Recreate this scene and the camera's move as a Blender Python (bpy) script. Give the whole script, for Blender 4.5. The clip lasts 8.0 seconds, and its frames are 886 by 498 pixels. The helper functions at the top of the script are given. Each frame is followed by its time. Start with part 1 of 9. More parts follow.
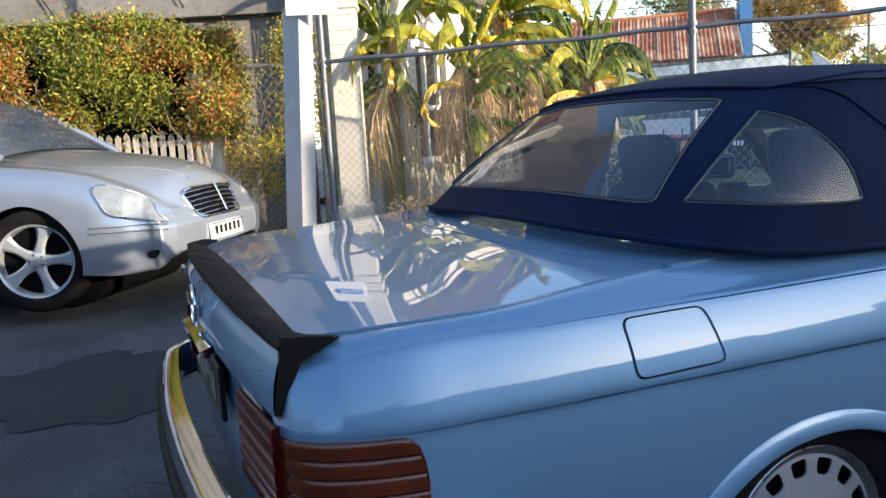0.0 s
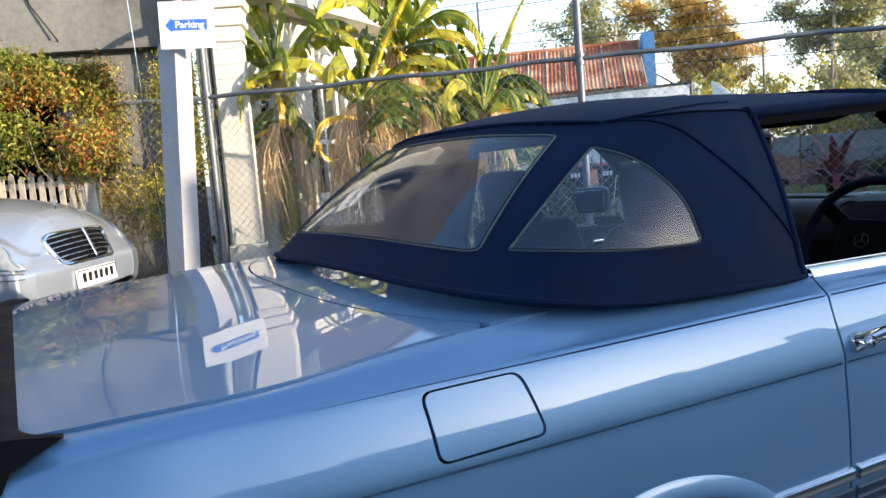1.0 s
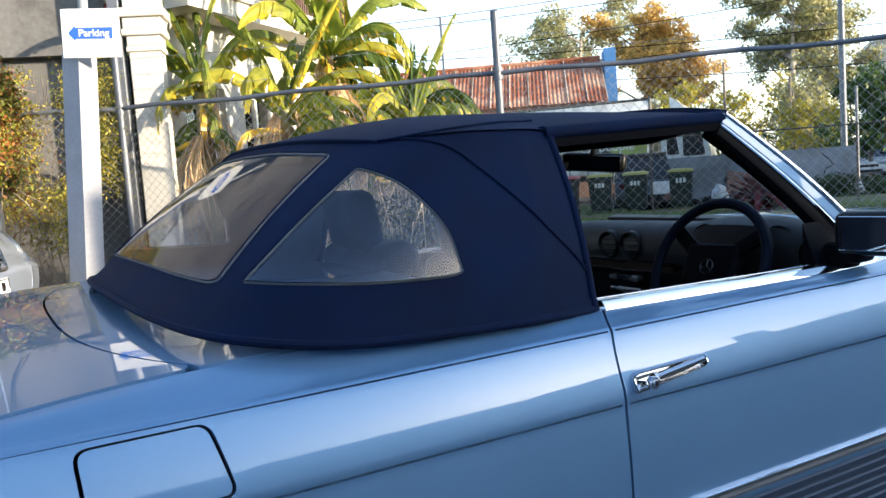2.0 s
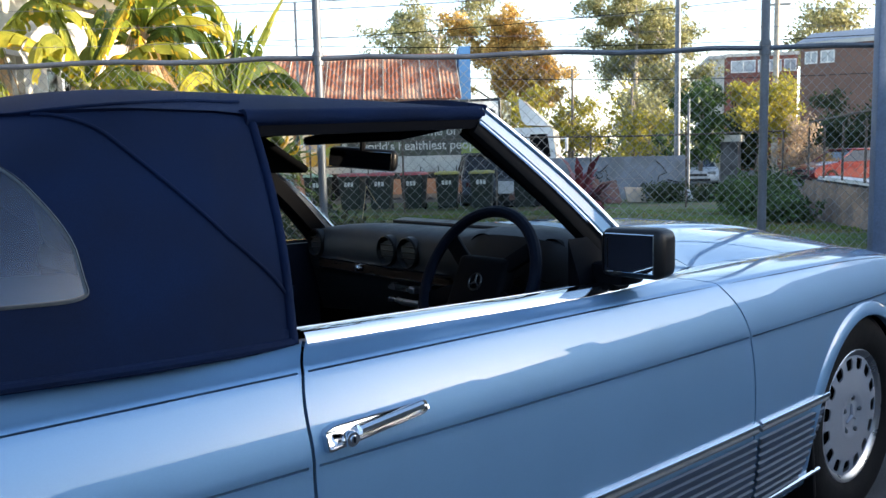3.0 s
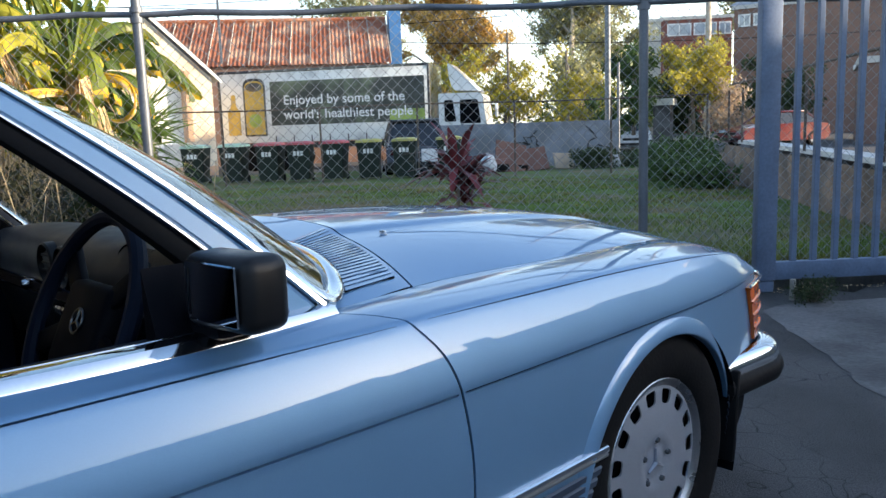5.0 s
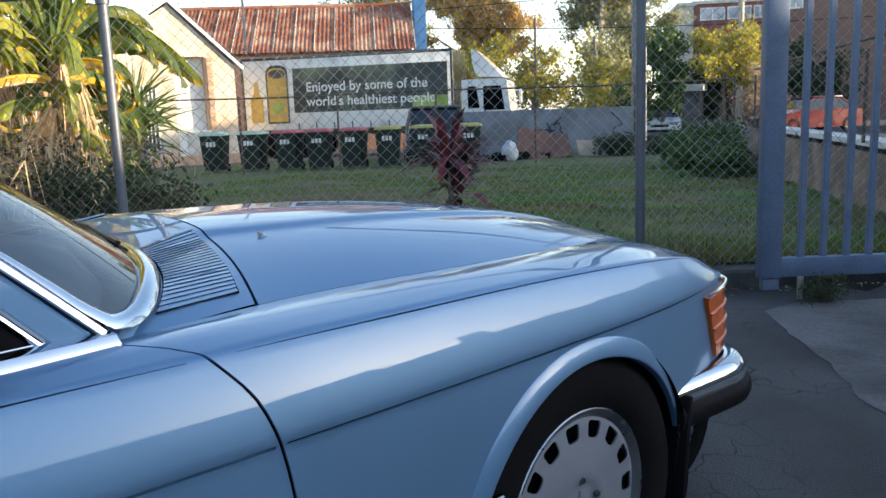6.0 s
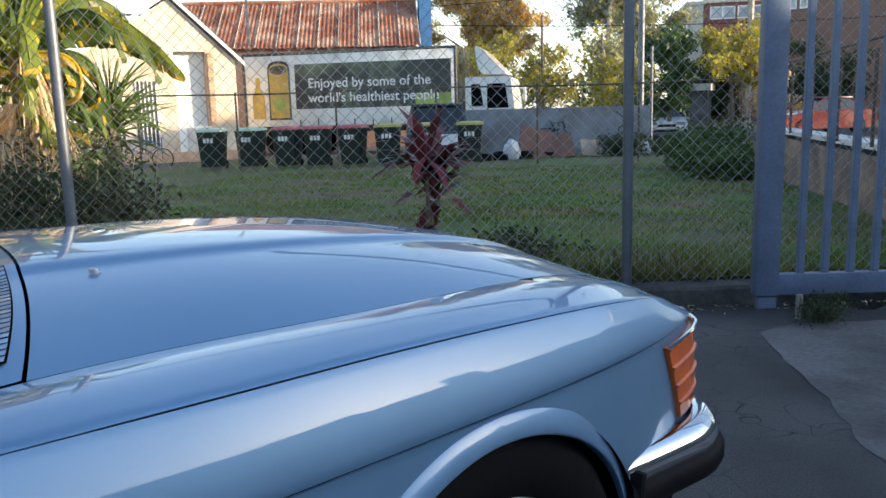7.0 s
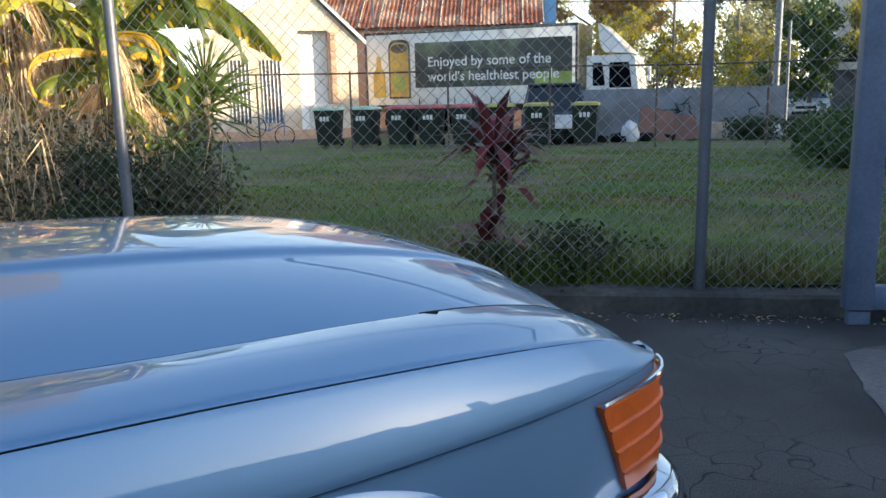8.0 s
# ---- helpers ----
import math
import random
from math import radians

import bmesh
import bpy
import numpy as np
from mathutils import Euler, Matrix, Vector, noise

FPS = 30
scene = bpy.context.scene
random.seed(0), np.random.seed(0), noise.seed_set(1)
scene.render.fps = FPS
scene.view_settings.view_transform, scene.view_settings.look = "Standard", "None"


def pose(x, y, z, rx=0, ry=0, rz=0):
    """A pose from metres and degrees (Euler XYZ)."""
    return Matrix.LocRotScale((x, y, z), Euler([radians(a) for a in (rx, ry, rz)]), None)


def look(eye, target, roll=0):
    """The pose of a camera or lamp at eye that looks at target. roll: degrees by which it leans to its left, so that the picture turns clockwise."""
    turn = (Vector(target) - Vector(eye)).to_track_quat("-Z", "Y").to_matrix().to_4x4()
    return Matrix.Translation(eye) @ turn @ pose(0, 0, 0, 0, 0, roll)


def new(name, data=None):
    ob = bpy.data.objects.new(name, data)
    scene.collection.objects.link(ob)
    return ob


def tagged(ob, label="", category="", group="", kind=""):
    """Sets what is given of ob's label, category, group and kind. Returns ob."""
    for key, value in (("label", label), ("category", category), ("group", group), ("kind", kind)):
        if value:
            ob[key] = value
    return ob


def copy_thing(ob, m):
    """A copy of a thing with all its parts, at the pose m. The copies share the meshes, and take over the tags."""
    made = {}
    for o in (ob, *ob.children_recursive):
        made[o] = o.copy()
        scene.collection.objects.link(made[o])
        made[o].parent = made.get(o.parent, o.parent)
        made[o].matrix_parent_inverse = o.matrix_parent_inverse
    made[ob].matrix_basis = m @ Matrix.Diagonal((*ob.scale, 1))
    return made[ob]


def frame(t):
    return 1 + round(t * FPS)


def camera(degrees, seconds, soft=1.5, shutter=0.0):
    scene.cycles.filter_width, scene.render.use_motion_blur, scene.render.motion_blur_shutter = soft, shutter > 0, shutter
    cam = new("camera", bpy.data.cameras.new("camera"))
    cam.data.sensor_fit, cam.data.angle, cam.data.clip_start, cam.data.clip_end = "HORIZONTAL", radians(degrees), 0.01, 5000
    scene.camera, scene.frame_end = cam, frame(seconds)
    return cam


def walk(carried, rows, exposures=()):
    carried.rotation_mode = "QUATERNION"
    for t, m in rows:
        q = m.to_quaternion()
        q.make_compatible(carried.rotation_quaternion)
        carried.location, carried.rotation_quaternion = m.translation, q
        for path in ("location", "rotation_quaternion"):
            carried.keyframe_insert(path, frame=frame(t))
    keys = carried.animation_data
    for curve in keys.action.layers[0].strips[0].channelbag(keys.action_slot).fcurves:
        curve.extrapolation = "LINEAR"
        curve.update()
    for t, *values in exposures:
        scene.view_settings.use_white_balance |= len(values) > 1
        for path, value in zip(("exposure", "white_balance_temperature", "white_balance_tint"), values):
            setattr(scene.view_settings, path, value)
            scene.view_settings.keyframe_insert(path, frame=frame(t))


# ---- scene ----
cam = camera(57.4, 8.0)
PATH = [
    (0, (-2.427, -2.018, 1.147), (-1.679, -0.183, 0.875), -3.5),
    (0.5, (-2.293, -1.967, 1.158), (-1.359, -0.216, 0.91), -4.2),
    (0.7, (-2.237, -1.946, 1.162), (-1.280, -0.205, 0.931), -4.2),
    (1, (-2.127, -1.925, 1.155), (-1.199, -0.165, 0.946), -4.6),
    (1.5, (-1.88, -1.977, 1.172), (-1.114, -0.138, 0.992), -4.9),
    (1.7, (-1.807, -1.984, 1.163), (-1.000, -0.162, 0.996), -4.6),
    (2, (-1.691, -2.0, 1.142), (-0.697, -0.275, 0.959), -4.1),
    (2.2, (-1.603, -1.982, 1.137), (-0.488, -0.333, 0.943), -3.9),
    (3.3, (-1.105, -1.875, 1.135), (0.187, -0.364, 0.914), -1.1),
    (3.5, (-0.981, -1.909, 1.136), (0.31, -0.398, 0.91), -1.3),
    (4, (-0.734, -1.915, 1.133), (0.591, -0.439, 0.879), -1.8),
    (4.5, (-0.562, -1.874, 1.137), (0.808, -0.444, 0.855), -1.9),
    (4.7, (-0.504, -1.852, 1.145), (0.877, -0.435, 0.852), -1.8),
    (5.8, (-0.012, -1.805, 1.133), (1.301, -0.332, 0.802), -2.4),
    (6, (0.041, -1.816, 1.127), (1.351, -0.342, 0.796), -2.1),
    (6.5, (0.242, -1.735, 1.137), (1.552, -0.263, 0.798), -2.1),
    (6.8, (0.369, -1.683, 1.136), (1.677, -0.210, 0.795), -2.0),
    (7, (0.44, -1.682, 1.136), (1.736, -0.196, 0.799), -1.6),
    (7.5, (0.706, -1.71, 1.147), (1.906, -0.151, 0.784), -1.6),
    (8, (0.933, -1.695, 1.152), (1.977, -0.032, 0.772), -1.3),
]
walk(cam, [(t, look(eye, target, roll)) for t, eye, target, roll in PATH],
     exposures=[(0, 1.34, 6200, 10), (2.0, 1.51, 6150, 10), (3.5, 1.55, 6280, 10), (4.5, 1.49, 6300, 10), (5.0, 1.40, 6310, 10), (6.0, 1.25, 6420, 10), (7.0, 1.22, 6430, 10), (8.0, 1.20, 6370, 10)])

# ---- daylight ----
SUN_AZ, SUN_EL = -52.0, 10.0          # degrees: turn from +x, height over the horizon
sun_way = Vector((math.cos(radians(SUN_AZ)) * math.cos(radians(SUN_EL)),
                  math.sin(radians(SUN_AZ)) * math.cos(radians(SUN_EL)), math.sin(radians(SUN_EL))))
world = bpy.data.worlds.new("sky")
scene.world = world
world.use_nodes = True
wn = world.node_tree.nodes
sky = wn.new("ShaderNodeTexSky")
sky.sky_type = 'NISHITA'
sky.sun_disc = False
sky.sun_elevation = radians(SUN_EL + 8)
sky.sun_rotation = radians(90 - SUN_AZ)
sky.air_density, sky.dust_density, sky.ozone_density = 1.1, 0.85, 1.5
wn["Background"].inputs[1].default_value = 0.15
wl = world.node_tree.links.new
# thin white haze towards the horizon, the same all round
geo_, sep, inv_, pw_, haze = (wn.new(k) for k in ("ShaderNodeTexCoord", "ShaderNodeSeparateXYZ", "ShaderNodeMath", "ShaderNodeMath", "ShaderNodeMix"))
inv_.operation, inv_.use_clamp, pw_.operation = 'SUBTRACT', True, 'POWER'
inv_.inputs[0].default_value, pw_.inputs[1].default_value = 1.0, 5.0
haze.data_type, haze.blend_type = 'RGBA', 'ADD'
haze.inputs[7].default_value = (2.6, 2.6, 2.6, 1)
wl(geo_.outputs["Generated"], sep.inputs[0])
wl(sep.outputs["Z"], inv_.inputs[1])
wl(inv_.outputs[0], pw_.inputs[0])
wl(pw_.outputs[0], haze.inputs[0])
wl(sky.outputs[0], haze.inputs[6])
wl(haze.outputs[2], wn["Background"].inputs[0])
lamp = bpy.data.lights.new("sun", 'SUN')
lamp.energy, lamp.angle, lamp.color = 4.6, radians(0.6), (1.0, 0.80, 0.55)
sun = new("sun", lamp)
sun.matrix_world = look(sun_way * 60, (0, 0, 0))


# ---- mesh helpers ----
class Geo:
    """Vertices and faces gathered for one mesh."""

    def __init__(self):
        self.v, self.f, self.m = [], [], []

    def add(self, verts, faces, mi=0, at=None):
        o = len(self.v)
        self.v += [tuple(at @ Vector(p)) if at is not None else tuple(p) for p in verts]
        self.f += [tuple(i + o for i in f) for f in faces]
        self.m += [mi] * len(faces)
        return self

    def box(self, x0, x1, y0, y1, z0, z1, mi=0, at=None):
        v = [(x, y, z) for z in (z0, z1) for y in (y0, y1) for x in (x0, x1)]
        return self.add(v, [(0, 2, 3, 1), (4, 5, 7, 6), (0, 1, 5, 4), (2, 6, 7, 3), (0, 4, 6, 2), (1, 3, 7, 5)], mi, at)

    def rbox(self, sx, sy, sz, r=0.01, seg=2, mi=0, at=None):
        """A box round the origin with rounded edges."""
        bm = bmesh.new()
        bmesh.ops.create_cube(bm, size=1.0, matrix=Matrix.Diagonal((sx, sy, sz, 1)))
        bmesh.ops.bevel(bm, geom=bm.edges[:], offset=r, segments=seg, profile=0.5, affect='EDGES')
        bm.verts.index_update()
        self.add([v.co[:] for v in bm.verts], [[v.index for v in f.verts] for f in bm.faces], mi, at)
        bm.free()
        return self

    def tube(self, path, r, n=8, mi=0, caps=True, at=None):
        """A round bar along a path; r is one radius or one for each point."""
        path = [Vector(p) for p in path]
        rs = r if isinstance(r, (list, tuple)) else [r] * len(path)
        verts, side = [], None
        for i, p in enumerate(path):
            d = (path[min(i + 1, len(path) - 1)] - path[max(i - 1, 0)]).normalized()
            if side is None:
                side = d.cross(Vector((0, 0, 1)) if abs(d.z) < 0.9 else Vector((1, 0, 0)))
            side = (side - d * side.dot(d)).normalized()
            up = side.cross(d)
            verts += [p + (side * math.cos(a) + up * math.sin(a)) * rs[i] for a in (k * math.tau / n for k in range(n))]
        faces = [(i * n + k, i * n + (k + 1) % n, (i + 1) * n + (k + 1) % n, (i + 1) * n + k)
                 for i in range(len(path) - 1) for k in range(n)]
        if caps:
            faces += [tuple(range(n))[::-1], tuple((len(path) - 1) * n + k for k in range(n))]
        return self.add(verts, faces, mi, at)

    def sweep(self, section, path, outs, mi=0, closed=True, caps=True, grow=None):
        """A flat section (a, b) carried along a path: a along outs[i], b along the upright made from it."""
        verts, n = [], len(section)
        path, outs = [Vector(p) for p in path], [Vector(o) for o in outs]
        for i, p in enumerate(path):
            d = (path[min(i + 1, len(path) - 1)] - path[max(i - 1, 0)]).normalized()
            o = (outs[i] - d * outs[i].dot(d)).normalized()
            u = o.cross(d)
            if u.z < 0 and abs(d.z) < 0.95:
                u = -u
            k = grow[i] if grow is not None else 1.0
            verts += [p + o * a * k + u * b * k for a, b in section]
        last = n if closed else n - 1
        faces = [(i * n + k, i * n + (k + 1) % n, (i + 1) * n + (k + 1) % n, (i + 1) * n + k)
                 for i in range(len(path) - 1) for k in range(last)]
        if caps and closed:
            faces += [tuple(range(n))[::-1], tuple((len(path) - 1) * n + k for k in range(n))]
        return self.add(verts, faces, mi)

    def lathe(self, prof, n=32, mi=0, at=None):
        """A profile (radius, height) turned round z."""
        verts = [(r * math.cos(k * math.tau / n), r * math.sin(k * math.tau / n), z) for r, z in prof for k in range(n)]
        faces = [(i * n + k, i * n + (k + 1) % n, (i + 1) * n + (k + 1) % n, (i + 1) * n + k)
                 for i in range(len(prof) - 1) for k in range(n)]
        return self.add(verts, faces, mi, at)

    def grid(self, fn, us, vs, mi=0, flip=False):
        n = len(vs)
        verts = [fn(u, v) for u in us for v in vs]
        q = [(i * n + j, (i + 1) * n + j, (i + 1) * n + j + 1, i * n + j + 1) for i in range(len(us) - 1) for j in range(n - 1)]
        return self.add(verts, [f[::-1] for f in q] if flip else q, mi)

    def prism(self, poly, z0, z1, mi=0, at=None):
        """A flat outline (x, y), counter-clockwise, given height."""
        n = len(poly)
        v = [(x, y, z0) for x, y in poly] + [(x, y, z1) for x, y in poly]
        f = [tuple(range(n))[::-1], tuple(range(n, 2 * n))] + [(k, (k + 1) % n, n + (k + 1) % n, n + k) for k in range(n)]
        return self.add(v, f, mi, at)

    def mirror(self):
        g = Geo()
        g.v = [(x, -y, z) for x, y, z in self.v]
        g.f, g.m = [f[::-1] for f in self.f], list(self.m)
        return g


def mesh_of(name, geo, mats, sharp=35.0, weld=0.0):
    me = bpy.data.meshes.new(name)
    me.from_pydata(geo.v, [], geo.f)
    for m in mats if isinstance(mats, (list, tuple)) else [mats]:
        me.materials.append(m)
    bm = bmesh.new()
    bm.from_mesh(me)
    for f, mi in zip(bm.faces, geo.m):
        f.material_index = mi
    if weld:
        bmesh.ops.remove_doubles(bm, verts=bm.verts[:], dist=weld)
    bmesh.ops.recalc_face_normals(bm, faces=bm.faces[:])
    lim = radians(sharp)
    for f in bm.faces:
        f.smooth = sharp > 0
    for e in bm.edges:
        e.smooth = len(e.link_faces) == 2 and e.calc_face_angle(0.0) < lim
    bm.to_mesh(me)
    bm.free()
    return me


def part(name, geo, mats, parent, label="", sharp=35.0, weld=0.0):
    """One mesh object under a thing or part."""
    ob = new(name, mesh_of(name, geo, mats, sharp, weld))
    ob.parent = parent
    return tagged(ob, label)


def thing(name, label, category, at=None, group="", kind=""):
    """An Empty at a thing's base, which parents its parts."""
    ob = new(name)
    ob.empty_display_size = 0.1
    if at is not None:
        ob.matrix_world = at
    return tagged(ob, label, category, group, kind)


def solo(name, geo, mats, label, category, at=None, group="", kind="", sharp=35.0, weld=0.0):
    """A thing that is one mesh."""
    ob = new(name, mesh_of(name, geo, mats, sharp, weld))
    if at is not None:
        ob.matrix_world = at
    return tagged(ob, label, category, group, kind)


def lerp_table(table):
    """A smooth function through (x, value) rows."""
    xs = np.array([r[0] for r in table], float)
    ys = np.array([r[1] for r in table], float)
    d = np.gradient(ys, xs)

    def fn(x):
        x = min(max(x, xs[0]), xs[-1])
        i = min(int(np.searchsorted(xs, x, side="right")) - 1, len(xs) - 2)
        h = xs[i + 1] - xs[i]
        t = (x - xs[i]) / h
        a, b = ys[i], ys[i + 1]
        return float((1 + 2 * t) * (1 - t) ** 2 * a + t * (1 - t) ** 2 * h * d[i] + t * t * (3 - 2 * t) * b + t * t * (t - 1) * h * d[i + 1])
    return fn


def smooth_path(pts, n=8, closed=False):
    """A Catmull-Rom curve through points."""
    pts = [Vector(p) for p in pts]
    out, m = [], len(pts)
    for i in range(m if closed else m - 1):
        p = [pts[(i + k) % m] if closed else pts[min(max(i + k, 0), m - 1)] for k in (-1, 0, 1, 2)]
        for k in range(n):
            t = k / n
            out.append(0.5 * (2 * p[1] + (p[2] - p[0]) * t + (2 * p[0] - 5 * p[1] + 4 * p[2] - p[3]) * t * t + (3 * p[1] - p[0] - 3 * p[2] + p[3]) * t ** 3))
    return out if closed else out + [pts[-1]]


def inside(poly, x, y):
    hit = False
    for (ax, ay), (bx, by) in zip(poly, poly[1:] + poly[:1]):
        if (ay > y) != (by > y) and x < (bx - ax) * (y - ay) / (by - ay) + ax:
            hit = not hit
    return hit


def dense(poly, step):
    out = []
    for (ax, ay), (bx, by) in zip(poly, poly[1:] + poly[:1]):
        n = max(1, int(math.hypot(bx - ax, by - ay) / step))
        out += [(ax + (bx - ax) * k / n, ay + (by - ay) * k / n) for k in range(n)]
    return out


def rounded(poly, r, n=5):
    """A flat outline with rounded corners; r is one radius or one for each corner."""
    out, m = [], len(poly)
    rs = r if isinstance(r, (list, tuple)) else [r] * m
    for i in range(m):
        a, b, c = Vector(poly[i - 1]), Vector(poly[i]), Vector(poly[(i + 1) % m])
        p, q = (a - b).normalized() * min(rs[i], (a - b).length * .49), (c - b).normalized() * min(rs[i], (c - b).length * .49)
        if rs[i] <= 0:
            out.append(tuple(b))
            continue
        out += [tuple((1 - t) ** 2 * (b + p) + 2 * t * (1 - t) * b + t * t * (b + q)) for t in (k / n for k in range(n + 1))]
    return out


def cut_panel(fn, outer, holes, us, vs, step=0.012, lip=0.012):
    """A sheet on the surface fn(u, v) inside outer and outside the holes, with turned-in edges. Gives geometry and normals."""
    from mathutils.geometry import delaunay_2d_cdt
    loops = [dense(outer, step)] + [dense(h, step) for h in holes]
    pts, edges = [], []
    for lp in loops:
        o = len(pts)
        pts += [Vector(p) for p in lp]
        edges += [(o + k, o + (k + 1) % len(lp)) for k in range(len(lp))]
    rim = np.array([p[:] for p in pts])
    for u in us:
        for v in vs:
            if inside(loops[0], u, v) and not any(inside(h, u, v) for h in loops[1:]):
                if np.min(np.abs(rim[:, 0] - u) + np.abs(rim[:, 1] - v)) > 0.3 * step:
                    pts.append(Vector((u, v)))
    vv, _, ff, _, _, _ = delaunay_2d_cdt(pts, edges, [], 0, 1e-6)
    faces = []
    for f in ff:
        cx, cy = sum(vv[i].x for i in f) / 3, sum(vv[i].y for i in f) / 3
        if inside(loops[0], cx, cy) and not any(inside(h, cx, cy) for h in loops[1:]):
            faces.append(tuple(f))
    used = sorted({i for f in faces for i in f})
    at = {i: k for k, i in enumerate(used)}
    uv = [(vv[i].x, vv[i].y) for i in used]
    pos = [Vector(fn(u, v)) for u, v in uv]
    e = 1e-4
    nor = []
    for u, v in uv:
        du = Vector(fn(u + e, v)) - Vector(fn(u - e, v))
        dv = Vector(fn(u, v + e)) - Vector(fn(u, v - e))
        nor.append(du.cross(dv).normalized())
    faces = [tuple(at[i] for i in f) for f in faces]
    count = {}
    for f in faces:
        for a, b in ((f[0], f[1]), (f[1], f[2]), (f[2], f[0])):
            count[(a, b)] = 1
    V, F, N = [p[:] for p in pos], list(faces), [n[:] for n in nor]
    for a, b in list(count):
        if (b, a) not in count and lip:
            k = len(V)
            V += [V[a], V[b], (pos[b] - nor[b] * lip)[:], (pos[a] - nor[a] * lip)[:]]
            F.append((k + 1, k, k + 3, k + 2))
            t = (pos[b] - pos[a]).cross(nor[a])
            t = t.normalized() if t.length > 1e-9 else nor[a]
            N += [t[:]] * 4
    return V, F, N


def panel_part(name, VFN, mat, parent, label="", mirror=False):
    V, F, N = VFN
    if mirror:
        V, N, F = [(x, -y, z) for x, y, z in V], [(x, -y, z) for x, y, z in N], [f[::-1] for f in F]
    me = bpy.data.meshes.new(name)
    me.from_pydata(V, [], F)
    me.materials.append(mat)
    me.polygons.foreach_set("use_smooth", [True] * len(F))
    me.normals_split_custom_set_from_vertices(N)
    ob = new(name, me)
    ob.parent = parent
    return tagged(ob, label)


# ---- materials ----
def material(name, color, rough=0.6, metal=0.0, var=0.12, scale=8.0, fine=90.0, bump=0.0, bump_scale=60.0, coat=0.0,
             rough_var=0.1, second=None, second_scale=3.0, second_at=0.55, trans=0.0, ior=1.45, emit=0.0, spec=0.5, rand=0.0, island=0.0, sheen=0.0, stretch=(1, 1, 1), coat_ior=1.5, leaf=0.0):
    """Base colour with coarse and fine variation, uneven gloss and fine relief."""
    m = bpy.data.materials.new(name)
    m.use_nodes = True
    nt = m.node_tree
    b = nt.nodes["Principled BSDF"]
    L = nt.links.new
    tc = nt.nodes.new("ShaderNodeTexCoord")
    mp = nt.nodes.new("ShaderNodeMapping")
    mp.inputs["Scale"].default_value = stretch
    L(tc.outputs["Object"], mp.inputs["Vector"])

    def nz(s, d=4.0):
        n = nt.nodes.new("ShaderNodeTexNoise")
        n.inputs["Scale"].default_value, n.inputs["Detail"].default_value = s, d
        L(mp.outputs[0], n.inputs["Vector"])
        return n.outputs["Fac"]

    def mix(fac, a, c, kind='MIX'):
        x = nt.nodes.new("ShaderNodeMix")
        x.data_type, x.blend_type = 'RGBA', kind
        for s, val in ((x.inputs[0], fac), (x.inputs[6], a), (x.inputs[7], c)):
            if isinstance(val, (int, float, tuple)):
                s.default_value = val if not isinstance(val, tuple) else (*val[:3], 1.0)
            else:
                L(val, s)
        return x.outputs[2]

    def ramp(fac, lo, hi, a=0.0, c=1.0):
        r = nt.nodes.new("ShaderNodeMapRange")
        r.inputs[1].default_value, r.inputs[2].default_value = lo, hi
        r.inputs[3].default_value, r.inputs[4].default_value = a, c
        L(fac, r.inputs[0])
        return r.outputs[0]
    col = tuple(color)
    coarse, thin = nz(scale), nz(fine)
    out = col
    if second is not None:
        out = mix(ramp(nz(second_scale, 8.0), second_at - 0.08, second_at + 0.08), out, tuple(second))
    if var:
        lo, hi = tuple(1 - var for _ in range(3)), tuple(1 + var for _ in range(3))
        out = mix(1.0, out, mix(ramp(coarse, 0.3, 0.7), lo, hi), 'MULTIPLY')
        out = mix(1.0, out, mix(ramp(thin, 0.3, 0.7), tuple(1 - var * .6 for _ in range(3)), tuple(1 + var * .6 for _ in range(3))), 'MULTIPLY')
    if rand or island:
        if island:
            src = nt.nodes.new("ShaderNodeNewGeometry").outputs["Random Per Island"]
        else:
            src = nt.nodes.new("ShaderNodeObjectInfo").outputs["Random"]
        k = rand or island
        out = mix(1.0, out, mix(src, tuple(1 - k for _ in range(3)), tuple(1 + k for _ in range(3))), 'MULTIPLY')
    if isinstance(out, tuple):
        b.inputs["Base Color"].default_value = (*out[:3], 1.0)
    else:
        L(out, b.inputs["Base Color"])
    if rough_var:
        L(ramp(coarse, 0.25, 0.75, max(0.02, rough - rough_var), min(1.0, rough + rough_var)), b.inputs["Roughness"])
    else:
        b.inputs["Roughness"].default_value = rough
    b.inputs["Metallic"].default_value = metal
    b.inputs["IOR"].default_value = ior
    b.inputs["Specular IOR Level"].default_value = spec
    b.inputs["Coat Weight"].default_value = coat
    b.inputs["Coat Roughness"].default_value = 0.012
    b.inputs["Coat IOR"].default_value = coat_ior
    b.inputs["Transmission Weight"].default_value = trans
    b.inputs["Sheen Weight"].default_value = sheen
    if emit:
        b.inputs["Emission Color"].default_value = (*col, 1.0)
        b.inputs["Emission Strength"].default_value = emit
    if bump:
        bp = nt.nodes.new("ShaderNodeBump")
        bp.inputs["Strength"].default_value, bp.inputs["Distance"].default_value = bump, 0.02
        L(nz(bump_scale, 6.0), bp.inputs["Height"])
        L(bp.outputs[0], b.inputs["Normal"])
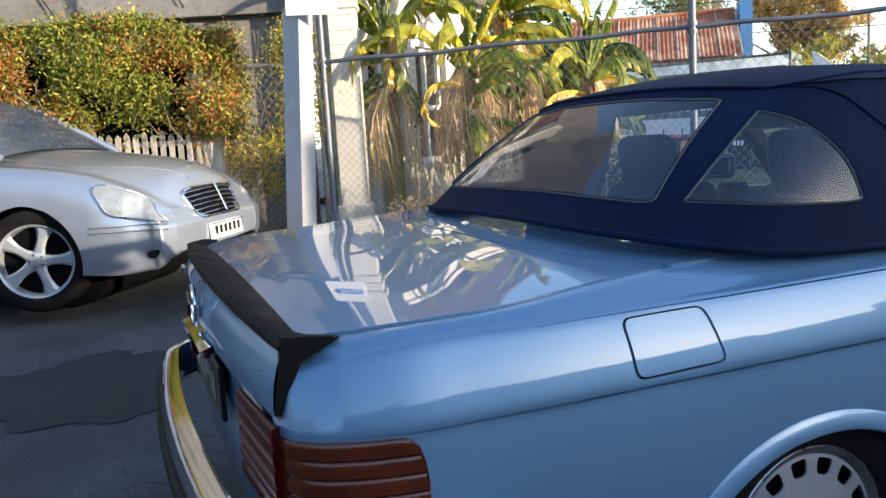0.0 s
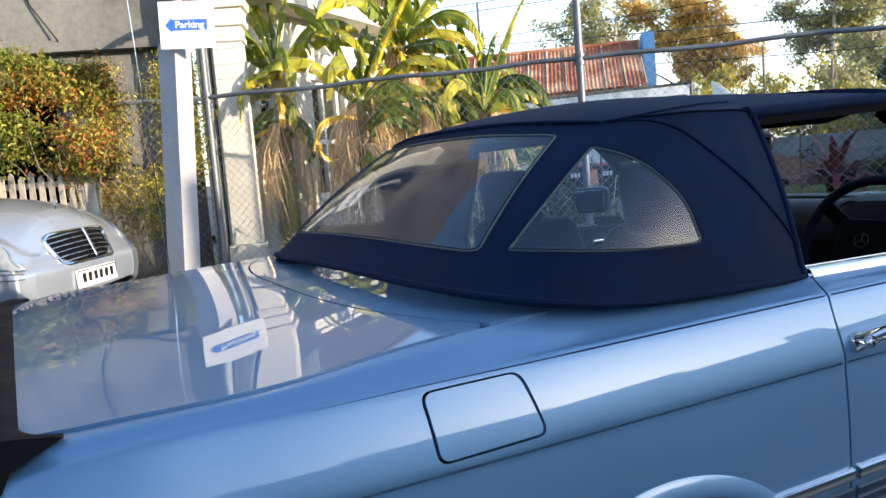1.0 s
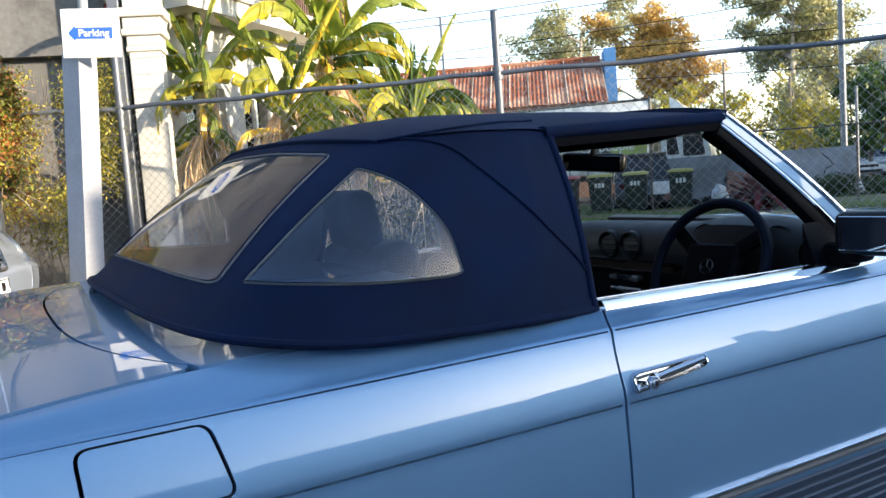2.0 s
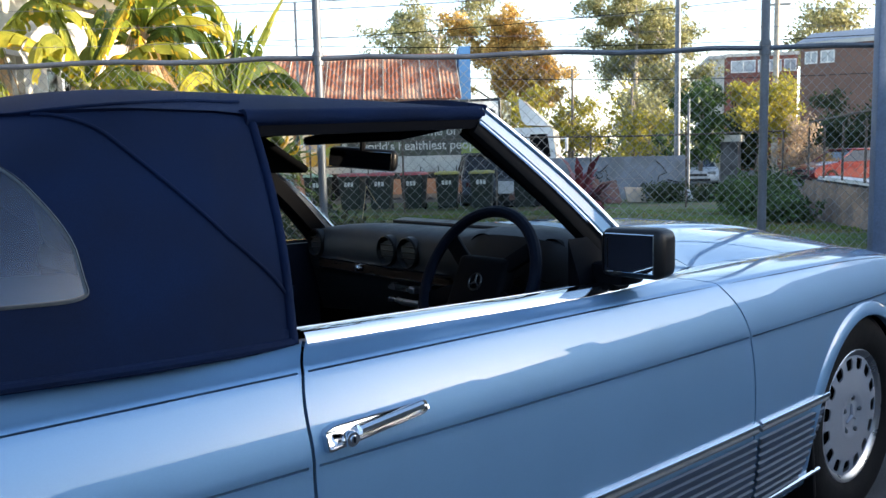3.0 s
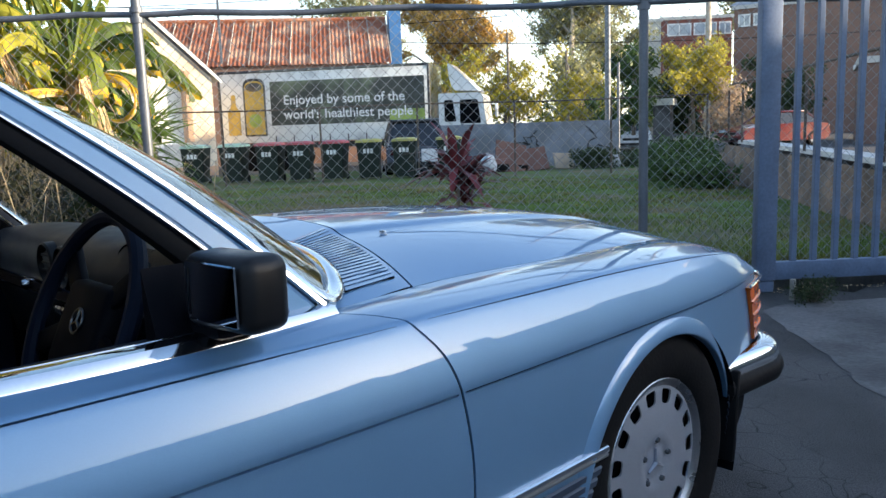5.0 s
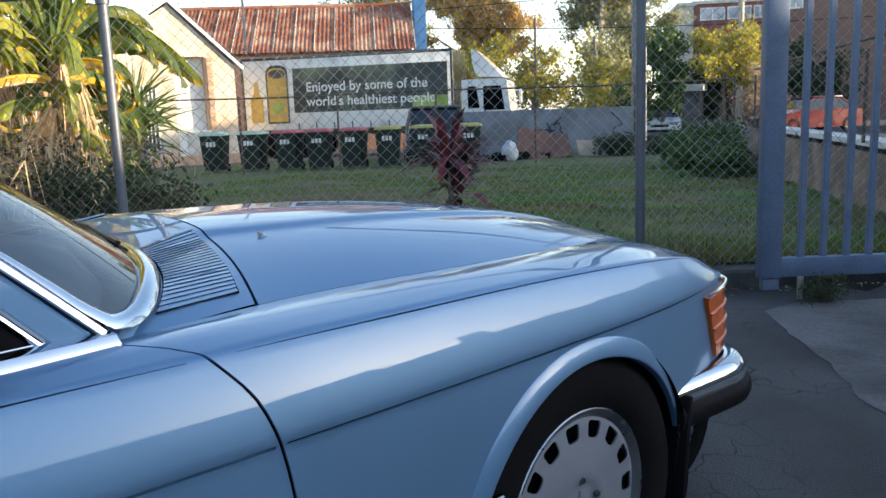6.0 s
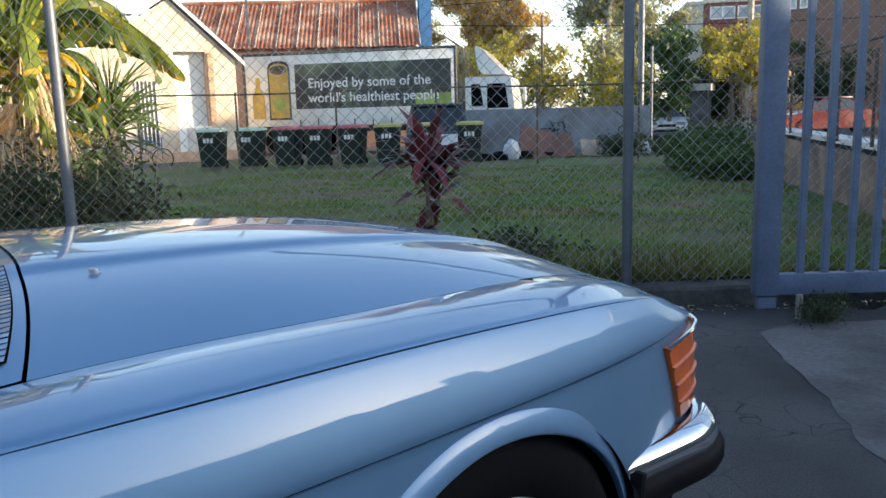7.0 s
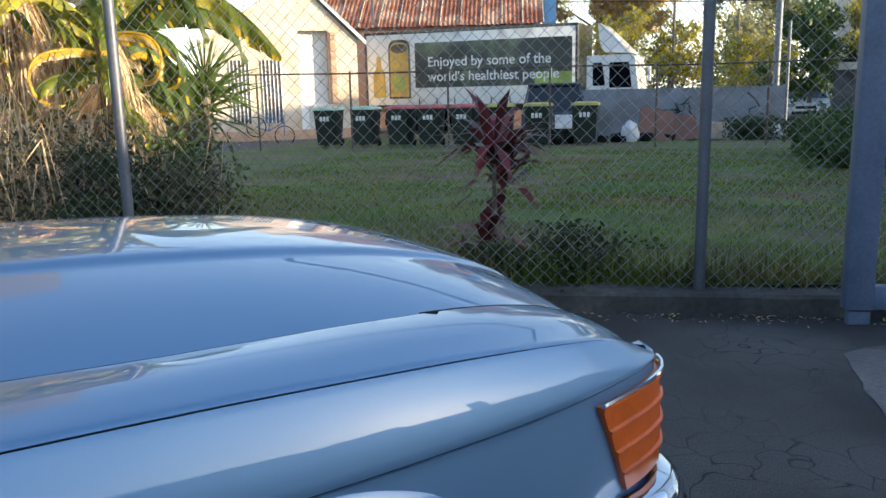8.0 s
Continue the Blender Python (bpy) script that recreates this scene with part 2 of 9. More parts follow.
    if leaf:
        tl_, ms = nt.nodes.new("ShaderNodeBsdfTranslucent"), nt.nodes.new("ShaderNodeMixShader")
        L(out, tl_.inputs[0]) if not isinstance(out, tuple) else None
        ms.inputs[0].default_value = leaf
        L(b.outputs[0], ms.inputs[1])
        L(tl_.outputs[0], ms.inputs[2])
        L(ms.outputs[0], nt.nodes["Material Output"].inputs[0])
    return m


def glass(name, tint=(1, 1, 1), clear=0.85, rough=0.0, gloss=0.06, graze=0.8, haze=0.0):
    """A thin pane: see-through, with a real gloss on it."""
    m = bpy.data.materials.new(name)
    m.use_nodes = True
    nt = m.node_tree
    nt.nodes.remove(nt.nodes["Principled BSDF"])
    out = nt.nodes["Material Output"]
    tr, gl, mx, lw, pw, ma = (nt.nodes.new(k) for k in ("ShaderNodeBsdfTransparent", "ShaderNodeBsdfGlossy", "ShaderNodeMixShader", "ShaderNodeLayerWeight", "ShaderNodeMath", "ShaderNodeMath"))
    tr.inputs[0].default_value = (*(c * clear for c in tint), 1)
    gl.inputs["Roughness"].default_value = rough
    lw.inputs[0].default_value = 0.5
    pw.operation, ma.operation = 'POWER', 'MULTIPLY_ADD'
    pw.inputs[1].default_value = 4.5
    ma.inputs[1].default_value, ma.inputs[2].default_value = graze, gloss
    nt.links.new(lw.outputs["Facing"], pw.inputs[0])
    nt.links.new(pw.outputs[0], ma.inputs[0])
    nt.links.new(ma.outputs[0], mx.inputs[0])
    # pale blue diffuse veil mixed into the pane, standing in for reflected sky
    if haze:
        df, hz, nz = nt.nodes.new("ShaderNodeBsdfDiffuse"), nt.nodes.new("ShaderNodeMixShader"), nt.nodes.new("ShaderNodeTexNoise")
        mr = nt.nodes.new("ShaderNodeMapRange")
        nz.inputs["Scale"].default_value = 9.0
        mr.inputs[3].default_value, mr.inputs[4].default_value = haze * .3, haze * 1.7
        df.inputs[0].default_value = (.46, .62, .95, 1)
        nt.links.new(nz.outputs["Fac"], mr.inputs[0])
        nt.links.new(mr.outputs[0], hz.inputs[0])
        nt.links.new(tr.outputs[0], hz.inputs[1])
        nt.links.new(df.outputs[0], hz.inputs[2])
        nt.links.new(hz.outputs[0], mx.inputs[1])
    else:
        nt.links.new(tr.outputs[0], mx.inputs[1])
    nt.links.new(gl.outputs[0], mx.inputs[2])
    nt.links.new(mx.outputs[0], out.inputs[0])
    return m


M = {
    "paint": material("blue_car_paint", (0.126, 0.254, 0.424), 0.45, 0.40, 0.03, 6, 400, coat=1.0, rough_var=0.03, coat_ior=1.52),
    "silver": material("silver_car_paint", (0.36, 0.41, 0.50), 0.32, 0.65, 0.03, 6, 300, coat=0.8, rough_var=0.04),
    "chrome": material("chrome", (0.72, 0.73, 0.75), 0.08, 1.0, 0.04, 12, 200, rough_var=0.04),
    "canvas": material("navy_canvas", (0.0022, 0.0088, 0.0350), 0.8, 0, 0.25, 7, 500, bump=0.2, bump_scale=900, sheen=0.01, spec=0.14, rough_var=0.05),
    "rubber": material("black_rubber", (0.008, 0.008, 0.009), 0.6, 0, 0.15, 10, 120, bump=0.05, spec=0.1),
    "plastic": material("black_plastic", (0.009, 0.009, 0.010), 0.38, 0, 0.1, 14, 300, spec=0.3, bump=0.05, bump_scale=500),
    # near-black: shade of hollows and gaps put into the colour; also black trim
    "black": material("black_trim_and_cavity_shade", (0.0030, 0.0033, 0.0045), 0.9, 0, 0.1, 10, 80, spec=0.06),
    "leather": material("dark_leather", (0.006, 0.010, 0.022), 0.55, 0, 0.15, 10, 200, spec=0.12, bump=0.12, bump_scale=350),
    "amber": material("amber_lens", (0.50, 0.095, 0.006), 0.24, 0, 0.12, 20, 150, coat=0.15, rough_var=0.03),
    "red_lens": material("red_lens", (0.060, 0.004, 0.005), 0.22, 0, 0.2, 20, 150, coat=0.1, rough_var=0.03, spec=0.25),
    "rim": material("rim_silver_paint", (0.34, 0.37, 0.42), 0.38, 0.5, 0.05, 12, 200, coat=0.3),
    "tyre": material("tyre_rubber", (0.0055, 0.0055, 0.0062), 0.8, 0, 0.2, 12, 120, spec=0.15, bump=0.1, bump_scale=120),
    "clear": glass("clear_glass", (0.93, 0.96, 0.95), 0.9),
    "front_glass": glass("windscreen_glass", (0.92, 0.97, 0.97), 0.80, 0.0, 0.18, 0.8),
    "vinyl": glass("clear_vinyl", (0.76, 0.85, 1.0), 0.85, 0.04, 0.06, 0.8, 0.042),
    "screen_glass": glass("car_screen_glass", (0.5, 0.55, 0.5), 0.30, 0.0, 0.14, 0.5, 0.10),
    "tinted": glass("dark_car_glass", (0.5, 0.55, 0.55), 0.16),
    "trim_black": material("matt_black_trim", (0.0035, 0.0038, 0.0060), 0.6, 0, 0.12, 14, 200, spec=0.07, bump=0.05, bump_scale=400),
    "mirror": material("mirror_glass", (0.75, 0.78, 0.80), 0.02, 1.0, 0.0, rough_var=0),
    "white": material("white_paint", (0.78, 0.78, 0.76), 0.5, 0, 0.06, 5, 60),
    "bluepaint": material("blue_sign_paint", (0.03, 0.12, 0.55), 0.5, 0, 0.1, 5, 60),
}
M.update({
    "red_amber": material("red_amber_lens", (0.075, 0.014, 0.004), 0.16, 0, 0.3, 14, 150, coat=0.4, rough_var=0.03),
    "greyrub": material("grey_rubber", (0.09, 0.10, 0.11), 0.5, 0, 0.12, 10, 100),
    "clad": material("blue_grey_cladding", (0.030, 0.048, 0.080), 0.45, 0.2, 0.08, 10, 150, coat=0.2),
    "navytrim": material("navy_trim", (0.006, 0.009, 0.022), 0.6, 0, 0.12, 12, 200, spec=0.15),
    "dash": material("padded_dash", (0.020, 0.022, 0.027), 0.5, 0, 0.12, 12, 250, bump=0.08, bump_scale=400),
    "wood": material("dark_wood", (0.035, 0.018, 0.010), 0.3, 0, 0.3, 4, 60, coat=0.5, stretch=(4, 1, 12)),
    "chrome2": material("satin_chrome", (0.45, 0.46, 0.48), 0.3, 1.0, 0.1, 12, 200),
    "bolt": material("bolt_steel", (0.10, 0.11, 0.12), 0.35, 0.9, 0.15, 30, 200),
})

# ---- the blue convertible: x ahead, right side at negative y ----
car = thing("convertible_car", "light blue metallic two-seat convertible with a raised navy soft top", "car")

taper = lerp_table([(-2.215, .150), (-2.205, .112), (-2.18, .078), (-2.13, .045), (-2.05, .018), (-1.9, .007), (-1.6, .001), (-1.2, 0), (1.15, 0), (1.4, .010),
                    (1.6, .028), (1.73, .050), (1.84, .078), (1.92, .105), (1.97, .135), (2.00, .175), (2.015, .215)])
z_line = lerp_table([(-2.215, .735), (-2.2, .765), (-2.15, .792), (-2.05, .812), (-1.8, .820), (-1.3, .822), (.8, .820), (1.1, .814), (1.35, .803),
                     (1.6, .783), (1.73, .765), (1.85, .740), (1.94, .706), (1.99, .682), (2.015, .666)])
y_top = lerp_table([(-2.215, .66), (-2.08, .716), (-1.42, .722), (-.68, .722), (.40, .715), (.55, .675), (.68, .645), (1.2, .640), (1.6, .618), (1.83, .585), (1.97, .55), (2.015, .53)])
z_top = lerp_table([(-2.215, .765), (-2.2, .795), (-2.15, .820), (-2.08, .829), (-1.78, .843), (-1.6, .856), (-1.42, .865), (-1.1, .866), (-.68, .848), (-.2, .843), (.40, .836),
                    (.68, .828), (1.0, .824), (1.25, .819), (1.5, .811), (1.66, .799), (1.78, .780), (1.87, .757), (1.94, .728), (1.99, .695), (2.015, .668)])
SECTION = [(.77, .178), (.835, .190), (.848, .215), (.860, .27), (.868, .34), (.8735, .44), (.8755, .54), (.8735, .62), (.8702, .672), (.8694, .6840),
           (.8706, .6910), (.8710, .6950), (.8693, .706), (.8618, .735), (.8474, .775), (.8334, .803), (.8284, .8125), (.8256, .8163), (.8226, .8195), (.8190, .8213), (.8130, .8230), (.8040, .8245)]
V_S = [0.0]
for (a0, b0), (a1, b1) in zip(SECTION, SECTION[1:]):
    V_S.append(V_S[-1] + math.hypot(a1 - a0, b1 - b0))
V_E = V_S[-1] + 0.10
sec_y, sec_z = lerp_table([(v, s[0]) for v, s in zip(V_S, SECTION)]), lerp_table([(v, s[1]) for v, s in zip(V_S, SECTION)])


def side(x, v):
    """A point of the right flank: v runs up from the sill to the edge of bonnet, belt or boot."""
    t, zl = taper(x), z_line(x)
    low = min(v, V_S[-1])
    y, z = sec_y(low) - t, sec_z(low)
    if z > .689:
        z = .689 + (z - .689) * (zl + .0045 - .689) / (.8245 - .689)
    if x < -2.13 or x > 1.93:
        y -= 0.012 * max(0, z - .69) / .1
    if v > V_S[-1]:
        k = (v - V_S[-1]) / (V_E - V_S[-1])
        ye, ze = y_top(x), z_top(x)
        y0, z0 = y, z
        y = y0 + (ye - y0) * k
        z = z0 + (ze - z0) * k + .006 * math.sin(math.pi * k)
    return (x, -y, z)


def v_of_z(z):
    return float(np.interp(z, [s[1] for s in SECTION], V_S))


VS = sorted(set([round(v, 5) for a, b in zip(V_S, V_S[1:]) for v in np.linspace(a, b, max(2, int((b - a) / .02) + 1))] + [V_S[-1] + .1 * k / 5 for k in range(6)]))


def arch_r(cx, r, a):
    """The front arch runs a little wider ahead of the wheel."""
    return r * (1 + .055 * max(0, math.cos(a))) if cx > 0 else r


def arch_loop(cx, cz, r, rz):
    """A wheel opening, as a notch from below, in (x, v)."""
    pts = [(cx + arch_r(cx, r, a) * math.cos(a), cz + rz * math.sin(a)) for a in np.linspace(radians(-20), radians(200), 44)]
    return [(x, v_of_z(z)) for x, z in pts]


ARCH_F, ARCH_R = (1.253, .305, .344, .338), (-1.165, .240, .350, .285)
DOOR_F = [(v_of_z(.178), .580), (v_of_z(.44), .583), (v_of_z(.60), .578), (v_of_z(.70), .560), (v_of_z(.76), .536), (v_of_z(.812), .493), (V_S[-1] + .01, .462), (V_S[-1] + .05, .418), (V_E, .390)]
DOOR_R = [(v_of_z(.178), -.664), (v_of_z(.50), -.668), (v_of_z(.70), -.670), (v_of_z(.78), -.668), (v_of_z(.82), -.655), (V_S[-1] + .04, -.624), (V_E, -.590)]
door_front, door_rear = lerp_table(DOOR_F), lerp_table(DOOR_R)
vs_edge = np.linspace(0, V_E, 40)
GAP = 0.0028
front_end = 2.015
rear_end = -2.215
fa, ra = arch_loop(*ARCH_F), arch_loop(*ARCH_R)
xs_dense = lambda a, b: [float(x) for x in np.concatenate([np.arange(a, b, .028), np.linspace(1.8, 2.015, 22), np.linspace(-2.215, -2.0, 22)]) if a < x < b]

fender_outer = ([(door_front(v) + GAP, v) for v in vs_edge[::-1]] + [(x, v) for x, v in fa[::-1] if x < 1.4 or v > v_of_z(.40)] +
                [(1.66, v_of_z(.385)), (1.72, v_of_z(.40)), (front_end, v_of_z(.42))] + [(front_end, v) for v in np.linspace(v_of_z(.43), V_E, 16)])
fender_outer = [(x, v) for x, v in fender_outer]
FLAP = rounded([(-1.600, v_of_z(.706)), (-1.408, v_of_z(.710)), (-1.434, v_of_z(.8060)), (-1.606, v_of_z(.8050))], .018)
FLAP_HOLE = rounded([(-1.606, v_of_z(.702)), (-1.402, v_of_z(.706)), (-1.428, v_of_z(.8090)), (-1.612, v_of_z(.8080))], .022)
quarter_outer = ([(rear_end, v) for v in np.linspace(v_of_z(.42), V_E, 16)] + [(door_rear(v) - GAP, v) for v in vs_edge[::-1]] +
                 [(x, v) for x, v in ra] + [(-1.58, v_of_z(.20)), (-1.9, v_of_z(.30))])
quarter_outer = quarter_outer[::-1]
door_outer = [(door_front(v) - GAP, v) for v in vs_edge] + [(door_rear(v) + GAP, v) for v in vs_edge[::-1]]

side_n = lambda x, v: side(x, v)


def groove(x0, x1, z, w, run0=0.0, run1=0.0):
    """A narrow slot cut through the flank, running out to a thin line at either end; the black liner behind it gives a
    groove's shade.
    """
    v = v_of_z(z)
    h0, h1 = (w / 2 if not run0 else .0004), (w / 2 if not run1 else .0004)
    return [(x0, v - h0), (x0 + run0 + .001, v - w / 2), (x1 - run1 - .001, v - w / 2), (x1, v - h1), (x1, v + h1), (x1 - run1 - .001, v + w / 2), (x0 + run0 + .001, v + w / 2), (x0, v + h0)]


CREASE, BELT_LINE = .6875, .8160
vc, vb = v_of_z(CREASE), v_of_z(BELT_LINE)
fender = cut_panel(side_n, fender_outer, [groove(door_front(vc) + .009, 1.90, CREASE, .0046, 0, .3), groove(door_front(vb) + .04, 1.88, BELT_LINE, .0028, .25, .3)], xs_dense(.38, 2.05), VS, lip=.004)
quarter = cut_panel(side_n, quarter_outer, [FLAP_HOLE, groove(-2.10, door_rear(vc) - .009, CREASE, .0046, .3), groove(-1.78, door_rear(vb) - .009, BELT_LINE, .0034, .55)], xs_dense(-2.22, -.58), VS)
doorskin = cut_panel(side_n, door_outer, [groove(door_rear(vc) + .009, door_front(vc) - .009, CREASE, .0046), groove(door_rear(vb) + .009, door_front(vb) - .03, BELT_LINE, .0034, 0, .35)], xs_dense(-.69, .62), VS)
flap = cut_panel(side_n, FLAP, [], xs_dense(-1.62, -1.39), VS)


def inner_side(x, v):
    p = side(x, v)
    return (p[0], p[1] + .016, p[2] - (.012 if p[2] > .81 else 0))


# black skin behind the flank: paints the shade in slots and shut gaps
liner = cut_panel(inner_side, [(2.0, v_of_z(.36)), (2.0, V_E), (-2.2, V_E), (-2.2, v_of_z(.42)), (-1.9, v_of_z(.30)), (-1.58, v_of_z(.20))] +
                  [(x, v) for x, v in ra[::-1]] + [(-.85, 0), (.88, 0)] + [(x, v) for x, v in fa[::-1]] + [(1.60, 0), (1.75, 0)], [], xs_dense(-2.2, 2.0)[::2], VS[::2], lip=0)

sides = []
for mir in (False, True):
    fd = panel_part("front_fender", fender, M["paint"], car, mirror=mir)
    dr = panel_part("door", doorskin, M["paint"], car, mirror=mir)
    qr = panel_part("rear_quarter", quarter, M["paint"], car, mirror=mir)
    panel_part("side_liner", liner, M["black"], car, mirror=mir)
    if not mir:
        panel_part("fuel_flap", flap, M["paint"], qr)
    else:
        panel_part("fuel_flap_blank", flap, M["paint"], qr, mirror=True)
    sides.append((mir, fd, dr, qr))


def put(name, geo, mats, parents, label="", sharp=35.0, weld=0.0):
    """A part on the right side and its mirrored twin."""
    a = part(name, geo, mats, parents[0], label, sharp, weld)
    b = part(name, geo.mirror(), mats, parents[1], label, sharp, weld)
    return a, b


fenders, doors, quarters = [s[1] for s in sides], [s[2] for s in sides], [s[3] for s in sides]

# flared arch lips
for (cx, cz, r, rz), owner in ((ARCH_F, fenders), (ARCH_R, quarters)):
    g = Geo()
    ring = []
    angs = np.linspace(radians(16 if cx > 0 else -18), radians(188), 60)
    secs = [(.046, -.001), (.040, .0035), (.024, .0085), (.007, .0135), (.001, .0125), (-.002, .009), (-.004, -.010)]
    verts = []
    for a in angs:
        fade = min(1, (a - angs[0]) / (.8 if cx > 0 else .45), (angs[-1] - a) / .45)
        fade = .12 + .75 * max(0, fade)
        for dr_, out in secs:
            x, z = cx + (arch_r(cx, r, a) + dr_ * fade) * math.cos(a), cz + (rz + dr_ * fade) * math.sin(a)
            p = side(x, v_of_z(min(max(z, .2), .80)))
            verts.append((x, p[1] - out * (fade if out > 0 else 1) + (.001 if dr_ > .06 else 0), z))
    n = len(secs)
    g.add(verts, [(i * n + k, (i + 1) * n + k, (i + 1) * n + k + 1, i * n + k + 1) for i in range(len(angs) - 1) for k in range(n - 1)])
    put("wheel_arch_lip", g, M["paint"], owner, sharp=28)
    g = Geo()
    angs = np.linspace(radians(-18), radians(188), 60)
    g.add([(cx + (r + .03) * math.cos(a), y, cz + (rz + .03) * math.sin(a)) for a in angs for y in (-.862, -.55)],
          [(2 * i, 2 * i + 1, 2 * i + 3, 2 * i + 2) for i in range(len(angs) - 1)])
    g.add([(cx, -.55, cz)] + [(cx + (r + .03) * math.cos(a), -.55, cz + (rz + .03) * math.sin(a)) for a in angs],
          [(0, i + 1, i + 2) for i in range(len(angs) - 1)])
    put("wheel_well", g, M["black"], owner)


# bonnet, cowl, boot lid, deck: surfaces over (x, y)
hood_mid = lerp_table([(.45, .915), (.65, .912), (.9, .908), (1.15, .899), (1.4, .882), (1.6, .860), (1.74, .836), (1.86, .806), (1.94, .775), (2.00, .735), (2.02, .70)])


def hood_z(x, y):
    a, e = abs(y), y_top(x)
    zm, ze = hood_mid(x), z_top(x)
    k = min(1.0, a / e)
    base = ze + (zm - ze) * (1 - k ** 2.3)
    ridge = .009 / (1 + math.exp((a - .275 - .02 * (x - 1)) / .0075))
    return base - .0015 + ridge


def hood(x, y):
    return (x, y, hood_z(x, y))


hood_rear = lambda y: .672 + .115 * (1 - min(1, abs(y) / .64) ** 2)
hood_front = lambda y: 2.015 - .10 * (abs(y) / .55) ** 3
ys = [float(y) for y in np.linspace(-.66, .66, 55)]
hood_loop = ([(hood_rear(y) + GAP, y) for y in np.linspace(-.641, .641, 40)] + [(x, y_top(x) - .0042) for x in np.linspace(.70, 1.91, 60)] +
             [(hood_front(y), y) for y in np.linspace(.55, -.55, 30)] + [(x, -y_top(x) + .0042) for x in np.linspace(1.91, .70, 60)])
panel_part("hood", cut_panel(hood, hood_loop[::-1], [], [float(x) for x in np.arange(.58, 2.05, .03)], ys + [-.29, -.28, -.27, -.26, .29, .28, .27, .26]), M["paint"], car, "long blue bonnet with two raised creases")
g = Geo()
g.grid(lambda x, y: (x, y, hood_z(x, y) - .016), np.linspace(.84, 1.95, 20), np.linspace(-.62, .62, 20))
part("bonnet_liner", g, M["black"], car)
# front panel under the bonnet
g = Geo()
g.grid(lambda y, z: (2.010 - .10 * (abs(y) / .60) ** 3 - (0.0 if z > .5 else .04), y, z), np.linspace(-.62, .62, 20), np.linspace(.26, .69, 10))
part("front_panel", g, M["black"], car)

# windscreen base line, from the middle to the right corner
def screen_low(y):
    k = min(1, abs(y) / .71)
    return (.622 - .105 * k ** 2 - .090 * k ** 5, .882 - .014 * k ** 2 - .044 * k ** 6)


def cowl(t, y):
    """From the windscreen (0) to the bonnet's edge (1)."""
    xa, za = screen_low(y)
    yb = y * (.643 / .71)
    xb = hood_rear(min(max(yb, -.64), .64)) - GAP
    zb = hood_z(xb, yb)
    return (xa + (xb - xa) * t, y + (yb - y) * t, za + (zb - za) * t + .003 * math.sin(math.pi * t))


g = Geo()
g.grid(cowl, np.linspace(0, 1, 10), [float(y) for y in np.linspace(-.705, .705, 50)])
cowl_p = part("cowl", g, M["paint"], car)
# louvred air inlets on the cowl
for s in (-1, 1):
    g = Geo()
    base = [cowl(t, s * .655) for t in (.13, .90)] + [cowl(t, s * .26) for t in (.90, .13)]
    def on(a, b):
        p = [Vector(q) for q in base]
        q = cowl(.13 + .77 * a, s * (.655 + (.26 - .655) * b))
        return Vector(q) + Vector((0, 0, .0025))
    for i in range(23):
        b0, b1 = (i + .03) / 23, (i + .99) / 23
        q = [on(0.02, b0), on(.98, b0), on(.98, b1), on(.02, b1)]
        up, th = Vector((0, 0, .0021)), Vector((0, 0, .0012))
        vs8 = [q[0] + up, q[1] + up, q[2], q[3], q[0] + up + th, q[1] + up + th, q[2] + th, q[3] + th]
        g.add([p[:] for p in vs8], [(0, 3, 2, 1), (4, 5, 6, 7), (0, 1, 5, 4), (1, 2, 6, 5), (2, 3, 7, 6), (3, 0, 4, 7)])
    part("vent_louvres", g, M["paint"], cowl_p, sharp=20)
    # black sheet laid on the uncut cowl, painting the dark between the louvres
    g = Geo()
    g.grid(lambda a, b: tuple(on(a, b) - Vector((0, 0, .001))), np.linspace(0, 1, 8), np.linspace(0, 1, 14))
    part("vent_opening", g, M["black"], cowl_p)

# boot lid
def boot(x, y):
    """Boot lid and deck: a shallow even crown, a little higher towards the far side."""
    e = y_top(x)
    k = max(-1.0, min(1.0, y / e))
    return (x, y, z_top(x) + .014 * (1 - k * k) + .017 * (max(-e, min(e, y)) + e) + .005)


deck_front = lambda y: -1.565 + .145 * (abs(y) / .70) ** 3.0
boot_loop = ([(deck_front(y) - GAP, y) for y in np.linspace(-.70, .70, 44)] + [(x, y_top(x) - GAP) for x in np.linspace(-1.43, -2.185, 40)] +
             [(-2.222 + .03 * (abs(y) / .7) ** 2, y) for y in np.linspace(.69, -.69, 30)] + [(x, -y_top(x) + GAP) for x in np.linspace(-2.185, -1.43, 40)])
boot_p = panel_part("boot_lid", cut_panel(boot, boot_loop, [], [float(x) for x in np.arange(-2.22, -1.4, .03)], ys), M["paint"], car, "glossy blue boot lid mirroring the plants")
g = Geo()
g.grid(lambda x, y: (x, y, boot(x, y)[2] - .02), np.linspace(-2.17, -1.05, 16), np.linspace(-.70, .70, 16))
part("boot_liner", g, M["black"], car)
deck_loop = ([(deck_front(y) + GAP, y) for y in np.linspace(.70, -.70, 44)] + [(x, -y_top(x) + .002) for x in np.linspace(-1.41, -.70, 30)] + [(-.70, .72)] +
             [(x, y_top(x) - .002) for x in np.linspace(-.72, -1.41, 30)])
panel_part("top_deck", cut_panel(boot, deck_loop[::-1], [], [float(x) for x in np.arange(-1.57, -.70, .04)], ys[::2]), M["paint"], car)
